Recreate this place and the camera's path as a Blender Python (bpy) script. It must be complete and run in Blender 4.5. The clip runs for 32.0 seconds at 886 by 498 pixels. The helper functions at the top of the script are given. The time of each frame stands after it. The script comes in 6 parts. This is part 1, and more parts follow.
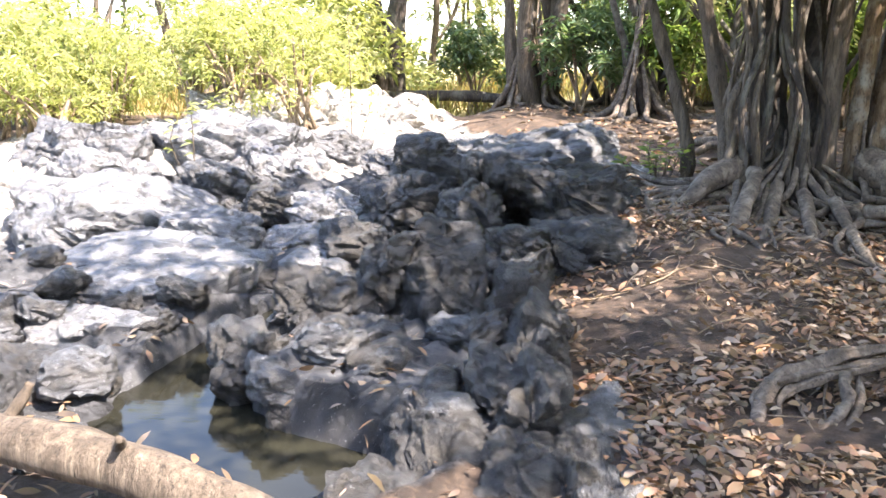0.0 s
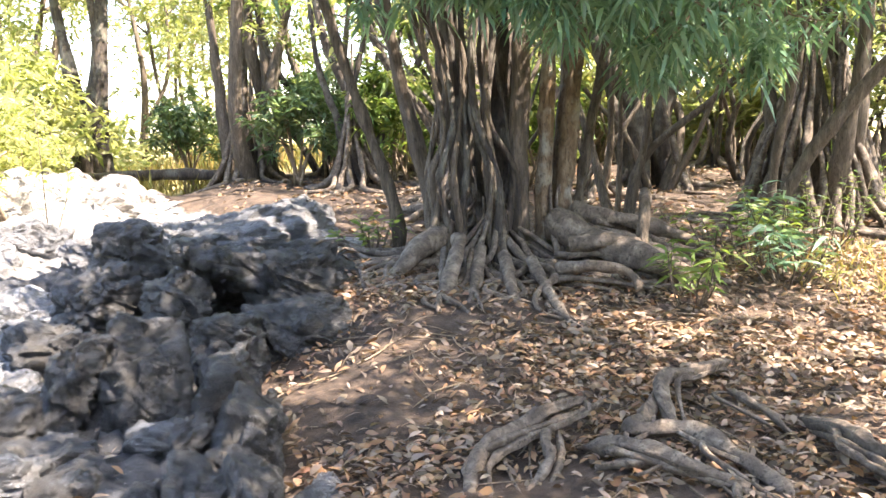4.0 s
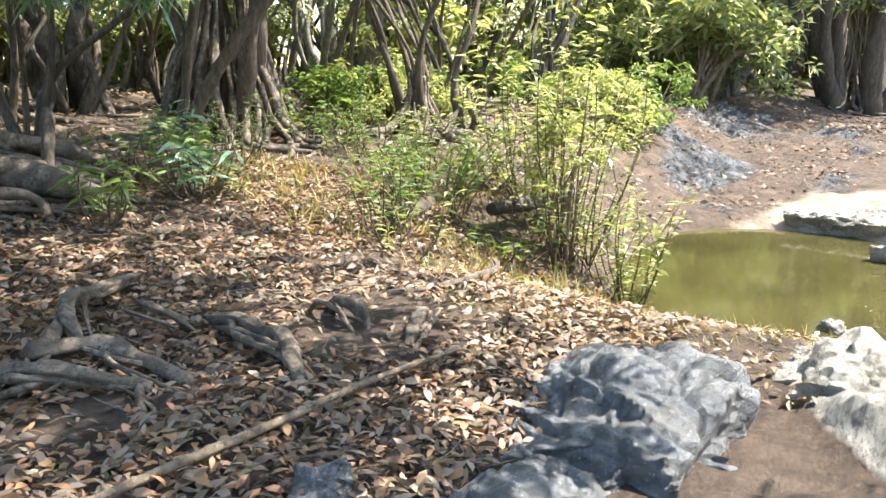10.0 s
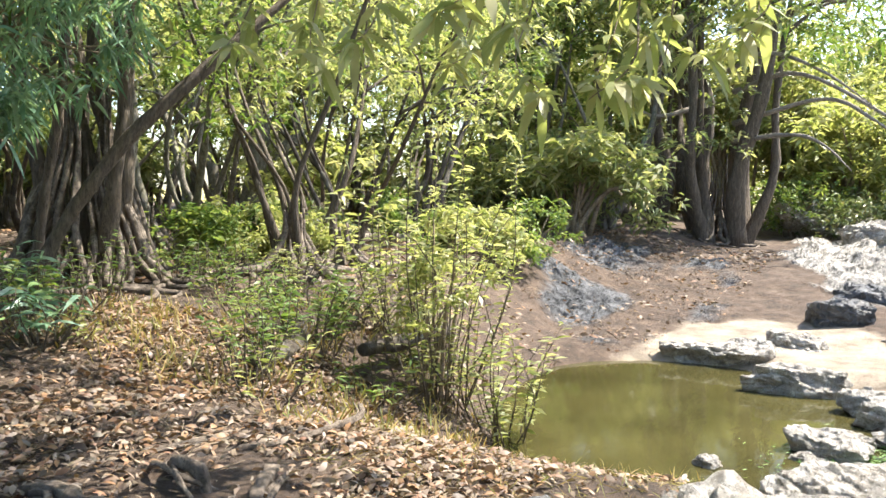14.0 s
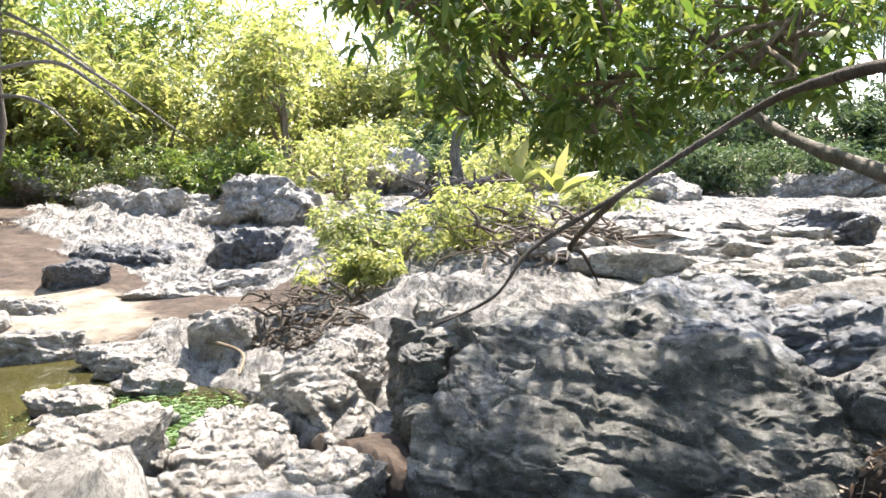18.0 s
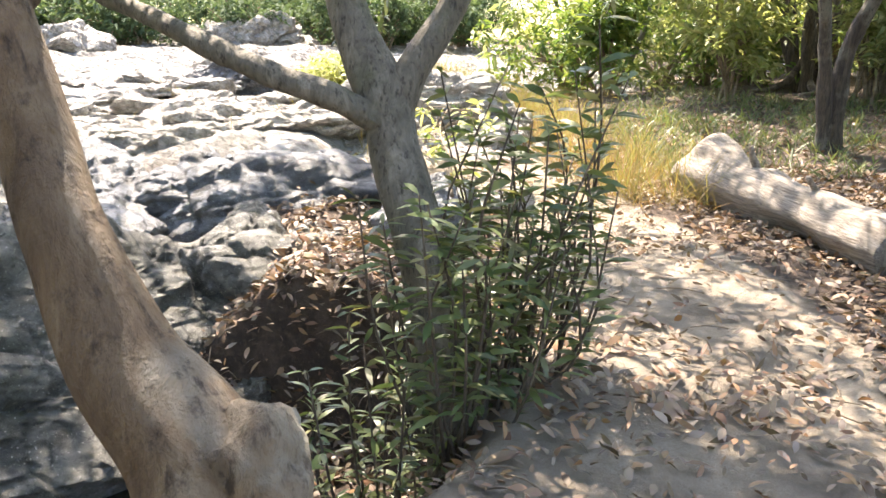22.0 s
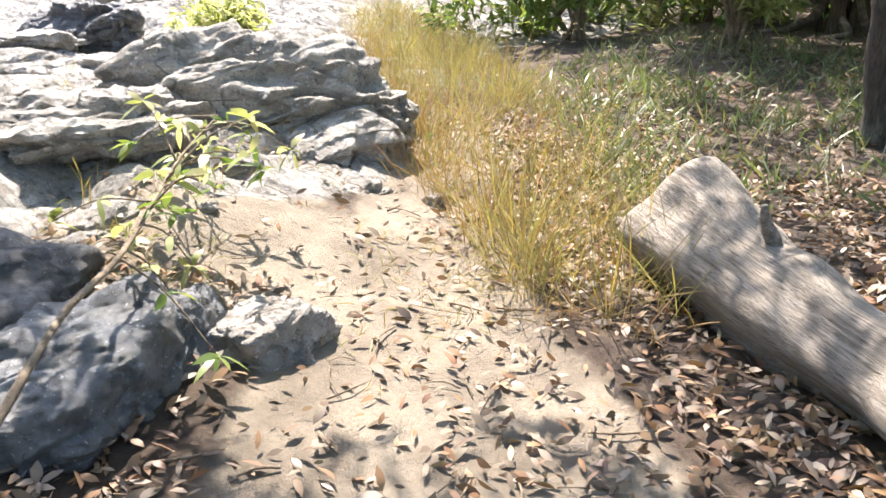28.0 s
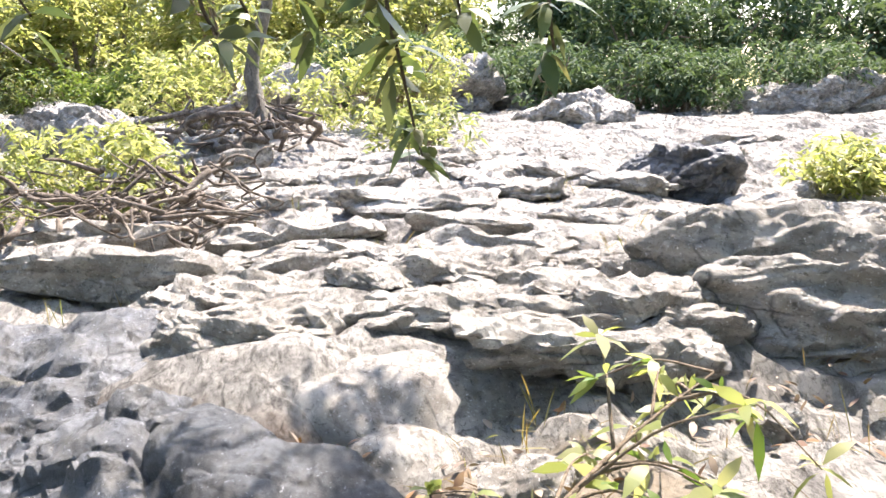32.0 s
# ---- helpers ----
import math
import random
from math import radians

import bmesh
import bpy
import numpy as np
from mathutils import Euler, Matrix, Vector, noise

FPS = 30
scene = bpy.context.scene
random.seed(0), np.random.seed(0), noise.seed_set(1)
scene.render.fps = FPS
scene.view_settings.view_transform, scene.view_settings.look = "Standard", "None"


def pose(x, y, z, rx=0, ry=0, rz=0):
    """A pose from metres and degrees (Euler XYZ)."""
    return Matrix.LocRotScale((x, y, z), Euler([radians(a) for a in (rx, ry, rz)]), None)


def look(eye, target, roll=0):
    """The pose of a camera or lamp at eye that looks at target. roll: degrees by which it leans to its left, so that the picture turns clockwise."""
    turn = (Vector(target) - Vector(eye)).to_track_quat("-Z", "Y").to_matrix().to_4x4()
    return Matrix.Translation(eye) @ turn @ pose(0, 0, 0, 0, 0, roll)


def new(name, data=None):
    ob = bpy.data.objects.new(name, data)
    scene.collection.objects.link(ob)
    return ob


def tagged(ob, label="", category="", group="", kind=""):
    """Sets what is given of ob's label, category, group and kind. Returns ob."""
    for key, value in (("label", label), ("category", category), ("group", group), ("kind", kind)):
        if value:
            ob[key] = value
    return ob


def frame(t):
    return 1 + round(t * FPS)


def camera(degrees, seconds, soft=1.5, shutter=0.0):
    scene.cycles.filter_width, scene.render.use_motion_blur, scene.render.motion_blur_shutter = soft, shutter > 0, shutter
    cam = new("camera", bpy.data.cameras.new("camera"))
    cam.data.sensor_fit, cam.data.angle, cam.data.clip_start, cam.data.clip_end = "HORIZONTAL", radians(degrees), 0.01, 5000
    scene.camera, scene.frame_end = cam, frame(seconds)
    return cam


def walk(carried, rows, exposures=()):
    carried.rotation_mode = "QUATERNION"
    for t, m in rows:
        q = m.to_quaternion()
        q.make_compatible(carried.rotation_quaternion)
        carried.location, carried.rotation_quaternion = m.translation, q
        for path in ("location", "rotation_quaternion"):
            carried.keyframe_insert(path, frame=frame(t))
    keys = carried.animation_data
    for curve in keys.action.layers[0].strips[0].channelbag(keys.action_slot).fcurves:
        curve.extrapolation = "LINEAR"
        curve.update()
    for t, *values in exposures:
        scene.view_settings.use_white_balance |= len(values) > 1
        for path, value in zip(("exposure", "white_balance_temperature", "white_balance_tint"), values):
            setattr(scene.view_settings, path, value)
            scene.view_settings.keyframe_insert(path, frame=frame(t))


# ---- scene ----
cam = camera(55.45, 32.0)
PATH = [
    (0, look((0.000, 0.000, 1.499), (-0.0001, 0.9770, 1.2854), 0.59)),
    (0.5, look((0.014, 0.035, 1.492), (0.0824, 1.0042, 1.2553), 1.11)),
    (1, look((0.021, 0.063, 1.489), (0.1164, 1.0273, 1.2414), 1.28)),
    (1.5, look((0.051, 0.100, 1.507), (0.1876, 1.0565, 1.2487), 1.03)),
    (2, look((0.070, 0.119, 1.548), (0.2759, 1.0697, 1.3142), 0.68)),
    (2.5, look((0.084, 0.113, 1.571), (0.3111, 1.0699, 1.3911), -0.42)),
    (4.5, look((0.246, 0.094, 1.561), (0.5941, 1.0212, 1.4264), -1.58)),
    (5, look((0.275, 0.085, 1.555), (0.6767, 0.9902, 1.4184), -1.65)),
    (5.5, look((0.291, 0.075, 1.553), (0.7469, 0.9529, 1.4097), -1.64)),
    (6, look((0.294, 0.059, 1.541), (0.7924, 0.9128, 1.3910), -1.62)),
    (6.5, look((0.288, 0.030, 1.529), (0.8105, 0.8678, 1.3700), -1.62)),
    (7, look((0.271, -0.008, 1.520), (0.8083, 0.8170, 1.3452), -1.50)),
    (7.5, look((0.258, -0.054, 1.514), (0.8118, 0.7565, 1.3226), -1.22)),
    (8, look((0.235, -0.090, 1.507), (0.8110, 0.7006, 1.2985), -0.72)),
    (8.5, look((0.230, -0.114, 1.493), (0.8299, 0.6537, 1.2657), -0.26)),
    (9, look((0.246, -0.126, 1.467), (0.8883, 0.5928, 1.2024), 0.27)),
    (9.5, look((0.290, -0.131, 1.462), (1.0118, 0.4968, 1.1702), 0.50)),
    (10, look((0.331, -0.161, 1.505), (1.1251, 0.4025, 1.2773), 0.34)),
    (10.5, look((0.363, -0.174, 1.539), (1.1666, 0.3939, 1.3626), 0.70)),
    (11, look((0.397, -0.184, 1.560), (1.1737, 0.4306, 1.4265), 0.68)),
    (11.5, look((0.447, -0.190, 1.568), (1.2175, 0.4390, 1.4610), 0.50)),
    (12, look((0.497, -0.194, 1.566), (1.2700, 0.4348, 1.4747), 0.27)),
    (12.5, look((0.540, -0.202, 1.566), (1.3253, 0.4115, 1.4831), 0.28)),
    (13, look((0.571, -0.208, 1.560), (1.3866, 0.3656, 1.4832), 0.36)),
    (13.5, look((0.605, -0.214, 1.552), (1.4579, 0.3023, 1.4762), 0.45)),
    (15.5, look((0.693, -0.344, 1.523), (1.6425, -0.0375, 1.4522), 0.04)),
    (16, look((0.710, -0.365, 1.512), (1.6891, -0.1775, 1.4360), 0.46)),
    (16.5, look((0.737, -0.346, 1.504), (1.7316, -0.2747, 1.4273), 0.49)),
    (17, look((0.786, -0.336, 1.475), (1.7781, -0.4261, 1.3936), 0.30)),
    (17.5, look((0.769, -0.332, 1.461), (1.7368, -0.5703, 1.3775), 0.55)),
    (18, look((0.752, -0.340, 1.439), (1.6841, -0.6860, 1.3358), 0.53)),
    (18.5, look((0.763, -0.366, 1.407), (1.6648, -0.7563, 1.2181), 0.35)),
    (19, look((0.794, -0.375, 1.368), (1.6671, -0.7717, 1.0839), 0.78)),
    (19.5, look((0.796, -0.390, 1.362), (1.6433, -0.7926, 1.0151), 0.88)),
    (20, look((0.776, -0.504, 1.373), (1.5768, -0.9674, 0.9951), 0.55)),
    (20.5, look((0.774, -0.736, 1.395), (1.5148, -1.3022, 1.0356), 0.66)),
    (21, look((0.713, -0.966, 1.422), (1.4121, -1.6043, 1.0999), 0.38)),
    (21.5, look((0.726, -1.089, 1.428), (1.3356, -1.8236, 1.1279), 0.94)),
    (22, look((0.813, -1.304, 1.449), (1.3452, -2.1082, 1.1835), 1.24)),
    (22.5, look((0.815, -1.547, 1.421), (1.2820, -2.3979, 1.1772), 1.02)),
    (23, look((0.791, -1.925, 1.381), (1.2617, -2.7716, 1.1328), 1.40)),
    (23.5, look((0.817, -2.165, 1.347), (1.3082, -2.9855, 1.0553), 1.48)),
    (24, look((0.947, -2.471, 1.360), (1.4427, -3.2781, 1.0400), 0.93)),
    (24.5, look((1.061, -2.858, 1.342), (1.5443, -3.6679, 1.0099), 0.95)),
    (26.5, look((1.458, -3.886, 1.363), (1.9422, -4.6831, 1.0019), 1.31)),
    (27, look((1.494, -4.181, 1.451), (1.9679, -4.9832, 1.0882), 0.86)),
    (27.5, look((1.570, -4.419, 1.478), (2.0603, -5.2146, 1.1226), 0.49)),
    (28, look((1.695, -4.655, 1.516), (2.2189, -5.4323, 1.1666), 0.25)),
    (28.5, look((1.787, -4.866, 1.533), (2.4160, -5.5895, 1.2495), 0.20)),
    (29, look((1.895, -5.145, 1.531), (2.6257, -5.7779, 1.2754), 0.44)),
    (29.5, look((2.082, -5.317, 1.502), (2.8479, -5.9098, 1.2533), 0.81)),
    (30, look((2.338, -5.464, 1.533), (3.1225, -6.0368, 1.2950), 0.90)),
    (30.5, look((2.483, -5.618, 1.559), (3.3009, -6.1437, 1.3262), 0.30)),
    (31, look((2.558, -5.787, 1.583), (3.4339, -6.2098, 1.3492), -0.67)),
    (31.5, look((2.636, -5.898, 1.584), (3.5525, -6.2311, 1.3641), -0.85)),
    (32, look((2.703, -5.965, 1.585), (3.6504, -6.2104, 1.3791), -0.88)),
]
walk(cam, PATH, [(0.0, 2.66, 6800, 18), (2.0, 2.65, 7150, 18), (5.0, 2.95, 7100, 17), (6.0, 3.0, 6950, 16), (8.0, 2.7, 6700, 14), (10.0, 2.1, 6500, 8), (11.0, 2.3, 6550, 9), (12.0, 2.27, 6550, 9), (13.0, 2.0, 6600, 9), (16.0, 1.7, 6600, 9), (18.0, 1.8, 6600, 12),
                 (19.0, 1.92, 7000, 15), (20.0, 2.35, 6950, 15), (21.0, 2.35, 6900, 15), (22.0, 2.38, 7200, 15), (24.0, 2.35, 6900, 15), (27.0, 2.0, 6650, 14), (28.0, 1.95, 6600, 14), (31.0, 1.95, 6650, 16), (32.0, 1.9, 6600, 16)])

# ---- world, sun and exposure ----
SUN_HEADING, SUN_HEIGHT = 128.0, 58.0
world = bpy.data.worlds.new("sky")
scene.world = world
world.use_nodes = True
wn = world.node_tree
sky = wn.nodes.new("ShaderNodeTexSky")
sky.sky_type = "NISHITA"
sky.sun_disc = False
sky.sun_elevation = radians(SUN_HEIGHT)
sky.sun_rotation = radians(SUN_HEADING)
sky.air_density, sky.dust_density = 1.0, 1.3
wn.nodes["Background"].inputs["Strength"].default_value = 0.15
wn.links.new(sky.outputs["Color"], wn.nodes["Background"].inputs["Color"])

sun = new("sun", bpy.data.lights.new("sun", "SUN"))
sun.data.energy = 4.9
sun.data.angle = radians(0.6)
sun.data.color = (1.0, 0.93, 0.83)
_h, _e = radians(SUN_HEADING), radians(SUN_HEIGHT)
sun.matrix_world = look((40 * math.sin(_h) * math.cos(_e), 40 * math.cos(_h) * math.cos(_e), 40 * math.sin(_e)), (0, 0, 0))

# ---- numeric helpers ----


def hashed(i, j, k, s):
    n = (i * 374761393 + j * 668265263 + k * 2147483647 + s * 974711) & 0xFFFFFFFF
    n = ((n ^ (n >> 13)) * 1274126177) & 0xFFFFFFFF
    n = ((n ^ (n >> 15)) * 2246822519) & 0xFFFFFFFF
    return ((n ^ (n >> 16)) & 0xFFFFFF) / float(0xFFFFFF)


def vnoise(p, s=0):
    """Smooth noise in -1 to 1 at the points p (n, 3)."""
    i = np.floor(p).astype(np.int64)
    f = p - i
    f = f * f * (3 - 2 * f)
    out = 0
    for dx in (0, 1):
        for dy in (0, 1):
            for dz in (0, 1):
                w = (f[:, 0] if dx else 1 - f[:, 0]) * (f[:, 1] if dy else 1 - f[:, 1]) * (f[:, 2] if dz else 1 - f[:, 2])
                out = out + w * hashed(i[:, 0] + dx, i[:, 1] + dy, i[:, 2] + dz, s)
    return out * 2 - 1


def fbm(p, octaves=4, s=0):
    out, a = 0, 1.0
    for o in range(octaves):
        out = out + a * vnoise(p, s + o)
        p, a = p * 2.03 + 7.7, a * 0.5
    return out


def cracks(p, s=0):
    """Distance from the walls between the cells of a broken solid."""
    i = np.floor(p).astype(np.int64)
    best = np.full(len(p), 1e9)
    second = best.copy()
    for dx in (-1, 0, 1):
        for dy in (-1, 0, 1):
            for dz in (-1, 0, 1):
                a, b, c = i[:, 0] + dx, i[:, 1] + dy, i[:, 2] + dz
                d = (p[:, 0] - a - hashed(a, b, c, s)) ** 2 + (p[:, 1] - b - hashed(a, b, c, s + 1)) ** 2 + (p[:, 2] - c - hashed(a, b, c, s + 2)) ** 2
                second = np.where(d < best, best, np.minimum(second, d))
                best = np.minimum(best, d)
    return np.sqrt(second) - np.sqrt(best)


def chunks(p, s=0, deep=True):
    """Broken stone: the upper hull of tilted wedges, one to a cell, so that flat faces meet in edges."""
    i = np.floor(p).astype(np.int64)
    out = np.full(len(p), -9.0)
    for dx in (-1, 0, 1):
        for dy in (-1, 0, 1):
            for dz in (-1, 0, 1) if deep else (0,):
                a, b, c = i[:, 0] + dx, i[:, 1] + dy, i[:, 2] + dz
                g = [hashed(a, b, c, s + j) for j in range(4)]
                u, v = p[:, 0] - a - g[0], p[:, 1] - b - g[1]
                w = p[:, 2] - c - g[2] if deep else 0.0
                far = np.maximum(np.abs(u + 0.4 * v), np.abs(v - 0.4 * u))
                if deep:
                    far = np.maximum(far, np.abs(w + 0.3 * u))
                out = np.maximum(out, 0.7 * g[3] + 0.9 * ((g[3] * 7.3) % 1 - 0.5) * u + 0.9 * ((g[3] * 13.7) % 1 - 0.5) * v + (0.9 * ((g[3] * 23.1) % 1 - 0.5) * w if deep else 0) - 0.85 * far)
    return out - 0.12


def blocks(x, y, s=0, slope=1.5):
    """Fractured bedrock: tilted flat-topped blocks with steep sides, the highest one showing."""
    i, j = np.floor(x).astype(np.int64), np.floor(y).astype(np.int64)
    out = np.full(len(x), -9.0)
    for dx in (-1, 0, 1):
        for dy in (-1, 0, 1):
            a, b = i + dx, j + dy
            h = [hashed(a, b, 0 * a, s + k) for k in range(7)]
            u, v = x - a - h[0], y - b - h[1]
            t = (h[2] - 0.5) * 0.9 + 0.25
            c, d = np.cos(t), np.sin(t)
            u, v = u * c + v * d, -u * d + v * c
            top = (h[3] - 0.5) * 0.7 + u * (h[4] - 0.35) * 0.8 + v * (h[5] - 0.5) * 0.5
            side = top + slope * (0.36 + 0.3 * h[6] - np.maximum(np.abs(u), np.abs(v) + 0.3 * np.abs(u)))
            out = np.maximum(out, np.minimum(top, side))
    return np.maximum(out, -0.75)


def ss(v):
    v = np.clip(v, 0, 1)
    return v * v * (3 - 2 * v)


def blob(x, y, cx, cy, rx, ry, turn=0.0, edge=0.35):
    """1 inside an ellipse, falling to 0 at its rim."""
    c, s = math.cos(radians(turn)), math.sin(radians(turn))
    u, v = (x - cx) * c + (y - cy) * s, -(x - cx) * s + (y - cy) * c
    return ss((1 + edge - np.sqrt((u / rx) ** 2 + (v / ry) ** 2)) / (2 * edge))


def along(x, y, points, widths, edge=0.4):
    """1 along a line of points, falling to 0 at its width."""
    out = np.zeros_like(x)
    for (ax, ay), (bx, by), wa, wb in zip(points, points[1:], widths, widths[1:]):
        dx, dy = bx - ax, by - ay
        f = np.clip(((x - ax) * dx + (y - ay) * dy) / (dx * dx + dy * dy), 0, 1)
        d = np.hypot(x - ax - f * dx, y - ay - f * dy) / (wa + (wb - wa) * f)
        out = np.maximum(out, ss((1 + edge - d) / (2 * edge)))
    return out


def flat3(x, y, k=1.0):
    return np.stack([x * k, y * k, 0 * x], 1)


# ---- the lie of the land ----
PATH_LINE = [(0.2, 0.2), (0.6, -1.6), (1.45, -4.0), (2.3, -5.6), (3.5, -7.2), (4.5, -8.7), (5.2, -10.0)]
PATH_WIDE = [0.5, 0.75, 1.0, 0.88, 0.48, 0.36, 0.26]


CHANNEL = [(-0.4, 3.1), (-0.9, 3.4), (-1.25, 3.75), (-1.32, 4.4), (-1.22, 5.0), (-0.98, 5.8)]
CHANNEL_WIDE = [0.36, 0.34, 0.36, 0.28, 0.22, 0.14]


def dark_cover(x, y):
    """Where the bedrock is dark: the northern bed and the gully."""
    return np.maximum.reduce([blob(x, y, -1.2, 5.6, 3.4, 4.2, 0, 0.2), blob(x, y, 4.4, -2.9, 1.9, 2.0, 0, 0.25), 0.62 * blob(x, y, 17.5, 4.2, 7.0, 2.8, 0, 0.3)])


def rock_cover(x, y):
    n = 0.22 * vnoise(flat3(x, y, 0.9), 5)
    w = np.zeros_like(x)
    for b in ((11.5, -7.5, 6.2, 4.6, 0), (20, -10, 14, 8, 0), (9.2, -2.2, 2.8, 1.9, 10), (16.5, -2.0, 3.0, 1.7, 0),
              (25, -2.5, 9, 5, 0), (4.9, -0.4, 1.6, 1.1, 0), (-3.2, 12.5, 4.0, 4.5, 0), (0.5, 8.6, 1.6, 1.5, 0),
              (6.6, -8.2, 2.0, 1.6, 0), (-2.6, 6.4, 2.6, 3.2, 0), (-0.35, 4.6, 0.9, 1.9, 0), (14, -18, 7, 6, 0), (27, -24, 13, 9, 0)):
        w = np.maximum(w, blob(x, y, *b, edge=0.22))
    w = np.maximum(w, 0.5 * blob(x, y, 17.0, 4.2, 5.0, 2.2, 6, 0.3))
    return np.clip(ss((w + n * (w > 0.02) * (w < 0.98) - 0.25) / 0.5), 0, 1)


def sand_cover(x, y):
    a = along(x, y, PATH_LINE, PATH_WIDE, 0.3)
    b = np.maximum.reduce([blob(x, y, 12.3, 1.2, 2.5, 1.7), blob(x, y, 6.9, 0.7, 1.2, 0.7, 20), 0.8 * blob(x, y, 4.6, -7.1, 0.9, 0.8)])
    return np.clip(np.maximum(a, b) + 0.2 * vnoise(flat3(x, y, 1.7), 9) * (np.maximum(a, b) > 0.03), 0, 1)


def ground(x, y):
    """Height of the ground without its fine relief."""
    z = 0.42 * ss((y - 3.4) / 3.8) * ss((x - 0.2) / 1.6) + 0.32 * ss((y - 9) / 10)
    z = z + 0.35 * ss((-y - 9.5) / 8) * ss((9 - x) / 5)
    low = ss((x - 4.6) / 2.4) * ss((4.6 - y + 0.25 * np.clip(x - 7, 0, 6)) / 2.0) * ss((y + 3.6) / 1.6)
    z = z - 0.62 * low * (1 - 0.85 * ss((x - 12.5) / 9))
    z = z - 0.55 * blob(x, y, 9.4, 1.75, 2.5, 1.75, 12, 0.4) - 0.52 * blob(x, y, 8.15, -0.5, 1.15, 0.9, 0, 0.4)
    z = z - 0.85 * along(x, y, [(3.4, -3.8), (3.5, -2.9), (3.3, -1.5), (5.0, -1.2), (6.3, -0.8)], [0.8, 1.2, 1.25, 0.75, 0.7], 0.22) * (1 - 0.45 * low)
    z = z - 0.55 * blob(x, y, 5.3, -3.5, 1.3, 1.7, 20, 0.3) - 0.2 * blob(x, y, 2.62, -3.5, 0.42, 0.5, 0, 0.3) - 0.16 * blob(x, y, 5.4, -6.65, 0.5, 0.4, 0, 0.4)
    z = z - 0.14 * blob(x, y, 3.62, -3.2, 0.42, 0.34, -30, 0.3) - 0.14 * blob(x, y, 3.45, -1.95, 0.36, 0.3, 0, 0.3)
    z = z + 0.24 * blob(x, y, 9.5, -7.2, 5, 3.6, 0, 0.4) + 0.42 * ss((x - 10) / 8) * ss((-y - 3.2) / 3) - 0.05 * ss((x - 26) / 10)
    z = z - 0.36 * along(x, y, CHANNEL, CHANNEL_WIDE, 0.25) - 0.05 * blob(x, y, -3, 6, 3.5, 3.5)
    z = z + 0.5 * blob(x, y, -3.6, 11.2, 2.4, 1.6, 0, 0.6) + 0.45 * blob(x, y, -1.9, 15.2, 3.0, 2.2, 0, 0.6)
    z = z + 0.2 * blob(x, y, 6.3, -7.2, 1.7, 1.5, 0, 0.5)
    z = z + 0.28 * blob(x, y, 15.8, -6.2, 1.8, 1.3, 0, 0.6)
    return z


def height(x, y):
    """The ground as it is built, relief and all."""
    x, y = np.asarray(x, float).ravel(), np.asarray(y, float).ravel()
    z, w = ground(x, y), rock_cover(x, y)
    far = np.clip(np.hypot(x - 4, y + 2) / 30, 0, 1)
    p = flat3(x, y)
    wx, wy = x + 0.22 * vnoise(p * 1.1, 31) + 0.06 * vnoise(p * 4, 33), y + 0.22 * vnoise(p * 1.1, 32) + 0.06 * vnoise(p * 4, 34)
    wx, wy = 0.82 * wx + 0.57 * wy, -0.57 * wx + 0.82 * wy
    c3 = np.stack([wx, wy * 1.9, 0 * x], 1)
    rocky = 0.24 * blocks(wx * 0.5, wy * 0.85, 3) + 0.10 * blocks(wx * 1.5, wy * 2.4, 17) + 0.40 * chunks(c3 * 0.8, 61, False) + 0.20 * chunks(c3 * 2.1, 71, False) + 0.08 * chunks(c3 * 5.2, 81, False) - 0.05 * ss((0.07 - np.abs(vnoise(p * 1.7, 49))) / 0.07) + 0.06 * fbm(p * 0.9, 4, 41) + 0.010 * fbm(p * 9, 3, 47)
    across = 0.9 * x - 0.43 * y + 0.35 * fbm(p * 0.8, 4, 91)
    for step, rise, s in ((0.75, 0.07, 93), (0.31, 0.03, 95), (0.13, 0.01, 97)):
        f = across / step + 0.6 * vnoise(p * 0.5 / step, s)
        f = f - np.floor(f)
        rocky = rocky - rise * f * np.clip(0.55 + 1.2 * vnoise(p * 0.7 / step, s + 1), 0, 1) * ss((1 - f) / 0.12)
    soft = 0.05 * fbm(p * 0.55, 3, 21) + 0.014 * fbm(p * 3.3, 3, 25)
    sand = sand_cover(x, y)
    soft = soft + 0.09 * blob(x, y, 3.8, -2.8, 1.0, 1.3, 0, 0.4) * fbm(p * 2.6, 3, 27)
    wet = np.maximum(blob(x, y, 9.4, 1.75, 2.2, 1.5, 12), along(x, y, CHANNEL, CHANNEL_WIDE, 0.3))
    wet = np.maximum(wet, blob(x, y, 8.1, -0.6, 1.2, 0.9))
    keep = 1 - 0.75 * wet
    rocky = rocky * (1 - 0.4 * ss((x - 5.0) / 2) * ss((-y - 4.6) / 1.5))
    return z + w * rocky * (0.75 + 0.15 * far) * keep + (1 - w) * soft * (1 - 0.5 * sand)


def hz(x, y):
    return float(height([x], [y])[0])


# ---- meshes ----


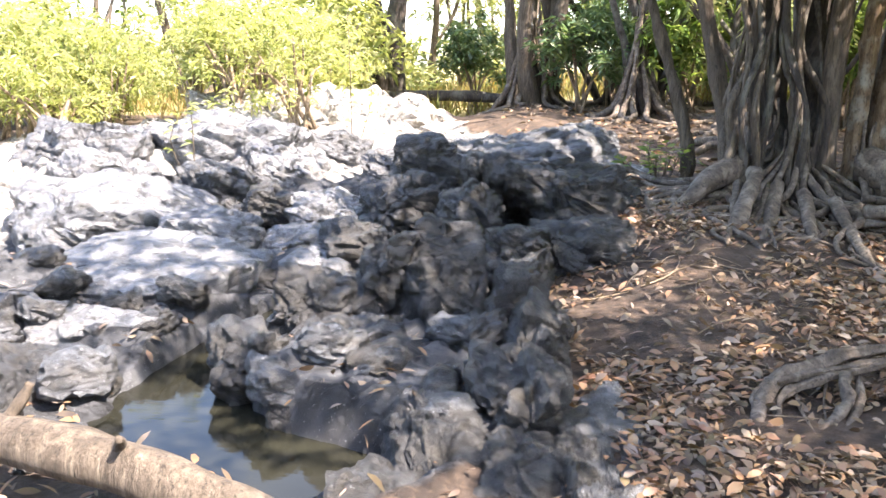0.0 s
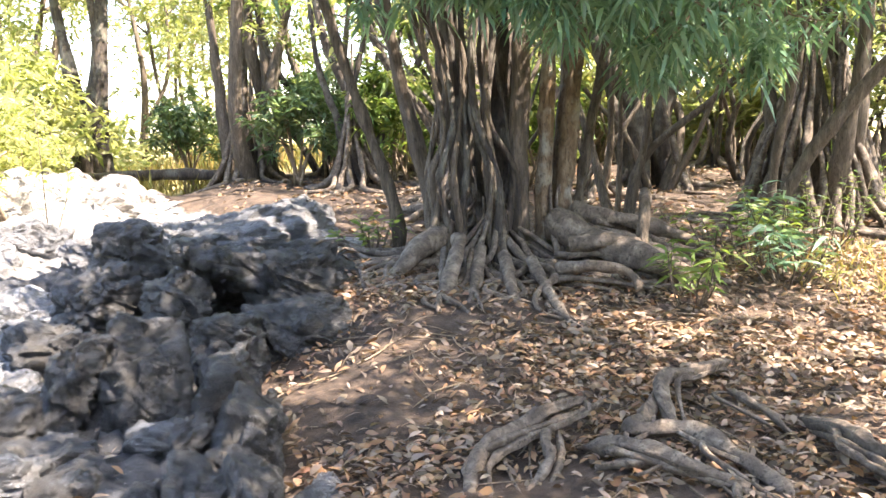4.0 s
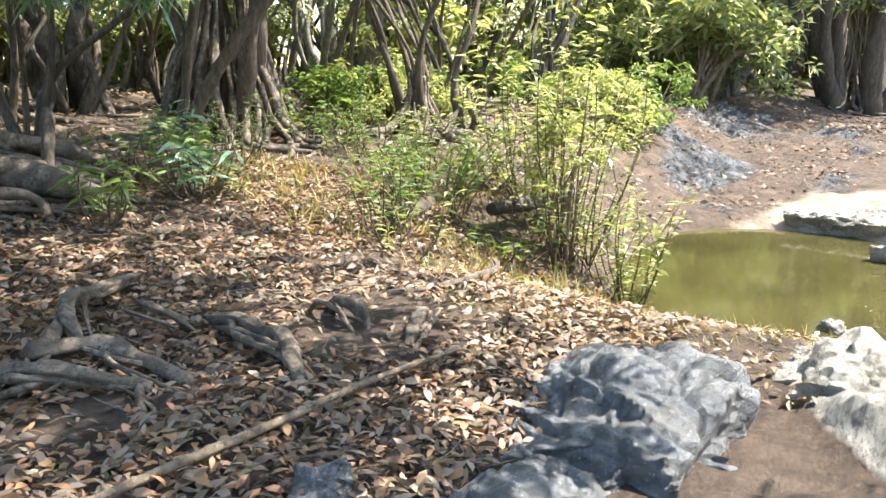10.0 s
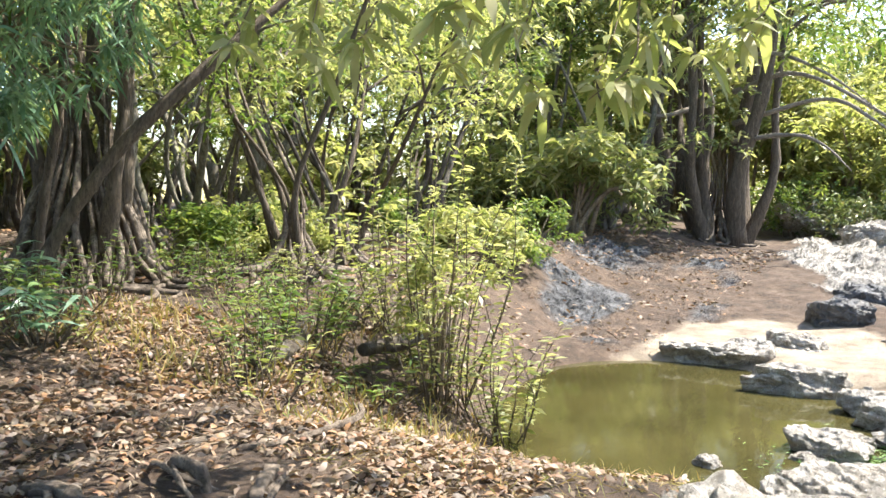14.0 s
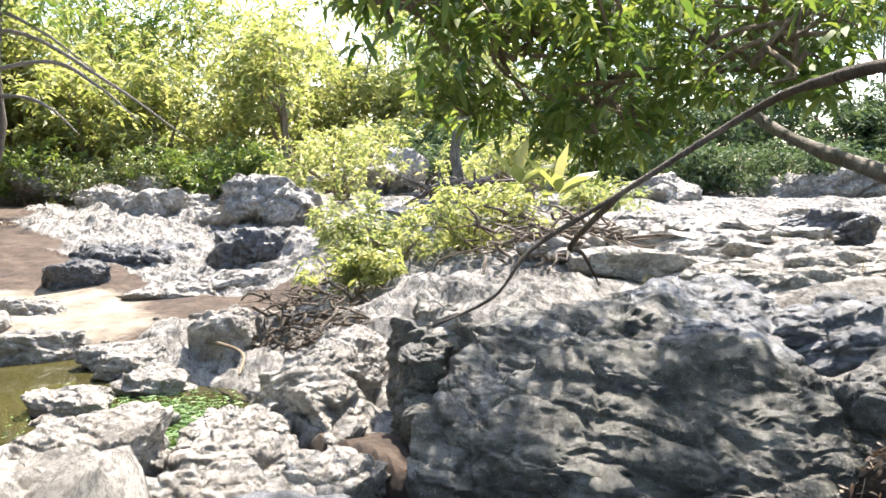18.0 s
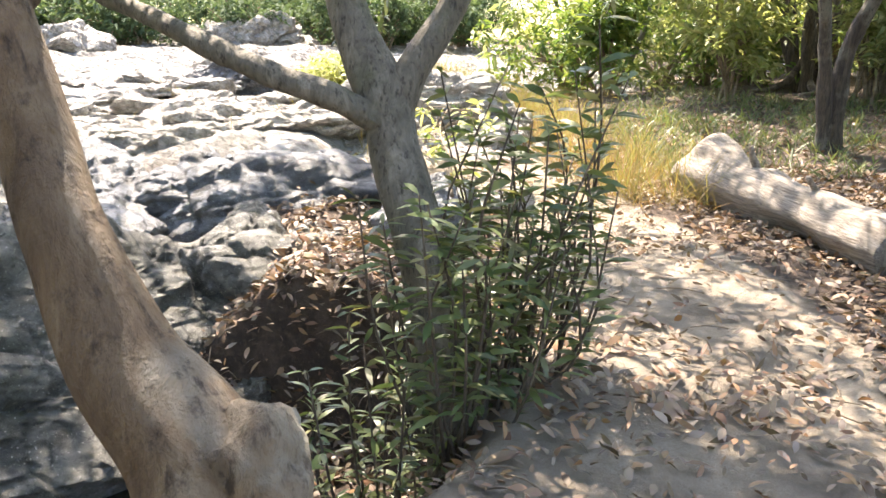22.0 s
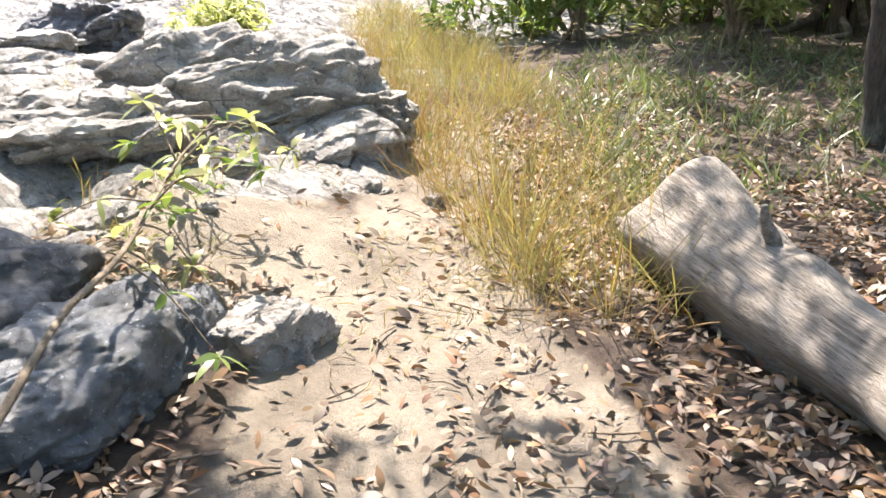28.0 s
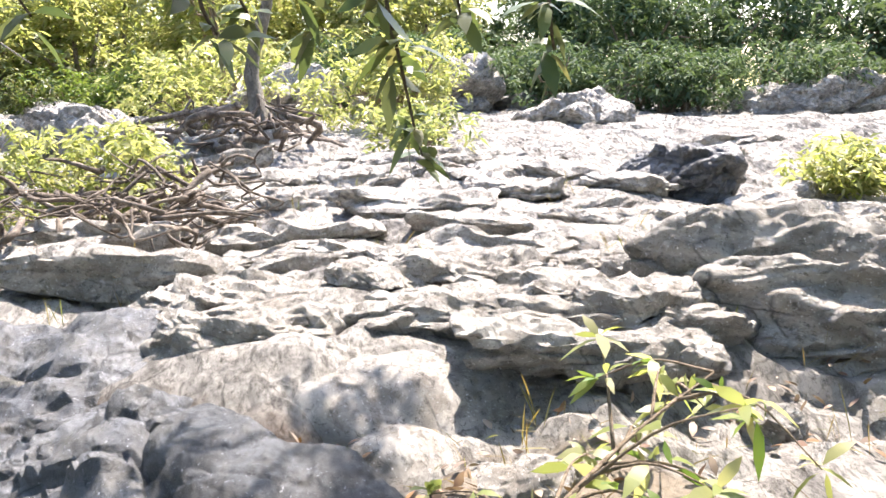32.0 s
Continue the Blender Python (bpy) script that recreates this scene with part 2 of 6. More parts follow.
def mesh(name, v, faces, mat, smooth=True):
    """A mesh from vertices (n, 3) and arrays of triangles or quads."""
    me = bpy.data.meshes.new(name)
    faces = [np.asarray(f) for f in (faces if isinstance(faces, (list, tuple)) else [faces])]
    me.vertices.add(len(v))
    me.vertices.foreach_set("co", np.ascontiguousarray(v, dtype=np.float32).ravel())
    idx = np.concatenate([f.ravel() for f in faces]).astype(np.int32)
    size = np.concatenate([np.full(len(f), f.shape[1]) for f in faces])
    me.loops.add(len(idx))
    me.loops.foreach_set("vertex_index", idx)
    me.polygons.add(len(size))
    me.polygons.foreach_set("loop_start", np.concatenate([[0], np.cumsum(size)[:-1]]).astype(np.int32))
    me.update(calc_edges=True)
    me.polygons.foreach_set("use_smooth", np.full(len(size), smooth))
    me.materials.append(mat)
    return me


def part(name, me, parent, label=""):
    ob = new(name, me)
    ob.parent = parent
    return tagged(ob, label)


def thing(name, at, label, category, group="", kind=""):
    ob = new(name)
    ob.location = at
    ob.empty_display_size = 0.2
    return tagged(ob, label, category, group, kind)


def smooth_line(points, n):
    """A Catmull-Rom line through points (k, d)."""
    p = np.asarray(points, float)
    p = np.vstack([2 * p[0] - p[1], p, 2 * p[-1] - p[-2]])
    t = np.linspace(0, len(p) - 3 - 1e-6, n)
    i = t.astype(int)
    f = (t - i)[:, None]
    a, b, c, d = p[i], p[i + 1], p[i + 2], p[i + 3]
    return 0.5 * (2 * b + (c - a) * f + (2 * a - 5 * b + 4 * c - d) * f**2 + (3 * b - a - 3 * c + d) * f**3)


def tube(points, radii, sides=10, seed=0, rough=0.12, rings=None, flute=0.0, knot=0.0):
    """A tapered, uneven limb along points; the ends are closed."""
    rings = rings or max(6, 5 * len(points))
    line = smooth_line(np.column_stack([np.asarray(points, float), np.asarray(radii, float)]), rings)
    c, r = line[:, :3], np.maximum(line[:, 3], 0.002)
    ahead = np.gradient(c, axis=0)
    ahead /= np.linalg.norm(ahead, axis=1, keepdims=True) + 1e-9
    ref = np.array([0.31, 0.17, 0.93]) if abs(ahead[:, 2]).mean() < 0.8 else np.array([0.94, 0.31, 0.1])
    u = np.cross(ahead, ref)
    u /= np.linalg.norm(u, axis=1, keepdims=True) + 1e-9
    w = np.cross(ahead, u)
    a = np.linspace(0, 2 * math.pi, sides, endpoint=False)
    k = np.ones((rings, sides))
    if flute:
        k += flute * np.cos(a * 4 + seed)[None] * np.linspace(1.2, 0.5, rings)[:, None] + 0.5 * flute * np.cos(a * 7 + 2 * seed)[None]
    v = c[:, None] + (u[:, None] * np.cos(a)[None, :, None] + w[:, None] * np.sin(a)[None, :, None]) * (r[:, None] * k)[:, :, None]
    v = v.reshape(-1, 3)
    rr = np.repeat(r, sides)[:, None]
    out = v - np.repeat(c, sides, 0)
    out /= np.linalg.norm(out, axis=1, keepdims=True) + 1e-9
    v = v + out * rr * (rough * 1.6 * vnoise(v * 3.1 / max(r.mean(), 0.02) * 0.12 + seed, seed)[:, None] + rough * vnoise(v * 0.5 / max(r.mean(), 0.02) + seed, seed + 1)[:, None])
    if knot:
        v = v + out * rr * knot * (np.clip(vnoise(v * 5.0 + seed, seed + 7), 0.25, 1)[:, None] - 0.25)
    i, j = np.meshgrid(np.arange(rings - 1), np.arange(sides), indexing="ij")
    i, j = i.ravel(), j.ravel()
    jn = (j + 1) % sides
    quads = np.stack([i * sides + j, i * sides + jn, (i + 1) * sides + jn, (i + 1) * sides + j], 1)
    v = np.vstack([v, c[:1], c[-1:]])
    j = np.arange(sides)
    jn = (j + 1) % sides
    n0, n1 = rings * sides, rings * sides + 1
    caps = np.vstack([np.stack([np.full(sides, n0), jn, j], 1), np.stack([np.full(sides, n1), (rings - 1) * sides + j, (rings - 1) * sides + jn], 1)])
    return v, [quads, caps]


def joined(pieces):
    """Several (v, faces) as one."""
    vs, tri, quad, n = [], [], [], 0
    for v, faces in pieces:
        for f in faces if isinstance(faces, (list, tuple)) else [faces]:
            (tri if f.shape[1] == 3 else quad).append(f + n)
        vs.append(v)
        n += len(v)
    return np.vstack(vs), [np.vstack(f) for f in (quad, tri) if f]


def unit(v):
    return v / (np.linalg.norm(v, axis=-1, keepdims=True) + 1e-9)


def leaves(base, way, length, width, rng, full=True, droop=0.25):
    """Pointed leaves from their stalks: base (n, 3), way (n, 3), length and width (n,)."""
    n = len(base)
    way = unit(way)
    side = unit(np.cross(way, np.array([0, 0, 1.0]) + 0.55 * rng.normal(size=(n, 3))))
    up = np.cross(side, way)
    L, W = np.asarray(length)[:, None], np.asarray(width)[:, None] / 2
    sag = np.array([0, 0, -1.0]) * L * droop
    fold = up * W * 0.35
    if not full:
        v = np.stack([base, base + way * L * 0.45 - side * W + fold + sag * 0.2, base + way * L + sag, base + way * L * 0.45 + side * W + fold + sag * 0.2], 1)
        return v.reshape(-1, 3), [np.arange(4 * n).reshape(-1, 4)]
    v = np.stack([base, base + way * L * 0.3 - side * W * 0.85 + fold + sag * 0.1, base + way * L * 0.3 + side * W * 0.85 + fold + sag * 0.1,
                  base + way * L * 0.62 - side * W * 0.9 + fold + sag * 0.45, base + way * L * 0.62 + side * W * 0.9 + fold + sag * 0.45, base + way * L + sag], 1)
    o = 6 * np.arange(n)[:, None]
    return v.reshape(-1, 3), [np.vstack([o + [1, 2, 4, 3]]), np.vstack([o + [0, 2, 1], o + [3, 4, 5]])]


def tufts(centres, rng, each, length, width, full=True, droop=0.35, lift=0.2, spread=0.6):
    """Bunches of leaves that fan out from the ends of twigs."""
    n = len(centres)
    c = np.repeat(centres, each, 0) + rng.normal(size=(n * each, 3)) * length * spread * 0.4
    way = rng.normal(size=(n * each, 3)) * [1, 1, 0.55] + [0, 0, lift]
    L = length * rng.uniform(0.65, 1.2, n * each)
    return leaves(c, way, L, L * width * rng.uniform(0.8, 1.2, n * each), rng, full, droop)


def crown_points(blobs, n, rng, hollow=0.45):
    """Uneven points in a set of balls (x, y, z, r, flatness), thinner towards the middle, with gaps."""
    vol = np.array([b[3] ** 2 for b in blobs])
    out = []
    for b, k in zip(blobs, rng.multinomial(n, vol / vol.sum())):
        d = unit(rng.normal(size=(k * 2, 3)))
        r = b[3] * (hollow + (1 - hollow) * rng.uniform(0, 1, k * 2) ** 0.6)
        p = np.array(b[:3]) + d * r[:, None] * [1, 1, b[4] if len(b) > 4 else 0.7]
        p = p + 0.3 * b[3] * np.stack([vnoise(p * 1.1 / b[3] + 3, 60), vnoise(p * 1.1 / b[3], 61), vnoise(p * 1.1 / b[3], 62)], 1)
        keep = vnoise(p * 2.2 / max(b[3], 0.6), 63) > -0.12
        out.append(p[keep][:k])
    return np.vstack(out)

# ---- materials ----


class Mat:
    """A node material under construction."""

    def __init__(self, name, rough=0.8):
        self.m = bpy.data.materials.new(name)
        self.m.use_nodes = True
        self.t = self.m.node_tree
        self.b = self.t.nodes["Principled BSDF"]
        self.b.inputs["Roughness"].default_value = rough
        self.co = self.t.nodes.new("ShaderNodeTexCoord").outputs["Object"]

    def put(self, kind, **values):
        n = self.t.nodes.new(kind)
        for k, v in values.items():
            n.inputs[k.replace("_", " ")].default_value = v
        return n

    def link(self, a, b):
        self.t.links.new(a, b)

    def noise(self, scale, detail=5.0, stretch=None, rough=0.6, warp=0.0, spin=0.0):
        n = self.put("ShaderNodeTexNoise", Scale=scale, Detail=detail, Roughness=rough, Distortion=warp)
        if stretch:
            m = self.put("ShaderNodeMapping")
            m.inputs["Scale"].default_value = stretch
            turned = self.put("ShaderNodeMapping")
            turned.inputs["Rotation"].default_value = (0, 0, radians(-spin))
            self.link(self.co, turned.inputs["Vector"])
            self.link(turned.outputs["Vector"], m.inputs["Vector"])
            self.link(m.outputs["Vector"], n.inputs["Vector"])
        else:
            self.link(self.co, n.inputs["Vector"])
        return n.outputs["Fac"]

    def faces(self, scale, stretch=(1, 1, 1)):
        """Height of a surface broken into flat faces, each tilted its own way."""
        m = self.put("ShaderNodeMapping")
        m.inputs["Scale"].default_value = stretch
        m.inputs["Rotation"].default_value = (0.4, 0.3, 0.6)
        self.link(self.co, m.inputs["Vector"])
        n = self.put("ShaderNodeTexNoise", Scale=scale * 0.8, Detail=3.0)
        self.link(self.co, n.inputs["Vector"])
        bend, away, slope, dot = [self.t.nodes.new("ShaderNodeVectorMath") for _ in range(4)]
        bend.operation, away.operation, slope.operation, dot.operation = "MULTIPLY_ADD", "SUBTRACT", "SUBTRACT", "DOT_PRODUCT"
        self.link(n.outputs["Color"], bend.inputs[0])
        bend.inputs[1].default_value = (0.35 / scale,) * 3
        self.link(m.outputs["Vector"], bend.inputs[2])
        v = self.t.nodes.new("ShaderNodeTexVoronoi")
        v.inputs["Scale"].default_value = scale
        self.link(bend.outputs["Vector"], v.inputs["Vector"])
        self.link(bend.outputs["Vector"], away.inputs[0])
        self.link(v.outputs["Position"], away.inputs[1])
        self.link(v.outputs["Color"], slope.inputs[0])
        slope.inputs[1].default_value = (0.5, 0.5, 0.5)
        self.link(away.outputs["Vector"], dot.inputs[0])
        self.link(slope.outputs["Vector"], dot.inputs[1])
        return dot.outputs["Value"]

    def shards(self, scale, feature, stretch=(1, 1, 1)):
        """Cells of shattered stone, bent a little: distance to their edge, or a shade for each."""
        m = self.put("ShaderNodeMapping")
        m.inputs["Scale"].default_value = stretch
        m.inputs["Rotation"].default_value = (0.5, 0.35, 0.6)
        self.link(self.co, m.inputs["Vector"])
        n = self.put("ShaderNodeTexNoise", Scale=scale * 0.9, Detail=4.0)
        bend = self.t.nodes.new("ShaderNodeVectorMath")
        bend.operation = "MULTIPLY_ADD"
        self.link(n.outputs["Color"], bend.inputs[0])
        bend.inputs[1].default_value = (0.7 / scale,) * 3
        self.link(self.co, n.inputs["Vector"])
        self.link(m.outputs["Vector"], bend.inputs[2])
        v = self.t.nodes.new("ShaderNodeTexVoronoi")
        v.feature = feature
        v.inputs["Scale"].default_value = scale
        self.link(bend.outputs["Vector"], v.inputs["Vector"])
        return v.outputs["Distance" if feature != "F1" else "Color"]

    def ramp(self, fac, *stops):
        r = self.t.nodes.new("ShaderNodeValToRGB")
        e = r.color_ramp.elements
        while len(e) < len(stops):
            e.new(0.5)
        for el, (pos, col) in zip(e, stops):
            el.position, el.color = pos, (*((col,) * 3 if isinstance(col, (int, float)) else col), 1)
        self.link(fac, r.inputs["Fac"])
        return r.outputs["Color"]

    def mix(self, fac, a, b, kind="MIX"):
        n = self.t.nodes.new("ShaderNodeMix")
        n.data_type, n.blend_type = "RGBA", kind
        for s, v in ((n.inputs[0], fac), (n.inputs[6], a), (n.inputs[7], b)):
            if isinstance(v, (int, float)):
                s.default_value = v
            elif isinstance(v, tuple):
                s.default_value = (*v, 1)
            else:
                self.link(v, s)
        return n.outputs[2]

    def bump(self, fac, strength, distance):
        n = self.put("ShaderNodeBump", Strength=strength, Distance=distance)
        self.link(fac, n.inputs["Height"])
        if self.b.inputs["Normal"].links:
            self.link(self.b.inputs["Normal"].links[0].from_socket, n.inputs["Normal"])
        self.link(n.outputs["Normal"], self.b.inputs["Normal"])

    def colour(self, c):
        self.link(c, self.b.inputs["Base Color"])
        return self


def rock_material(name, low, mid, high, stain, shine=0.75, strata=(1, 1, 1)):
    k = Mat(name, shine)
    c = k.ramp(k.noise(1.6, 8, strata, 0.65, 0.6), (0.30, low), (0.5, mid), (0.68, high))
    c = k.mix(k.ramp(k.noise(5, 6, strata, 0.7), (0.42, 0), (0.62, 1)), c, k.mix(0.65, c, stain))
    c = k.mix(k.ramp(k.shards(5.5, "F1", strata), (0.25, 0.55), (0.5, 0)), c, k.mix(0.5, c, tuple(v * 0.5 for v in low)))
    c = k.mix(k.ramp(k.noise(34, 4), (0.58, 0), (0.74, 0.35)), c, tuple(min(1, 1.5 * v) for v in high))
    c = k.mix(k.ramp(k.noise(17, 9, strata, 0.85, 0.5), (0.40, 0.8), (0.47, 0)), c, tuple(v * 0.5 for v in low))
    gaps = k.mix(k.ramp(k.noise(2.3, 4), (0.52, 0), (0.6, 0.8)), (0, 0, 0), k.ramp(k.shards(1.9, "DISTANCE_TO_EDGE", strata), (0.0, 0.9), (0.03, 0)))
    c = k.mix(gaps, c, tuple(v * 0.3 for v in low))
    c = k.mix(k.ramp(k.noise(70, 3, None, 0.6), (0.64, 0), (0.69, 0.75)), c, tuple(min(1, 1.9 * v) for v in high))
    k.colour(c)
    k.bump(k.faces(3.4, strata), 1.0, 1.1)
    k.bump(k.faces(11.0, strata), 1.0, 1.0)
    k.bump(k.noise(12, 12, strata, 0.8, 0.2), 1.0, 0.025)
    k.bump(k.noise(45, 7, None, 0.8), 1.0, 0.011)
    return k.m


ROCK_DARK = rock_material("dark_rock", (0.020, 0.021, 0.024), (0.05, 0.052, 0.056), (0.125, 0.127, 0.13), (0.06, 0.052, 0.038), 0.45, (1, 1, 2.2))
# also puts the sky's blue sheen on the northern slabs into their colour
ROCK_BLUE = rock_material("blue_grey_rock", (0.085, 0.092, 0.107), (0.18, 0.19, 0.21), (0.33, 0.345, 0.37), (0.17, 0.16, 0.14), 0.5, (1, 1.6, 2.2))
ROCK_MOSSY = rock_material("mossy_rock", (0.045, 0.045, 0.042), (0.16, 0.155, 0.14), (0.38, 0.365, 0.33), (0.12, 0.118, 0.085), 0.6, (1, 1.3, 2.2))
ROCK_GREY = rock_material("grey_rock", (0.055, 0.06, 0.068), (0.12, 0.128, 0.14), (0.23, 0.24, 0.26), (0.10, 0.09, 0.075), 0.5, (1, 1.6, 2.5))
ROCK_PALE = rock_material("pale_rock", (0.17, 0.16, 0.148), (0.47, 0.445, 0.405), (0.70, 0.67, 0.615), (0.33, 0.28, 0.225), 0.8, (1, 1.8, 2.2))


def ground_material():
    k = Mat("ground", 0.95)
    cover = k.t.nodes.new("ShaderNodeAttribute")
    cover.attribute_name = "cover"
    parts_of = k.t.nodes.new("ShaderNodeSeparateColor")
    k.link(cover.outputs["Color"], parts_of.inputs["Color"])
    soil = k.ramp(k.noise(3.2, 8, None, 0.7), (0.32, (0.025, 0.019, 0.015)), (0.5, (0.07, 0.047, 0.033)), (0.7, (0.15, 0.108, 0.078)))
    soil = k.mix(k.ramp(k.noise(26, 5), (0.52, 0), (0.66, 0.8)), soil, (0.13, 0.09, 0.06))
    sand = k.ramp(k.noise(2.2, 8, None, 0.65), (0.35, (0.17, 0.14, 0.106)), (0.6, (0.37, 0.312, 0.24)))
    sand = k.mix(k.ramp(k.noise(60, 4), (0.5, 0), (0.68, 0.6)), sand, (0.27, 0.20, 0.14))
    rock = k.ramp(k.noise(1.4, 8, (1, 1.8, 1), 0.68, 0.5), (0.32, (0.17, 0.16, 0.147)), (0.5, (0.40, 0.378, 0.345)), (0.68, (0.60, 0.57, 0.52)))
    rock = k.mix(k.ramp(k.noise(6, 10, (1, 2, 1), 0.8, 0.4), (0.38, 0.85), (0.5, 0)), rock, (0.11, 0.10, 0.09))
    rock = k.mix(k.ramp(k.noise(19, 9, (1, 2, 1), 0.85, 0.5), (0.43, 0.7), (0.49, 0)), rock, (0.10, 0.094, 0.086))
    gaps = k.mix(k.ramp(k.noise(1.3, 4), (0.52, 0), (0.6, 0.8)), (0, 0, 0), k.ramp(k.shards(1.7, "DISTANCE_TO_EDGE", (1, 2.6, 1)), (0.0, 0.9), (0.03, 0)))
    rock = k.mix(gaps, rock, (0.06, 0.055, 0.05))
    basalt = k.ramp(k.noise(1.8, 8, (1, 1.8, 1), 0.68, 0.5), (0.32, (0.028, 0.029, 0.032)), (0.5, (0.075, 0.078, 0.084)), (0.68, (0.17, 0.175, 0.185)))
    basalt = k.mix(k.ramp(k.noise(60, 3, None, 0.6), (0.64, 0), (0.69, 0.6)), basalt, (0.4, 0.4, 0.4))
    rock = k.mix(k.ramp(k.mix(0.3, cover.outputs["Alpha"], k.noise(4, 5)), (0.36, 0), (0.52, 1)), rock, basalt)
    grass = k.ramp(k.noise(1.1, 6), (0.35, (0.20, 0.19, 0.06)), (0.65, (0.48, 0.40, 0.19)))
    edge = k.noise(6, 5)
    bound = lambda s: k.ramp(k.mix(0.35, s, edge), (0.38, 0), (0.56, 1))
    c = k.mix(bound(parts_of.outputs["Blue"]), soil, grass)
    c = k.mix(bound(parts_of.outputs["Green"]), c, sand)
    c = k.mix(bound(parts_of.outputs["Red"]), c, rock)
    k.colour(c)
    stony = bound(parts_of.outputs["Red"])
    for scale in (2.8, 9.0):
        cut = k.t.nodes.new("ShaderNodeMath")
        cut.operation = "MULTIPLY"
        k.link(k.faces(scale, (1, 2, 1)), cut.inputs[0])
        k.link(stony, cut.inputs[1])
        k.bump(cut.outputs["Value"], 1.0, 1.1)
    k.bump(k.noise(7, 12, (1, 1.6, 1), 0.75, 0.2), 1.0, 0.045)
    k.bump(k.noise(40, 7, None, 0.8), 1.0, 0.013)
    return k.m


GROUND = ground_material()


def bark_material(name, low, mid, high, stretch, lichen=None, rough=0.85, depth=0.03, spin=0.0):
    k = Mat(name, rough)
    c = k.ramp(k.noise(6, 8, stretch, 0.7, 0.4, spin), (0.3, low), (0.5, mid), (0.7, high))
    if lichen:
        c = k.mix(k.ramp(k.noise(3.1, 6), (0.5, 0), (0.62, 0.8)), c, lichen)
    c = k.mix(k.ramp(k.noise(22, 5, stretch, 0.7, 0.2, spin), (0.34, 0.85), (0.47, 0)), c, tuple(v * 0.45 for v in low))
    k.colour(c)
    k.bump(k.noise(9, 8, stretch, 0.7, 0.3, spin), 1.0, depth)
    k.bump(k.noise(55, 5, None, 0.7), 0.4, 0.006)
    return k.m


BARK = bark_material("bark", (0.045, 0.034, 0.024), (0.11, 0.085, 0.062), (0.21, 0.17, 0.125), (3, 3, 0.5))
BARK_DARK = bark_material("dark_bark", (0.02, 0.016, 0.013), (0.055, 0.043, 0.034), (0.12, 0.095, 0.07), (3, 3, 0.5), (0.16, 0.15, 0.12))
ROOT = bark_material("root_bark", (0.04, 0.03, 0.022), (0.125, 0.096, 0.072), (0.30, 0.25, 0.195), (1.6, 1.6, 1.6), None, 0.8, 0.02)
BARK_TAN = bark_material("tan_bark", (0.055, 0.028, 0.013), (0.16, 0.105, 0.058), (0.29, 0.225, 0.15), (2.2, 2.2, 0.9), (0.31, 0.30, 0.25), 0.75, 0.03)
BARK_GREY = bark_material("grey_bark", (0.07, 0.06, 0.045), (0.16, 0.14, 0.11), (0.30, 0.27, 0.22), (2.2, 2.2, 1.0), (0.10, 0.10, 0.06), 0.8, 0.025)
DEADWOOD = bark_material("dead_wood", (0.14, 0.115, 0.09), (0.28, 0.24, 0.2), (0.45, 0.40, 0.345), (0.35, 7, 7), None, 0.9, 0.03, 136)
TWIG = bark_material("twig", (0.12, 0.085, 0.055), (0.24, 0.18, 0.12), (0.36, 0.29, 0.21), (2, 2, 2))


def leaf_material(name, shades, glow=0.35, rough=0.45):
    """Leaves: each one takes a shade of its own, and light comes through."""
    k = Mat(name, rough)
    g = k.t.nodes.new("ShaderNodeNewGeometry")
    c = k.ramp(g.outputs["Random Per Island"], *[(i / (len(shades) - 1), s) for i, s in enumerate(shades)])
    c = k.mix(k.ramp(k.noise(14, 3), (0.4, 0), (0.7, 0.5)), c, k.mix(0.5, c, (0.2, 0.2, 0.06)))
    k.colour(c)
    tr = k.t.nodes.new("ShaderNodeBsdfTranslucent")
    k.link(k.mix(0.6, c, (1.0, 0.95, 0.35), "MULTIPLY") if glow else c, tr.inputs["Color"])
    mx = k.t.nodes.new("ShaderNodeMixShader")
    mx.inputs["Fac"].default_value = glow
    k.link(k.b.outputs["BSDF"], mx.inputs[1])
    k.link(tr.outputs["BSDF"], mx.inputs[2])
    k.link(mx.outputs["Shader"], k.t.nodes["Material Output"].inputs["Surface"])
    return k.m


LEAF_DARK = leaf_material("dark_leaf", [(0.06, 0.12, 0.06), (0.10, 0.18, 0.085), (0.14, 0.23, 0.12), (0.20, 0.27, 0.11), (0.13, 0.22, 0.15), (0.24, 0.30, 0.20)], 0.5, 0.32)
# the glossy sky sheen of the fig's leaves is put into this colour
LEAF_TEAL = leaf_material("blue_green_leaf", [(0.07, 0.17, 0.11), (0.13, 0.26, 0.17), (0.20, 0.35, 0.24), (0.26, 0.40, 0.24), (0.17, 0.32, 0.23), (0.36, 0.48, 0.37)], 0.5, 0.3)
LEAF_GREEN = leaf_material("green_leaf", [(0.08, 0.16, 0.04), (0.13, 0.22, 0.05), (0.19, 0.27, 0.07), (0.27, 0.32, 0.09)], 0.5)
# these two leaf colours are paled: backlight and hazy glare are put in
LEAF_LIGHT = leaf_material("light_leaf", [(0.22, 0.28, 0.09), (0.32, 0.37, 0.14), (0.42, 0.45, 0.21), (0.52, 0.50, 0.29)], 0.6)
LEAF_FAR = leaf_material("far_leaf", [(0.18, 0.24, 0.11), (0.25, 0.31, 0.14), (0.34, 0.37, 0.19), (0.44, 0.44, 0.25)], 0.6)
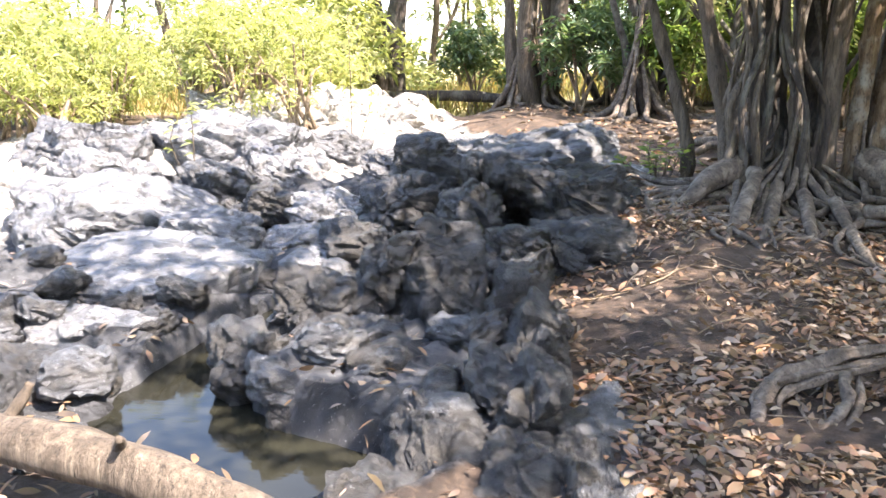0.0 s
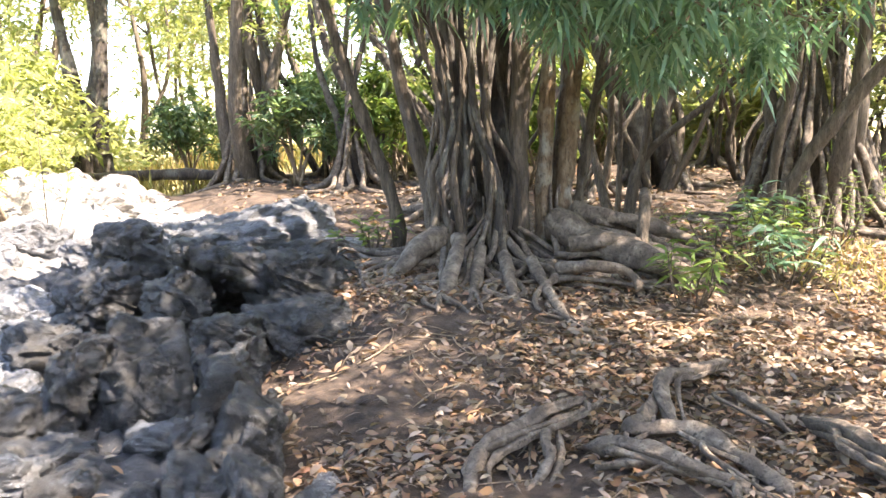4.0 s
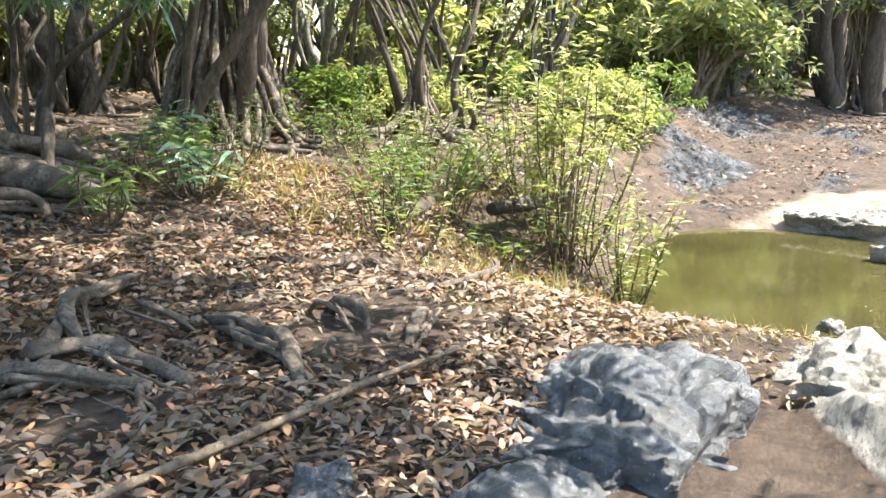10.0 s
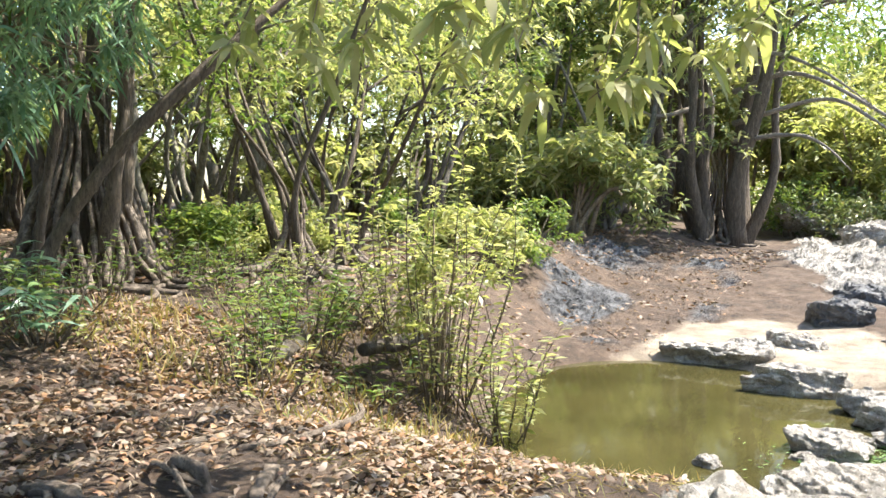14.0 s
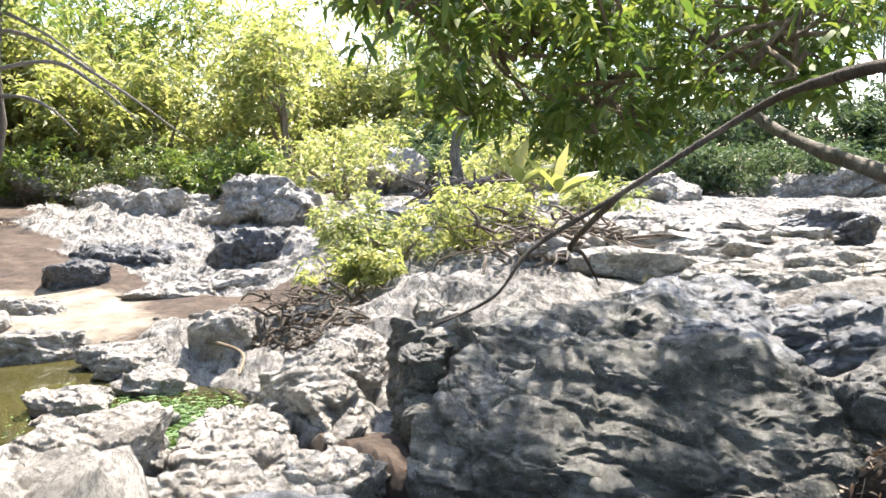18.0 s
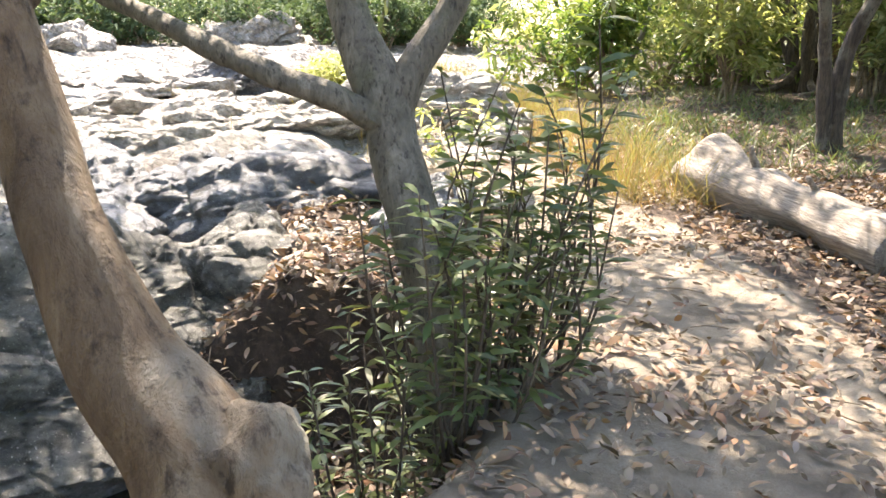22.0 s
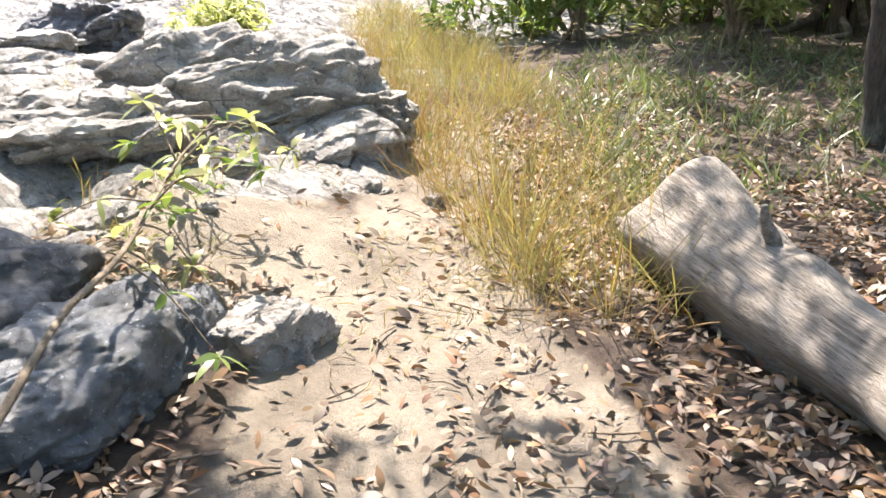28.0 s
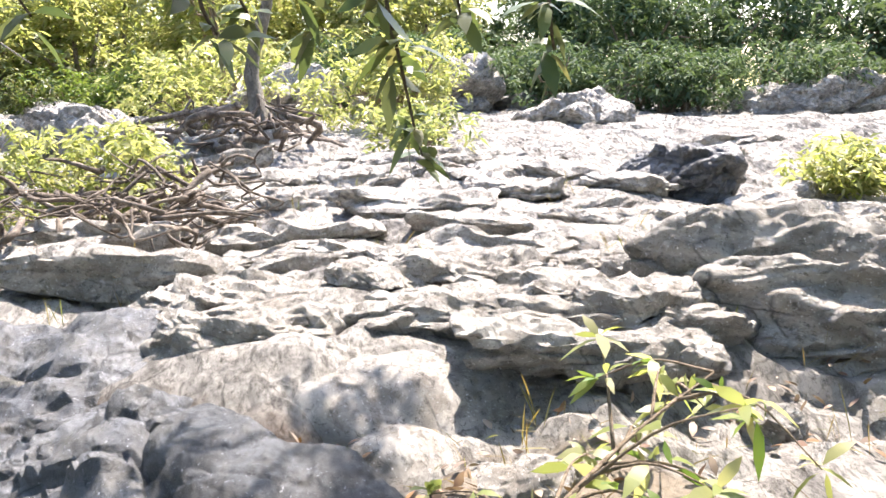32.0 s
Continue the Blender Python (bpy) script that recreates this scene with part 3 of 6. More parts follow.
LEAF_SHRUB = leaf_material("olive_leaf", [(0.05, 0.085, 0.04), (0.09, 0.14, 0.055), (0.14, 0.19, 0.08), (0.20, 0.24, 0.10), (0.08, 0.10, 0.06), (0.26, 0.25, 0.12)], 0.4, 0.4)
LITTER = leaf_material("dry_leaf", [(0.05, 0.034, 0.026), (0.13, 0.078, 0.052), (0.26, 0.138, 0.072), (0.29, 0.165, 0.092), (0.27, 0.20, 0.155), (0.16, 0.115, 0.092), (0.25, 0.125, 0.075), (0.085, 0.057, 0.045), (0.33, 0.255, 0.205), (0.11, 0.077, 0.058)], 0.15, 0.55)
LEAF_THICKET = leaf_material("thicket_leaf", [(0.045, 0.085, 0.045), (0.065, 0.12, 0.06), (0.09, 0.15, 0.075), (0.13, 0.19, 0.10)], 0.35, 0.75)
STRAW_RED = leaf_material("reddish_grass", [(0.20, 0.10, 0.05), (0.30, 0.17, 0.07), (0.36, 0.26, 0.10), (0.26, 0.20, 0.08)], 0.3, 0.6)
STRAW = leaf_material("dry_grass", [(0.22, 0.15, 0.06), (0.36, 0.26, 0.10), (0.27, 0.25, 0.08), (0.46, 0.37, 0.18), (0.18, 0.21, 0.07), (0.17, 0.10, 0.05), (0.40, 0.30, 0.10), (0.26, 0.27, 0.08), (0.21, 0.25, 0.09)], 0.4, 0.6)


def water_material(name, tint, murk):
    k = Mat(name, 0.04)
    k.colour(k.ramp(k.noise(0.8, 4), (0.35, tint), (0.65, murk)))
    k.b.inputs["IOR"].default_value = 1.33
    k.bump(k.noise(5, 3, (1, 2.5, 1)), 0.06, 0.02)
    return k.m


WATER = water_material("pool_water", (0.035, 0.032, 0.012), (0.06, 0.054, 0.02))
WATER_CLEAR = water_material("puddle_water", (0.010, 0.010, 0.008), (0.02, 0.02, 0.014))
ALGAE = leaf_material("algae", [(0.05, 0.13, 0.03), (0.10, 0.22, 0.05), (0.16, 0.28, 0.07)], 0.2, 0.5)

# ---- ground ----


def build_ground():
    n = 720
    u = np.linspace(-1, 1, n)
    stretch = lambda v: 20 * v + 325 * np.sign(v) * np.abs(v) ** 13
    gx, gy = np.meshgrid(5.0 + stretch(u), -2.0 + stretch(u), indexing="ij")
    x, y = gx.ravel(), gy.ravel()
    v = np.stack([x, y, height(x, y)], 1)
    i, j = np.meshgrid(np.arange(n - 1), np.arange(n - 1), indexing="ij")
    i, j = i.ravel(), j.ravel()
    me = mesh("ground", v, np.stack([i * n + j, (i + 1) * n + j, (i + 1) * n + j + 1, i * n + j + 1], 1), GROUND)
    grassy = ss((y - 17) / 5) * ss((9 - x) / 8)
    grassy = np.maximum(grassy, 0.9 * ss((np.hypot(x - 4, y + 1) - 38) / 10))
    col = np.stack([rock_cover(x, y), sand_cover(x, y), grassy, dark_cover(x, y)], 1)
    me.set_sharp_from_angle(angle=radians(22))
    at = me.color_attributes.new("cover", "FLOAT_COLOR", "POINT")
    at.data.foreach_set("color", col.astype(np.float32).ravel())
    return tagged(new("ground", me), "uneven ground of dark soil, sandy path and broken bedrock", "ground", kind="structure")


build_ground()


def water(name, label, cx, cy, rx, ry, turn, z, mat):
    a = np.linspace(0, 2 * math.pi, 48, endpoint=False)
    c, s = math.cos(radians(turn)), math.sin(radians(turn))
    v = [(0, 0, 0)] + [(rx * math.cos(t) * c - ry * math.sin(t) * s, rx * math.cos(t) * s + ry * math.sin(t) * c, 0) for t in a]
    f = np.array([(0, 1 + k, 1 + (k + 1) % 48) for k in range(48)])
    ob = new(name, mesh(name, np.array(v), f, mat))
    ob.location = (cx, cy, z)
    return tagged(ob, label, "water", kind="structure")


water("water", "still murky olive creek pool between rocks", 9.0, 1.3, 4.2, 3.4, 12, -0.80, WATER)
water("water", "clear shallow puddle among dark rocks", -0.95, 4.3, 1.2, 2.0, 8, -0.19, WATER_CLEAR)
water("water", "black puddle with a silvery sheen at the foot of the rock", 3.6, -2.75, 1.3, 1.7, -15, -0.86, WATER_CLEAR)

# ---- rocks ----
_balls = {}


def ball(level):
    if level not in _balls:
        bm = bmesh.new()
        bmesh.ops.create_icosphere(bm, subdivisions=level, radius=1)
        _balls[level] = (np.array([q.co for q in bm.verts]), np.array([[q.index for q in f.verts] for f in bm.faces]))
        bm.free()
    return _balls[level]


def rock(at, size, seed, mat=None, turn=0.0, tilt=0.0, lean=0.0, worn=14, level=5, rough=1.0, label="", group="", sink=None, fine=1.0, name="rock", bites=()):
    """One broken rock, hewn by planes and then worn: half sizes in metres; at gives its middle, or its foot on the ground when z is None."""
    d, f = ball(level)
    rg = np.random.default_rng(seed)
    size = np.array(size, float)
    m = float(size.mean())
    r = np.zeros(len(d))
    for _ in range(5 if fine < 2 else 14):
        n = np.vstack([unit(np.eye(3) + rg.normal(size=(3, 3)) * 0.3), unit(-np.eye(3) + rg.normal(size=(3, 3)) * 0.3), unit(rg.normal(size=(7, 3)))])
        h = np.concatenate([rg.uniform(0.5, 0.98, 6), rg.uniform(0.6, 1.0, 7)])
        r = np.maximum(r, (np.clip(d @ n.T / h, 1e-3, None) ** (worn * 1.6)).sum(1) ** (-1 / (worn * 1.6)))
    n = np.vstack([np.eye(3), -np.eye(3), unit(rg.normal(size=(9, 3)))])
    h = np.concatenate([np.full(6, 1.0), rg.uniform(0.92, 1.2, 9)])
    bound = (np.clip(d @ n.T / h, 1e-3, None) ** 30).sum(1) ** (-1 / 30)
    r = (r ** -24 + bound ** -24) ** (-1 / 24)
    q = d * r[:, None]
    w = q * size / m
    warp = np.stack([vnoise(w * 2, seed + 1), vnoise(w * 2, seed + 2), vnoise(w * 2, seed + 3)], 1)
    joint = np.array(Euler((0.5, 0.35, 0.6 + 0.3 * rg.normal())).to_matrix())
    k = (w + 0.05 * warp) @ joint * [0.7, 1.5, 1.9] * fine + seed * 1.7
    e = cracks(k * 0.9, seed)
    move = 0.30 * chunks(k * 1.1 + 3.3, seed + 12) + 0.14 * chunks(k * 2.7 + 1.1, seed + 13)
    if level > 4:
        move = move + 0.06 * chunks(k * 6.5 + 2.1, seed + 14)
    for rate, rise in ((1.2, 0.10), (3.1, 0.03)):
        bed = k[:, 2] * rate + 0.12 * vnoise(k * 0.9, seed + 16) + 0.3 * k[:, 1]
        bed = bed - np.floor(bed)
        move = move - rise * bed * ss((1 - bed) / 0.08) * np.clip(0.5 + 1.4 * vnoise(k * 0.7 * rate, seed + 17), 0, 1)
    move = move - 0.10 * np.exp(-e * 22) + 0.03 * fbm(w * 1.3, 2, seed + 20) + 0.010 * fbm(w * 6 * fine, 4, seed + 30)
    p = q * size + unit(q / size) * (m * rough * move / fine ** 0.5)[:, None]
    p = p @ np.array(Euler((radians(tilt), radians(lean), radians(turn))).to_matrix()).T
    for bx, by, bz, br in bites:
        c = np.array([bx, by, bz]) - np.array(at, float)
        far = np.linalg.norm(p - c, axis=1, keepdims=True)
        p = np.where(far < br, c + (p - c) / np.maximum(far, 1e-6) * br, p)
    me = mesh(name, p, f, mat or ROCK_GREY)
    me.set_sharp_from_angle(angle=radians(18))
    ob = new(name, me)
    x, y, z = at
    if z is None:
        z = hz(x, y) + size[2] * (0.35 if sink is None else sink)
    ob.location = (x, y, z)
    return tagged(ob, label or "weathered grey rock bedded in the ground", "rock", group)

DARKLY, PALELY = "rough blackish-grey rock with dry leaves round its foot", "sun-bleached pale grey rock of the creek bed"

# creek bed to the north: a dark heap of rocks, slabs beyond
LOWLY, SLABBY = "low grey rock at the edge of the puddle", "flat blue-grey rock of the bed"
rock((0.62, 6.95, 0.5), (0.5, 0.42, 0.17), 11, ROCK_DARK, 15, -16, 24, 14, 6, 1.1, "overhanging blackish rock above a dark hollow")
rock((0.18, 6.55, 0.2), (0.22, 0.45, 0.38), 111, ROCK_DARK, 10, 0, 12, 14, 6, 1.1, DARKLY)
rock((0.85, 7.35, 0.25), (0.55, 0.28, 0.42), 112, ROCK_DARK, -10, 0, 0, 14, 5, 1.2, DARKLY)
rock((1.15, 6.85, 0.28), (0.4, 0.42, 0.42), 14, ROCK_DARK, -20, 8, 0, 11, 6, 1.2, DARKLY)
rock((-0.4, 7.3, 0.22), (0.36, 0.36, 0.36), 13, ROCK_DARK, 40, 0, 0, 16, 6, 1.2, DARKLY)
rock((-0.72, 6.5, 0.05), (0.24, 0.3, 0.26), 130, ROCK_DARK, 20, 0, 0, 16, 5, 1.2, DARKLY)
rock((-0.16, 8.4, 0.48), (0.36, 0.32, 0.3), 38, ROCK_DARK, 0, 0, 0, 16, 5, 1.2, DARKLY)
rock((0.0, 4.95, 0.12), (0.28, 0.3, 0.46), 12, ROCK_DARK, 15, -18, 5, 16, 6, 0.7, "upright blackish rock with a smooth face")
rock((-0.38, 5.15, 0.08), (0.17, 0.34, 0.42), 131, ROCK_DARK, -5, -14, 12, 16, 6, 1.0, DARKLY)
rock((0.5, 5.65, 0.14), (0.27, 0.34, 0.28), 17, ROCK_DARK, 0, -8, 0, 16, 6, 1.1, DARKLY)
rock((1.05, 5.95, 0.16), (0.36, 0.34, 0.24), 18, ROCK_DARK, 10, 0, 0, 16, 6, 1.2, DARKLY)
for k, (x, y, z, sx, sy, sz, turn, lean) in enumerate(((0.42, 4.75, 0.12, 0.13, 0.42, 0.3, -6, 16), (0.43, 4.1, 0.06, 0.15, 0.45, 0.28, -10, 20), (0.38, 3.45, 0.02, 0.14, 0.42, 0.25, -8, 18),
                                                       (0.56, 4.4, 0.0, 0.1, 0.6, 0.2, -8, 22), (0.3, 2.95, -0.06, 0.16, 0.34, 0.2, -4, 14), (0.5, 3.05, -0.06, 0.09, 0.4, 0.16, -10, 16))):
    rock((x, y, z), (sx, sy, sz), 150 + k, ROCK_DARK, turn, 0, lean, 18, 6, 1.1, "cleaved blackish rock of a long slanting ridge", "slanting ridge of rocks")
rock((0.68, 3.2, -0.08), (0.13, 0.66, 0.15), 16, ROCK_GREY, -10, 0, 10, 16, 6, 0.8, "narrow strip of grey rock in leaf litter")
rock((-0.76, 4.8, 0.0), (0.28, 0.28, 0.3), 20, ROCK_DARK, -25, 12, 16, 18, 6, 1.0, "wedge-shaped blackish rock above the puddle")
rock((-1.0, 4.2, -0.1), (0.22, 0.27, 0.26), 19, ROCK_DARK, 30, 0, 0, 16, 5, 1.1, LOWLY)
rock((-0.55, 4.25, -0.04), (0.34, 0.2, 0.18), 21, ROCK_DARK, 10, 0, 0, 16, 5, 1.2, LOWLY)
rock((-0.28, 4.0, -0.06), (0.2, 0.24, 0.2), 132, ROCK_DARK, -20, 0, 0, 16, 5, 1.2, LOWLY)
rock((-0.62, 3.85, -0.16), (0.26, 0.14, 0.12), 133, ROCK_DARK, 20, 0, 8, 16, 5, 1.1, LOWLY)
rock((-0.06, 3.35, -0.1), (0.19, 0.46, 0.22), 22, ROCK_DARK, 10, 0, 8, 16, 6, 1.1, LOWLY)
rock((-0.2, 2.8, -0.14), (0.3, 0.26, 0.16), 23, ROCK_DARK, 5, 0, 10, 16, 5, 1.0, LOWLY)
rock((-2.2, 5.9, -0.08), (0.86, 0.6, 0.22), 24, ROCK_BLUE, -4, 7, 0, 16, 6, 0.45, "broad flat slab of blue-grey rock")
rock((-1.98, 7.0, 0.04), (0.44, 0.4, 0.22), 26, ROCK_BLUE, -10, 5, 0, 14, 6, 0.8, "low rounded slab of grey rock")
rock((-3.1, 7.7, 0.02), (0.95, 0.75, 0.36), 25, ROCK_BLUE, 10, 5, 0, 14, 6, 0.8, "low rounded slab of grey rock")
rock((-1.75, 8.2, 0.14), (0.22, 0.2, 0.2), 29, ROCK_DARK, 20, 0, 0, 14, 5, 1.0, DARKLY)
rock((-1.15, 8.3, 0.06), (0.45, 0.6, 0.17), 27, ROCK_BLUE, 20, 4, 0, 16, 6, 0.8, SLABBY)
rock((-1.25, 7.05, -0.02), (0.34, 0.36, 0.15), 134, ROCK_BLUE, -20, 4, 0, 16, 5, 0.9, SLABBY)
rock((-0.98, 6.25, -0.06), (0.26, 0.34, 0.15), 28, ROCK_BLUE, 20, 4, 0, 16, 5, 0.9, SLABBY)
rock((-2.05, 4.75, -0.12), (0.4, 0.26, 0.17), 32, ROCK_BLUE, 20, 0, 0, 14, 5, 1.0, LOWLY)
rock((-1.98, 4.1, -0.13), (0.32, 0.24, 0.17), 33, ROCK_DARK, -10, 0, 0, 14, 5, 1.0, LOWLY)
rock((-2.3, 3.6, -0.1), (0.36, 0.34, 0.2), 31, ROCK_DARK, -15, 0, 0, 14, 5, 1.0, LOWLY)
rock((-2.9, 4.9, -0.08), (0.45, 0.4, 0.2), 34, ROCK_GREY, 0, 0, 0, 16, 5, 1.0, LOWLY)
for k, (x, y, sx, sy, sz, m) in enumerate(((-4.3, 10.4, 1.1, 0.8, 0.66, ROCK_GREY), (-3.0, 10.7, 1.2, 0.8, 0.74, ROCK_BLUE), (-2.1, 10.2, 0.8, 0.7, 0.5, ROCK_BLUE), (-1.5, 11.4, 0.7, 0.6, 0.44, ROCK_GREY), (-3.6, 9.3, 0.7, 0.5, 0.4, ROCK_BLUE), (-2.4, 9.2, 0.6, 0.4, 0.32, ROCK_GREY))):
    rock((x, y, 0.1), (sx, sy, sz), 160 + k, m, 17 * k - 30, 6, 4, 14, 6, 1.2, "rugged grey rock of the mound behind the slabs", "mound of rugged rocks")
rock((-1.9, 15.0, 0.35), (2.6, 1.8, 0.75), 36, ROCK_PALE, 5, 0, 0, 9, 6, 1.0, "broad sunlit pale rock bank")
rock((0.9, 9.6, 0.42), (1.25, 0.8, 0.34), 37, ROCK_GREY, 4, 5, -3, 16, 6, 0.8, "flat dark-grey slab below the bank")
rock((-0.6, 10.2, 0.2), (0.4, 0.35, 0.3), 39, ROCK_GREY, 0, 0, 0, 16, 5, 1.1)
for k in range(90):
    rg = random.Random(900 + k)
    x, y = rg.uniform(-3.2, 0.3), rg.uniform(3.0, 8.8)
    s = rg.uniform(0.05, 0.17)
    if along(np.array([x]), np.array([y]), CHANNEL, CHANNEL_WIDE, 0.2)[0] > 0.3:
        continue
    rock((x, y, None), (s * rg.uniform(0.8, 1.5), s * rg.uniform(0.8, 1.4), s * 0.7), 200 + k, rg.choice([ROCK_GREY, ROCK_DARK, ROCK_GREY]), rg.uniform(0, 180), 0, 16, 14, 4, 1.1,
         "loose grey stone of the creek bed", "loose stones of the creek bed")

# boulders below the leafy bank
rock((3.42, 1.08, -0.04), (0.68, 0.5, 0.23), 51, ROCK_BLUE, 8, 0, 0, 11, 6, 0.9, "pitted blue-grey boulder, half in the sun")
rock((2.55, 1.08, -0.05), (0.38, 0.3, 0.16), 52, ROCK_BLUE, -15, 0, 0, 11, 6, 0.8, "pitted blue-grey boulder in dry leaves")
rock((2.16, 1.66, -0.02), (0.22, 0.14, 0.13), 53, ROCK_BLUE, 20, 0, 0, 16, 5, 1.0, "small blue-grey rock in dry leaves")
rock((1.72, 1.80, -0.02), (0.2, 0.2, 0.13), 54, ROCK_BLUE, 0, 0, 0, 16, 5, 1.0, "small blue-grey rock in dry leaves")
rock((4.35, 0.35, -0.1), (0.5, 0.4, 0.3), 56, ROCK_PALE, 0, 0, 0, 16, 5, 1.0, PALELY, fine=1.3)

# stones in and round the pool
for x, y, z, sx, sy, sz, s in ((9.85, -1.2, -0.48, 0.34, 0.36, 0.36, 62), (10.15, -1.75, -0.55, 0.24, 0.22, 0.3, 63), (8.8, 0.2, -0.76, 0.3, 0.36, 0.15, 64), (9.35, -0.52, -0.76, 0.36, 0.4, 0.13, 65),
                               (7.9, 1.1, -0.8, 0.1, 0.13, 0.09, 66), (11.1, 0.68, -0.7, 0.3, 0.62, 0.2, 67), (8.1, -0.45, -0.78, 0.15, 0.2, 0.1, 68), (8.45, 0.35, -0.82, 0.14, 0.17, 0.07, 69), (9.95, -0.45, -0.72, 0.4, 0.5, 0.16, 71),
                               (10.4, -0.15, -0.72, 0.25, 0.4, 0.16, 70), (12.4, 1.75, -0.72, 0.45, 0.85, 0.2, 72), (13.1, 0.9, -0.64, 0.35, 0.45, 0.2, 73), (13.9, -0.9, -0.66, 0.45, 0.8, 0.24, 74), (15.0, 0.5, -0.5, 0.4, 0.5, 0.36, 75),
                               (16.4, -2.4, -0.35, 0.7, 0.75, 0.6, 76), (14.6, -2.1, -0.6, 0.5, 0.7, 0.26, 77), (17.4, -0.4, -0.45, 0.9, 1.2, 0.3, 78)):
    rock((x, y, z), (sx, sy, sz), s, ROCK_GREY if s in (75, 76, 78) else ROCK_PALE, 17 * s % 40 - 20, 0, 0, 14, 5 if sx < 0.8 else 6, 0.9, "pale rock standing in the creek pool" if x < 11.5 else PALELY, fine=1.3)
for x, y, z, sx, sy, sz, s in ((6.35, -0.05, -0.5, 0.5, 0.45, 0.3, 81), (5.5, 0.3, -0.5, 0.4, 0.4, 0.22, 82), (7.9, -1.9, -0.55, 0.55, 0.4, 0.36, 83), (6.9, -1.05, -0.62, 0.5, 0.4, 0.22, 84),
                               (6.2, -0.95, -0.6, 0.5, 0.42, 0.22, 85), (5.5, -0.75, -0.55, 0.5, 0.4, 0.24, 86), (5.75, -1.5, -0.6, 0.45, 0.32, 0.22, 87), (7.2, -1.65, -0.5, 0.5, 0.36, 0.3, 90), (8.6, -2.3, -0.5, 0.6, 0.36, 0.3, 91)):
    rock((x, y, z), (sx, sy, sz), s, ROCK_PALE, 23 * s % 80 - 40, 0, 0, 16, 6, 0.9, PALELY, fine=1.2)
for x, y, z, sx, sy, sz, turn, s in ((6.95, -2.45, -0.3, 0.34, 0.2, 0.48, 10, 88), (6.55, -2.3, -0.4, 0.2, 0.22, 0.46, -15, 89), (6.2, -2.25, -0.55, 0.3, 0.2, 0.32, 20, 92), (7.35, -2.75, -0.2, 0.4, 0.3, 0.5, 5, 93)):
    rock((x, y, z), (sx, sy, sz), s, ROCK_MOSSY if s != 93 else ROCK_PALE, turn, 0, -6, 20, 6, 0.8, "upright squared rock at the corner of the face", fine=1.2)
rock((3.85, -0.98, -0.45), (0.98, 0.72, 0.44), 95, ROCK_BLUE, 20, 0, 0, 10, 7, 0.5, "rounded blue-grey boulder in dappled shade")
rock((3.95, -2.3, -0.78), (0.46, 0.42, 0.26), 96, ROCK_MOSSY, 10, 0, 0, 12, 6, 0.9, "flat-topped dark rock in the gully")
rock((5.1, -3.55, -0.74), (0.95, 1.7, 0.62), 97, ROCK_MOSSY, -20, 0, -38, 14, 7, 0.55, "great dark rock face in dappled shade above the gully", fine=2.0, bites=((4.15, -2.45, -0.72, 0.42), (4.45, -2.75, -0.78, 0.3)))
rock((6.15, -3.75, -0.2), (0.95, 1.3, 0.46), 119, ROCK_MOSSY, -18, 0, -8, 15, 6, 0.8, "broken upper ledge of the dark rock face", fine=1.8)
rock((5.7, -2.55, -0.42), (0.75, 0.42, 0.42), 120, ROCK_MOSSY, -12, 0, -18, 18, 6, 0.8, "squared shoulder of the dark rock face", fine=1.4)
rock((5.55, -4.1, 0.12), (0.36, 0.3, 0.16), 128, ROCK_GREY, -30, 0, -10, 18, 6, 1.0, "broken block on top of the rock face")
rock((5.5, -3.45, 0.02), (0.34, 0.3, 0.16), 129, ROCK_GREY, 15, 0, -16, 18, 6, 1.0, "broken block on top of the rock face")
rock((4.65, -4.95, -0.45), (0.75, 0.6, 0.55), 113, ROCK_MOSSY, 10, 0, -22, 12, 6, 0.9, "dark mossy rock beside the leaf-filled gully", fine=1.5)
rock((6.5, -4.9, -0.12), (0.95, 1.0, 0.46), 114, ROCK_BLUE, 20, 0, -14, 12, 6, 0.8, "grey shoulder of the great rock", fine=1.5)
rock((4.95, -1.85, -0.78), (0.5, 0.3, 0.26), 115, ROCK_MOSSY, 35, 0, 0, 13, 6, 1.0, "dark wet rock at the foot of the face")
rock((5.6, -5.6, -0.05), (0.85, 0.6, 0.42), 98, ROCK_BLUE, 10, 0, -10, 12, 6, 0.8, "blue-grey rock beside the leaf-filled gully")
for k in range(34):
    rg = random.Random(560 + k)
    x, y = rg.uniform(3.0, 4.9), rg.uniform(-4.6, -1.7)
    s = rg.uniform(0.05, 0.14)
    rock((x, y, None), (s * rg.uniform(0.9, 1.5), s, s * 0.6), 570 + k, ROCK_MOSSY, rg.uniform(0, 180), 0, 10, 14, 4, 1.1, "small dark stone among the leaves of the gully", "small stones of the gully")

# bed of pale rock to the south-east
rock((4.1, -6.15, 0.0), (0.36, 0.6, 0.34), 101, ROCK_BLUE, 8, 0, 0, 11, 6, 0.7, "mottled grey boulder beside the path")
rock((3.88, -6.62, 0.03), (0.3, 0.26, 0.2), 117, ROCK_PALE, 25, 0, 0, 14, 6, 0.7, "pale tan-ended rock in dry leaves beside the path")
rock((5.12, -6.02, 0.08), (0.68, 0.4, 0.38), 118, ROCK_GREY, 30, 0, 4, 6, 6, 0.3, "smooth dark-stained boulder beside the path")
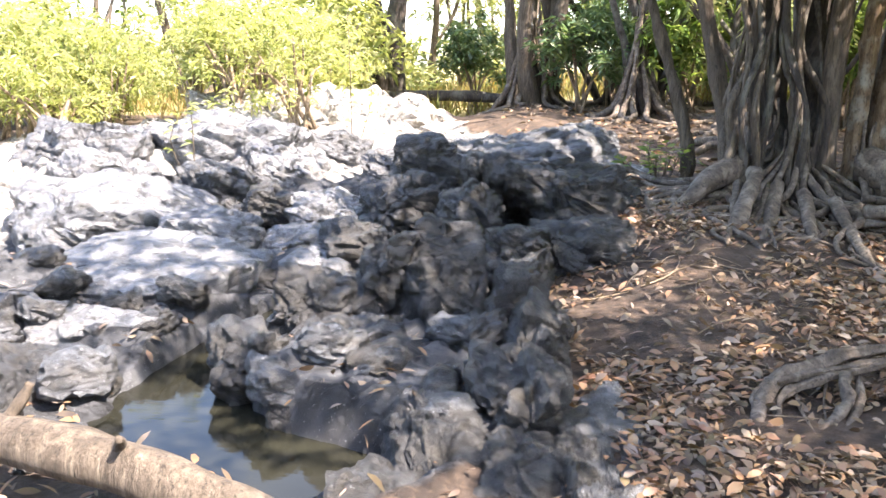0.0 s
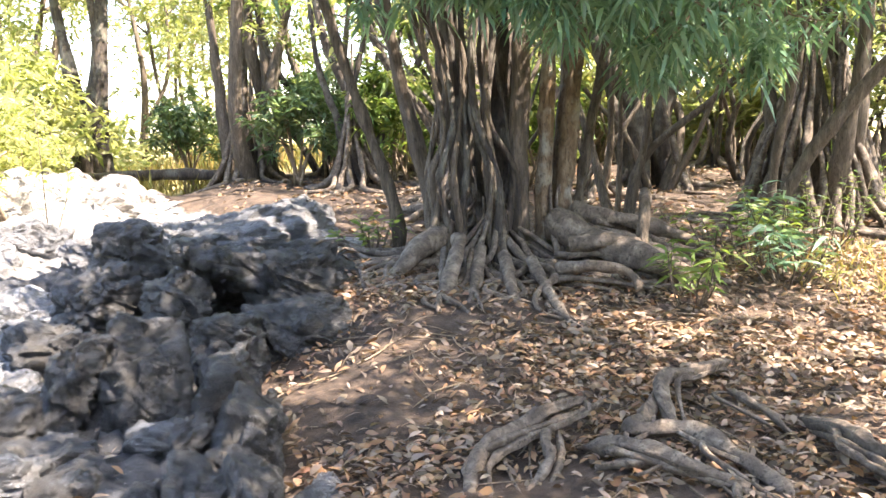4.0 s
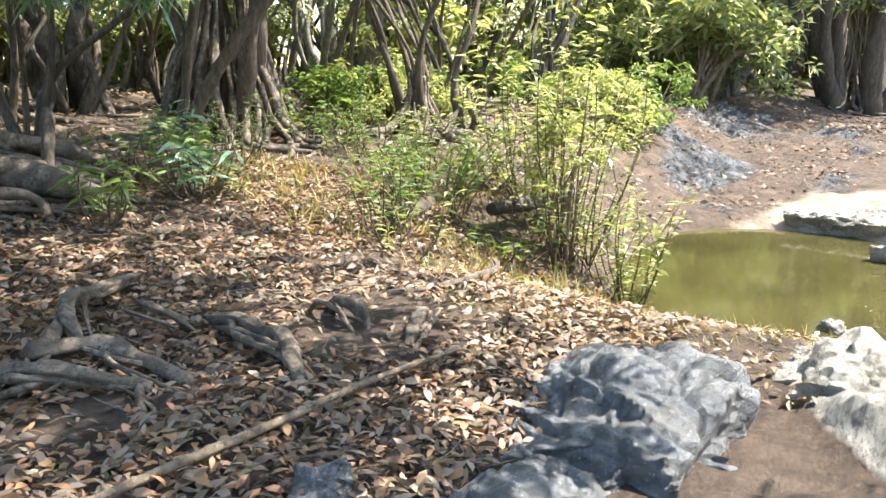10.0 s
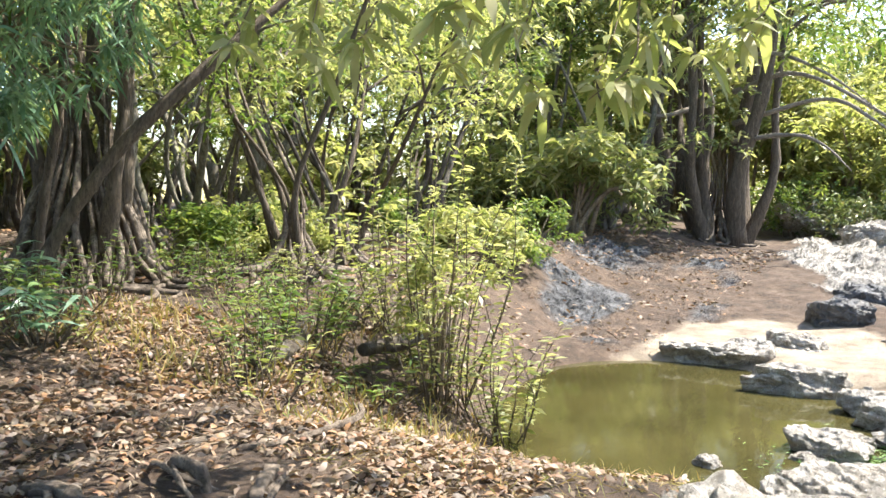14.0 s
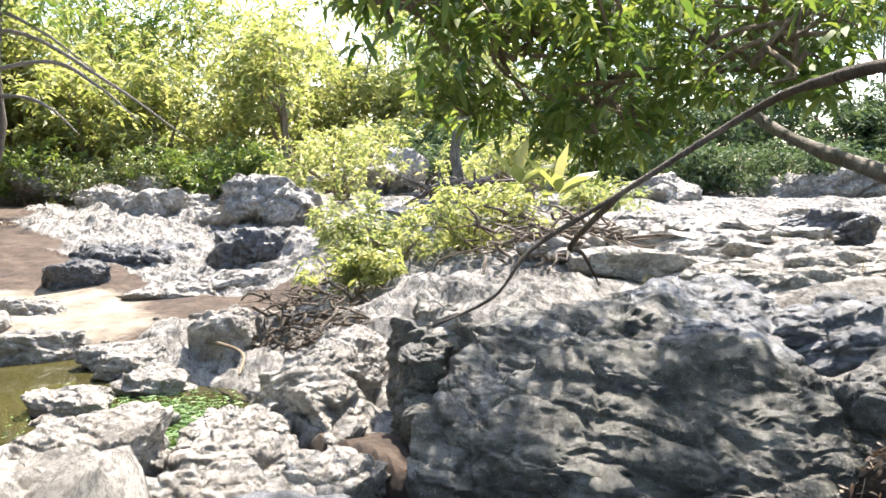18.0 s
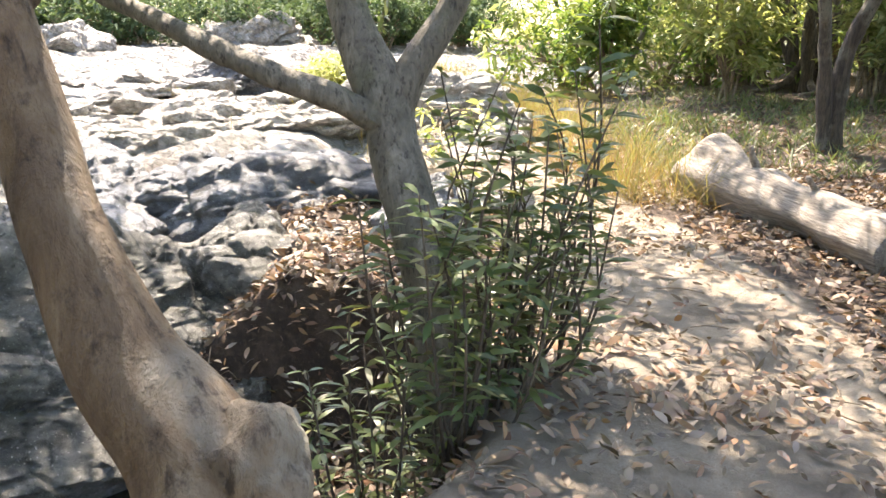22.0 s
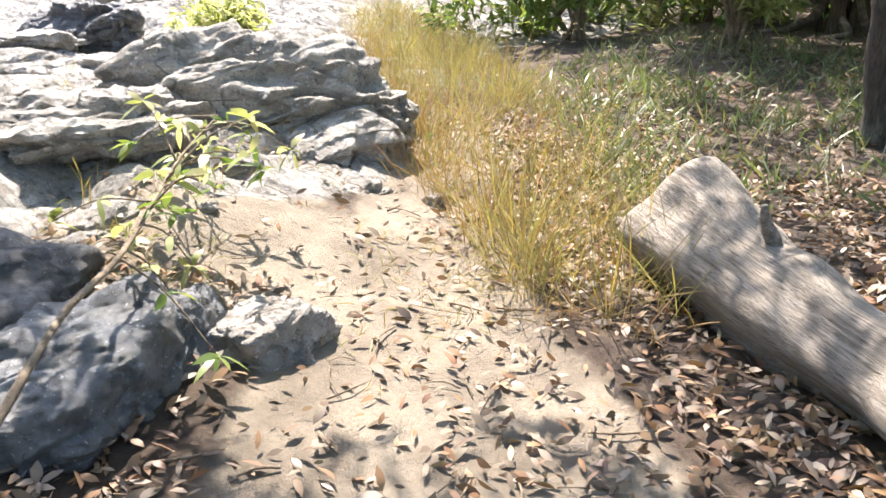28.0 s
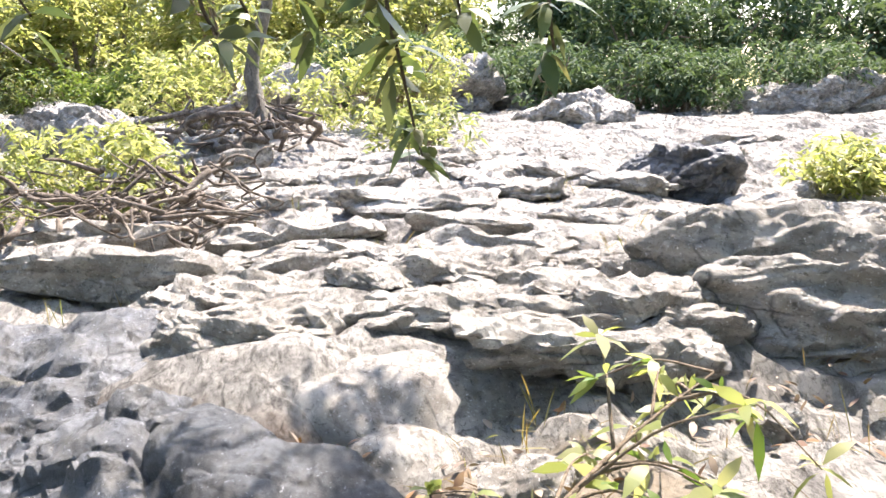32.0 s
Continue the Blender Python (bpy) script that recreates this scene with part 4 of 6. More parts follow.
rock((5.98, -6.6, -0.14), (1.2, 0.68, 0.56), 102, ROCK_PALE, 62, 0, 0, 5, 7, 0.16, "smooth pale boulder with a dark hollow under its brow", bites=((5.42, -6.5, 0.05, 0.3), (5.28, -6.78, 0.0, 0.26), (5.6, -6.26, 0.06, 0.24)))
rock((5.02, -6.72, 0.16), (0.16, 0.13, 0.12), 116, ROCK_PALE, 22, 0, 0, 10, 5, 0.7, "small pale stone at the end of a boulder")
rock((5.85, -5.5, 0.02), (0.7, 0.4, 0.3), 103, ROCK_GREY, 30, 0, 0, 9, 6, 0.7, "dark smooth boulder in shade")
rock((5.85, -8.7, 0.32), (1.05, 0.66, 0.58), 104, ROCK_PALE, 24, 6, -6, 22, 7, 0.9, "large jagged grey rock with broken edges")
rock((4.98, -8.15, 0.03), (0.5, 0.4, 0.2), 126, ROCK_PALE, 30, 0, 0, 12, 6, 0.6, PALELY)
rock((5.7, -7.6, 0.0), (0.55, 0.42, 0.26), 105, ROCK_PALE, 10, 0, 0, 14, 6, 0.8, PALELY)
rock((6.4, -7.4, 0.08), (0.6, 0.42, 0.26), 127, ROCK_PALE, 35, 0, 0, 14, 6, 0.8, PALELY)
rock((7.3, -5.2, 0.1), (0.42, 0.2, 0.2), 106, ROCK_GREY, 15, 0, 0, 16, 5, 0.8, "squared grey stone block")
rock((8.0, -5.55, 0.12), (0.5, 0.22, 0.18), 107, ROCK_PALE, 12, 0, 0, 16, 5, 0.8, "squared brownish stone block")
rock((6.75, -5.1, 0.05), (0.34, 0.24, 0.18), 108, ROCK_GREY, 0, 0, 0, 16, 5, 1.0)
rock((11.6, -11.2, 0.3), (0.8, 0.5, 0.36), 109, ROCK_GREY, 20, 0, 0, 11, 6, 1.1, "dark rock among the pale bed")
for k in range(120):
    rg = random.Random(400 + k)
    f = (k + 0.5) / 120
    x, y = 5.9 + 9.5 * f ** 1.5 + rg.uniform(-0.3, 0.3), rg.uniform(-8.3 - 6.5 * f, -5.3 + 0.8 * f)
    if abs(x - 6.1) < 1.1 and abs(y + 8.75) < 0.8 or rock_cover(np.array([x]), np.array([y]))[0] < 0.6 or math.hypot(x - 5.8, y + 6.45) < 0.7:
        continue
    s = rg.uniform(0.25, 0.5) * (0.75 + 0.7 * f)
    rock((x, y, None), (s * rg.uniform(0.7, 1.2), s * rg.uniform(1.0, 1.7), s * rg.uniform(0.18, 0.34)), 300 + k, ROCK_PALE, -10 + rg.uniform(-50, 50), rg.uniform(-6, 6), rg.uniform(4, 14), 14, 5 if x < 8 else 4, 0.9,
         "cracked slab of the sun-bleached creek bed", "slabs of the pale creek bed", 0.05)
for k in range(22):
    rg = random.Random(470 + k)
    x, y = rg.uniform(20, 34), rg.uniform(-22, 3)
    s = rg.uniform(0.7, 1.8)
    rock((x, y, None), (s * rg.uniform(0.9, 1.8), s * rg.uniform(0.7, 1.2), s * 0.5), 340 + k, ROCK_PALE, rg.uniform(-40, 40), 0, 16, 2.6, 5, 1.2, PALELY, "rocks of the pale creek bed", 0.1)
for k in range(40):
    rg = random.Random(520 + k)
    x, y = rg.choice([(rg.uniform(4.6, 8.5), rg.uniform(-2.2, 0.6)), (rg.uniform(4.2, 7.5), rg.uniform(-9.5, -6.2)), (rg.uniform(8, 12), rg.uniform(-2.5, 0.2))])
    s = rg.uniform(0.04, 0.13)
    rock((x, y, None), (s * rg.uniform(0.9, 1.6), s * rg.uniform(0.8, 1.2), s * 0.6), 380 + k, ROCK_PALE, rg.uniform(0, 180), 0, 16, 3, 4, 1.1, "loose pale stone of the creek bed", "loose pale stones")

# ---- trees ----


def fan_roots(parent, x, y, n, r0, reach, mat, seed, start=0.5, name="root", arc=(0, 360), fat=0.07):
    """Roots that run down a trunk's foot and out over the ground."""
    for k in range(n):
        rg = random.Random(seed * 97 + k)
        a = radians(arc[0] + (arc[1] - arc[0]) * (k + rg.uniform(0.1, 0.9)) / n)
        far = reach * rg.uniform(0.5, 1.1)
        pts, rad = [], []
        top = rg.uniform(0.6, 1.6) * start
        wave = rg.uniform(0, 6)
        for f, up, w in ((-0.05, top * 1.5, 0.3), (0.0, top, 0.6), (0.07, top * 0.6, 0.85), (0.2, top * 0.25, 1.1), (0.4, 0.07, 1.0), (0.6, 0.03, 0.85), (0.8, 0.02, 0.6), (1.0, -0.05, 0.35)):
            d = r0 * (0.55 + 5 * max(0, min(f, 0.07))) + far * max(f, 0)
            b = a + 0.22 * math.sin(wave + 9 * f) * (0.3 + f)
            pts.append((x + d * math.cos(b), y + d * math.sin(b), up))
            rad.append(fat * rg.uniform(0.8, 1.2) * w)
        pts = np.array(pts)
        pts[:, 2] += height(pts[:, 0], pts[:, 1])
        v, f = tube(pts, rad, 7, seed + k, 0.2, 26)
        part(name, mesh(name, v - np.array(parent.location), f, mat), parent)


def stem(parent, pts, rad, mat, seed, sides=12, rough=0.12, flute=0.0, name="stem", rings=None, knot=0.0, label=""):
    v, f = tube(pts, rad, sides, seed, rough, rings, flute, knot)
    return part(name, mesh(name, v - np.array(parent.location), f, mat), parent, label)


def crown(parent, blobs, n, each, length, width, mat, seed, full=False, droop=0.4, name="crown", lift=0.1, twigs=0):
    rng = np.random.default_rng(seed)
    c = crown_points(blobs, n, rng)
    v, f = tufts(c, rng, each, length, width, full, droop, lift)
    part(name, mesh(name, v - np.array(parent.location), f, mat), parent)
    if twigs:
        parts = []
        for q in c[rng.permutation(len(c))[:twigs]]:
            b = blobs[int(np.argmin([np.linalg.norm(q - np.array(w[:3])) for w in blobs]))]
            o = np.array(b[:3]) + rng.normal(size=3) * 0.15 * b[3]
            mid = (q + o) / 2 + rng.normal(size=3) * 0.12 * b[3]
            parts.append(tube([o, mid, q], [0.016, 0.010, 0.004], 5, seed, 0.1, 6))
        v, f = joined(parts)
        part("twig_work", mesh("twig_work", v - np.array(parent.location), f, TWIG), parent)


# the great fig on the leafy bank
AX, AY = 3.15, 7.25
AZ = hz(AX, AY)
fig = thing("fig_tree", (AX, AY, AZ), "old multi-stemmed fig tree with exposed grey roots", "tree")
for dx, dy, tx, ty, r, m, s in ((-0.30, 0.18, -0.35, 0.5, 0.15, BARK_DARK, 1), (0.02, 0.12, 0.1, 0.3, 0.12, BARK_DARK, 2), (0.06, -0.12, 0.16, 0.1, 0.085, BARK, 12), (0.26, -0.2, 0.22, -0.05, 0.058, BARK_TAN, 3), (0.46, -0.16, 0.55, 0.15, 0.085, BARK_TAN, 4),
                                (0.12, 0.4, 0.1, 0.7, 0.15, BARK_DARK, 6), (0.75, 0.1, 1.2, 0.5, 0.045, BARK, 7), (0.62, 0.3, 0.9, 0.9, 0.06, BARK, 11), (-0.62, 0.3, -0.9, 0.6, 0.06, BARK, 10), (-0.9, 0.6, -1.4, 0.5, 0.05, BARK, 13)):
    stem(fig, [(AX + dx, AY + dy, AZ - 0.15), (AX + dx * 1.02, AY + dy, AZ + 0.5), (AX + dx + 0.25 * tx, AY + dy + 0.25 * ty, AZ + 1.6), (AX + dx + 0.6 * tx, AY + dy + 0.6 * ty, AZ + 3.2), (AX + dx + tx * 1.3, AY + dy + ty * 1.3, AZ + 5.5)],
         [r * 1.5, r * 1.1, r, r * 0.85, r * 0.5], m, s, 16, 0.2, 0.14, "stem", 44, 0.4)
for k in range(17):
    rg = random.Random(5200 + k)
    u = rg.uniform(-1, 1)
    x, y = AX - 0.34 + 0.3 * u, AY - 0.02 - 0.22 * math.sqrt(1 - u * u) + rg.uniform(-0.05, 0.08)
    sway = [rg.uniform(-0.11, 0.11) for _ in range(6)]
    out = rg.uniform(0.1, 0.4)
    stem(fig, [(x + 0.3 * u * out * 3 - 0.15 * out, y - out, hz(x + 0.9 * u * out, y - out) - 0.03), (x + 0.12 * u + sway[0], y - 0.1, AZ + 0.28), (x + 0.05 * u + sway[1], y + sway[2], AZ + 0.8), (x + sway[3], y + 0.05, AZ + 1.3), (x + 1.5 * sway[4], y + 0.12, AZ + 1.9), (x + 0.3 * u, y + 0.15, AZ + 2.6)],
         [rg.uniform(0.5, 1.2) * w for w in (0.035, 0.04, 0.034, 0.03, 0.026, 0.02)], rg.choice([BARK, BARK_DARK, BARK_DARK]), 5300 + k, 7, 0.25, 0.1, "hanging_root", 30)
fan_roots(fig, AX - 0.15, AY, 26, 0.36, 1.7, ROOT, 3, 0.36, arc=(150, 330), fat=0.03)
fan_roots(fig, AX + 0.3, AY - 0.1, 12, 0.3, 1.5, ROOT, 8, 0.3, arc=(250, 400), fat=0.03)
FIG_ROOTS = (
    ([(2.52, 7.1, 0.75), (2.1, 6.75, 0.55), (1.88, 6.66, 0.38), (1.6, 6.62, 0.2)], 0.085), ([(2.45, 6.6, 0.7), (2.2, 6.15, 0.42), (2.02, 5.9, 0.27), (1.8, 5.58, 0.1)], 0.06),
    ([(2.62, 6.6, 0.6), (2.4, 6.1, 0.4), (2.25, 5.85, 0.28), (2.18, 5.7, 0.1)], 0.05), ([(2.8, 6.5, 0.55), (2.68, 6.1, 0.42), (2.62, 5.85, 0.32), (2.7, 5.75, 0.1)], 0.045),
    ([(3.0, 6.4, 0.5), (2.92, 5.95, 0.36), (2.86, 5.6, 0.27), (2.82, 5.2, 0.1)], 0.045), ([(3.45, 6.9, 0.72), (3.7, 6.4, 0.58), (3.95, 5.98, 0.45), (4.3, 5.8, 0.28)], 0.12),
    ([(3.65, 6.95, 0.85), (4.1, 6.85, 0.74), (4.5, 6.75, 0.62), (4.85, 6.45, 0.42)], 0.075), ([(3.15, 6.2, 0.45), (3.3, 5.95, 0.5), (3.62, 5.86, 0.42), (3.62, 5.66, 0.15)], 0.045),
    ([(3.4, 6.5, 0.6), (3.75, 6.3, 0.62), (4.2, 6.3, 0.5), (4.45, 6.05, 0.3)], 0.06))
for k, (pts, r) in enumerate(FIG_ROOTS):
    rg = random.Random(3100 + k)
    for s in range(2):
        off = [(x + rg.uniform(-0.16, 0.16), y + rg.uniform(-0.16, 0.16)) for x, y, z in pts]
        stem(fig, [(x, y, max(hz(x, y) + 0.3 * r, z - 0.1)) for (x, y), (_, _, z) in zip(off, pts)], [r * 0.5, r * 0.42, r * 0.36, r * 0.2], ROOT, 140 + 3 * k + s, 8, 0.2, 0.08, "root", 24)
    stem(fig, pts, [r * 1.2, r, r * 0.85, r * 0.6], ROOT, 40 + k, 10, 0.2, 0.08, "root", 24)
crown(fig, [(3.0, 6.2, 2.75, 0.7), (4.1, 6.1, 2.55, 0.8), (3.4, 5.6, 2.9, 0.8), (2.2, 6.6, 2.95, 0.7), (4.9, 6.5, 2.6, 0.8), (5.6, 6.9, 3.0, 1.0), (1.3, 7.0, 3.3, 0.8)], 900, 9, 0.22, 0.17, LEAF_TEAL, 5, True, 0.6, lift=-0.1, twigs=70)
# upper crown, widened out of view to shade the ground behind the fig
crown(fig, [(3.2, 7.6, 4.8, 2.2), (5.6, 6.4, 4.4, 1.6), (1.0, 6.8, 4.6, 1.8), (3.4, 5.0, 5.0, 1.8), (6.5, 5.2, 5.6, 1.5), (7.8, 6.6, 6.0, 1.6), (5.8, 4.8, 5.4, 1.2), (7.2, 8.2, 6.2, 1.6), (5.4, 8.6, 6.0, 1.6)], 1300, 8, 0.26, 0.22, LEAF_GREEN, 6, False, 0.5, lift=-0.1)

# roots that surface in the leaf litter
BANK_ROOTS = (
    ([(2.2, 3.93, 0.16), (1.99, 3.83, 0.18), (1.7, 3.72, 0.14), (1.48, 3.59, 0.08), (1.33, 3.34, -0.04)], 0.055), ([(2.08, 3.91, 0.14), (1.82, 3.6, 0.13), (1.77, 3.45, 0.07), (1.55, 3.26, -0.05)], 0.035),
    ([(1.81, 3.69, 0.14), (1.62, 3.68, 0.1), (1.53, 3.64, 0.05), (1.42, 3.3, -0.04)], 0.03), ([(3.4, 4.36, 0.12), (2.96, 4.1, 0.18), (2.67, 3.95, 0.19), (2.54, 3.62, 0.06)], 0.055),
    ([(2.67, 3.97, 0.14), (2.42, 3.71, 0.1), (2.3, 3.62, 0.09), (2.5, 3.45, 0.12), (2.53, 3.25, 0.12), (2.64, 2.86, 0.0)], 0.06), ([(2.0, 3.6, 0.04), (2.1, 3.36, 0.13), (2.22, 3.1, 0.13), (2.46, 2.95, 0.03)], 0.055),
    ([(3.14, 4.0, 0.08), (3.03, 3.74, 0.13), (3.03, 3.5, 0.1), (3.1, 3.38, -0.02)], 0.03), ([(3.28, 3.55, 0.02), (3.17, 3.16, 0.12), (3.12, 2.96, 0.12), (3.13, 2.81, 0.12), (3.0, 2.6, 0.07), (2.8, 2.32, -0.05)], 0.06),
    ([(3.85, 3.14, -0.02), (3.70, 2.95, 0.14), (3.69, 2.79, 0.13), (3.66, 2.7, -0.03)], 0.045), ([(4.12, 2.66, 0.04), (3.77, 2.46, 0.07), (3.5, 2.32, -0.03)], 0.055), ([(2.4, 2.95, 0.06), (2.33, 2.84, 0.04), (2.26, 2.7, -0.04)], 0.028),
    ([(1.95, 3.75, 0.12), (1.85, 3.5, 0.06), (1.7, 3.3, -0.03)], 0.025), ([(2.3, 3.3, 0.1), (2.15, 3.2, 0.12), (1.95, 3.35, 0.05)], 0.03), ([(4.6, 3.4, 0.0), (4.3, 3.3, 0.05), (3.9, 3.45, 0.02), (3.6, 3.7, -0.03)], 0.035),
    ([(5.6, 3.1, -0.02), (5.1, 2.8, 0.05), (4.5, 2.9, 0.04), (4.2, 3.2, -0.03)], 0.03))
BANK_ROOTS = [(p, 0.8 * r) for p, r in BANK_ROOTS]
for k, (pts, r) in enumerate(list(BANK_ROOTS)):
    rg = random.Random(3300 + k)
    for _ in range(2 if r > 0.035 else 1):
        BANK_ROOTS.append(([(x + rg.uniform(-0.13, 0.13), y + rg.uniform(-0.13, 0.13), z - 0.35 * r) for x, y, z in pts], r * rg.uniform(0.3, 0.5)))
for k, (pts, r) in enumerate(BANK_ROOTS):
    pts = [(x, y, max(z, hz(x, y) + (0.25 * r if 0 < i < len(pts) - 1 else -r))) for i, (x, y, z) in enumerate(pts)]
    v, f = tube(pts, [0.8 * r * (0.7 if i in (0, len(pts) - 1) else 1.05) for i in range(len(pts))], 14, 70 + k, 0.28, 44, 0.2, 0.4)
    o = np.array(pts[1])
    ob = new("tree_root", mesh("tree_root", v - o, f, ROOT))
    ob.location = o
    tagged(ob, "weathered grey-brown root arching out of leaf litter", "tree root", "surface roots on the bank")


def wild_tree(x, y, tall, seed, mat=BARK, trunks=3, r=0.12, leaf=LEAF_FAR, spread=1.6, low=0.35, n=420, each=7, length=0.2, lean=0.25, label="slender multi-stemmed tree of the wood", fan=0, width=0.28, group="trees of the creek wood", skirt=1.1):
    """A tree with one or more leaning stems, forked limbs and a ragged crown."""
    rg = random.Random(seed)
    z = hz(x, y) - 0.05
    t = thing("tree", (x, y, z), label, "tree", group)
    blobs = []
    for k in range(trunks):
        a = rg.uniform(0, 2 * math.pi)
        ox, oy = 0.14 * trunks ** 0.5 * math.cos(a) * r / 0.1 * 0.7, 0.14 * trunks ** 0.5 * math.sin(a) * r / 0.1 * 0.7
        lx, ly = lean * tall * math.cos(a) * rg.uniform(0.3, 1), lean * tall * math.sin(a) * rg.uniform(0.3, 1)
        h = tall * rg.uniform(0.7, 0.95)
        rr = r * rg.uniform(0.6, 1.1)
        bent = [rg.uniform(-0.055, 0.055) * tall for _ in range(6)]
        pts = [(x + ox, y + oy, z - 0.1), (x + ox * 1.1 + lx * 0.15 + bent[0], y + oy * 1.1 + ly * 0.15 + bent[1], z + h * 0.22), (x + ox + lx * 0.5 + bent[2], y + oy + ly * 0.5 + bent[3], z + h * 0.5), (x + ox + lx, y + oy + ly, z + h)]
        stem(t, pts, [rr * 1.5, rr, rr * 0.75, rr * 0.3], mat, seed + k, 8, 0.16, 0.08, "trunk", 18, 0.15)
        for _ in range(2):
            f = rg.uniform(0.35, 0.75)
            b = a + rg.uniform(-1.5, 1.5)
            p = np.array(pts[2]) * (1 - f) + np.array(pts[3]) * f
            q = p + np.array([math.cos(b), math.sin(b), rg.uniform(0.2, 0.7)]) * spread * rg.uniform(0.6, 1.1)
            stem(t, [p, (p + q) / 2 + [0, 0, 0.12 * spread], q], [rr * 0.5, rr * 0.35, rr * 0.12], mat, seed + 9, 6, 0.1, 0, "limb", 8)
            blobs.append((*q, spread * rg.uniform(0.5, 0.85)))
        blobs.append((*pts[3], spread * rg.uniform(0.6, 1.0)))
        blobs.append((x + lx * 0.7 + rg.uniform(-1, 1) * spread * 0.8, y + ly * 0.7 + rg.uniform(-1, 1) * spread * 0.8, z + tall * rg.uniform(low, 0.7), spread * rg.uniform(0.45, 0.8)))
    if fan:
        fan_roots(t, x, y, fan, r * (5.2 if fan > 20 else 2.2), 1.3, ROOT, seed, skirt, fat=0.045 if fan > 20 else 0.055)
    crown(t, blobs, n, each, length, width, leaf, seed, False, 0.4)
    return t


wild_tree(7.2, 7.95, 6.4, 601, BARK, 7, 0.1, LEAF_DARK, 1.6, 0.42, 500, 8, 0.2, 0.16, "fig tree on a skirt of hanging roots", 34, group="")
wild_tree(8.2, 12.8, 7.0, 602, BARK_DARK, 4, 0.16, LEAF_GREEN, 2.0, 0.4, 420, 8, 0.2, 0.2, "dark-barked tree leaning over the litter", 6, group="")
wild_tree(1.75, 17.0, 6.5, 603, BARK, 6, 0.14, LEAF_GREEN, 2.0, 0.45, 600, 8, 0.22, 0.2, "rugged tree with bare hanging roots", 12, group="")
wild_tree(3.3, 14.6, 6.5, 604, BARK_DARK, 5, 0.09, LEAF_GREEN, 1.8, 0.3, 450, 8, 0.18, 0.35, "thicket of slender stems with spreading roots", 12, group="")
wild_tree(5.0, 13.6, 6.5, 605, BARK_DARK, 5, 0.09, LEAF_GREEN, 1.8, 0.3, 450, 8, 0.18, 0.35, "thicket of slender stems with spreading roots", 12, group="")
wild_tree(-1.4, 21, 8, 606, BARK_DARK, 3, 0.2, LEAF_LIGHT, 2.4, 0.5, 600, 8, 0.26, 0.12, "tall straight-trunked tree at the edge of the clearing", 0, group="")
wild_tree(15.8, 13.4, 7, 607, BARK_GREY, 4, 0.22, LEAF_LIGHT, 2.2, 0.3, 700, 8, 0.22, 0.35, "leaning tree with a broad root foot", 8, group="")
for k, (x, y) in enumerate(((-3.2, 24.5), (-0.2, 27.0), (2.6, 25.5), (-6.5, 22.5), (4.6, 23.0), (1.2, 30.0))):
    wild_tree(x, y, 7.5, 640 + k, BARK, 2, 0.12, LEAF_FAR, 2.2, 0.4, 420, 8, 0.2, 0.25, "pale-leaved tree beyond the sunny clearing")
great = wild_tree(26.5, 4.4, 11, 608, BARK, 10, 0.22, LEAF_GREEN, 3.0, 0.5, 1000, 8, 0.32, 0.2, "great creekside tree with roots gripping the bank", 16, group="")
for k, (y0, z0, y1, z1, y2, z2) in enumerate(((4.0, 4.3, 2.2, 4.6, -1.9, 1.9), (4.0, 3.4, 1.6, 3.9, -0.6, 2.4), (4.2, 4.9, 3.0, 5.2, 0.4, 3.6), (4.0, 2.9, 2.4, 3.0, 0.8, 2.0), (4.6, 4.0, 6.0, 3.6, 7.2, 3.8))):
    stem(great, [(26.0, y0, z0), (25.0, y1, z1), (24.4, 0.45 * y1 + 0.55 * y2, 0.4 * z1 + 0.6 * z2 + 0.3), (24.0, y2, z2)], [0.09, 0.06, 0.04, 0.015], DEADWOOD, 608 + k, 7, 0.15, 0, "dead_limb", 18)
wild_tree(27, 6.6, 9, 609, BARK, 2, 0.26, LEAF_GREEN, 2.6, 0.4, 700, 8, 0.3, 0.5, "arching creekside tree leaning over the bank", 0, group="")
wild_tree(16.6, -6.7, 6.0, 610, BARK_GREY, 1, 0.16, LEAF_GREEN, 1.6, 0.6, 420, 8, 0.2, 0.05, "pale-barked tree with roots gripping the rocks", 10, group="", skirt=0.25)

k = 0
for sector, (h0, h1, r0, r1, count) in enumerate(((-30, 20, 30, 44, 12), (18, 45, 22, 40, 16), (45, 69, 24, 44, 26), (78, 112, 36, 60, 18), (112, 150, 34, 60, 22), (156, 190, 15, 34, 18), (195, 300, 10, 30, 26))):
    for _ in range(count):
        rg = random.Random(7000 + k)
        a, r = radians(rg.uniform(h0, h1)), rg.uniform(r0, r1)
        far = r / 20
        leafy = rg.choice([LEAF_FAR, LEAF_LIGHT, LEAF_GREEN]) if sector not in (4,) else LEAF_THICKET
        wild_tree(2 + r * math.sin(a), -1.5 + r * math.cos(a), rg.uniform(4.5, 8) * (0.8 + 0.35 * far), 8000 + 31 * k, rg.choice([BARK, BARK_GREY, BARK]), rg.choice([1, 2, 3]), 0.055 * (0.8 + 0.4 * far),
                  leafy, 1.6 * (0.8 + 0.4 * far), 0.1, 230, 7, 0.26 * (0.7 + 0.5 * far), 0.3, "creekside tree with a thin leafy crown")
        k += 1

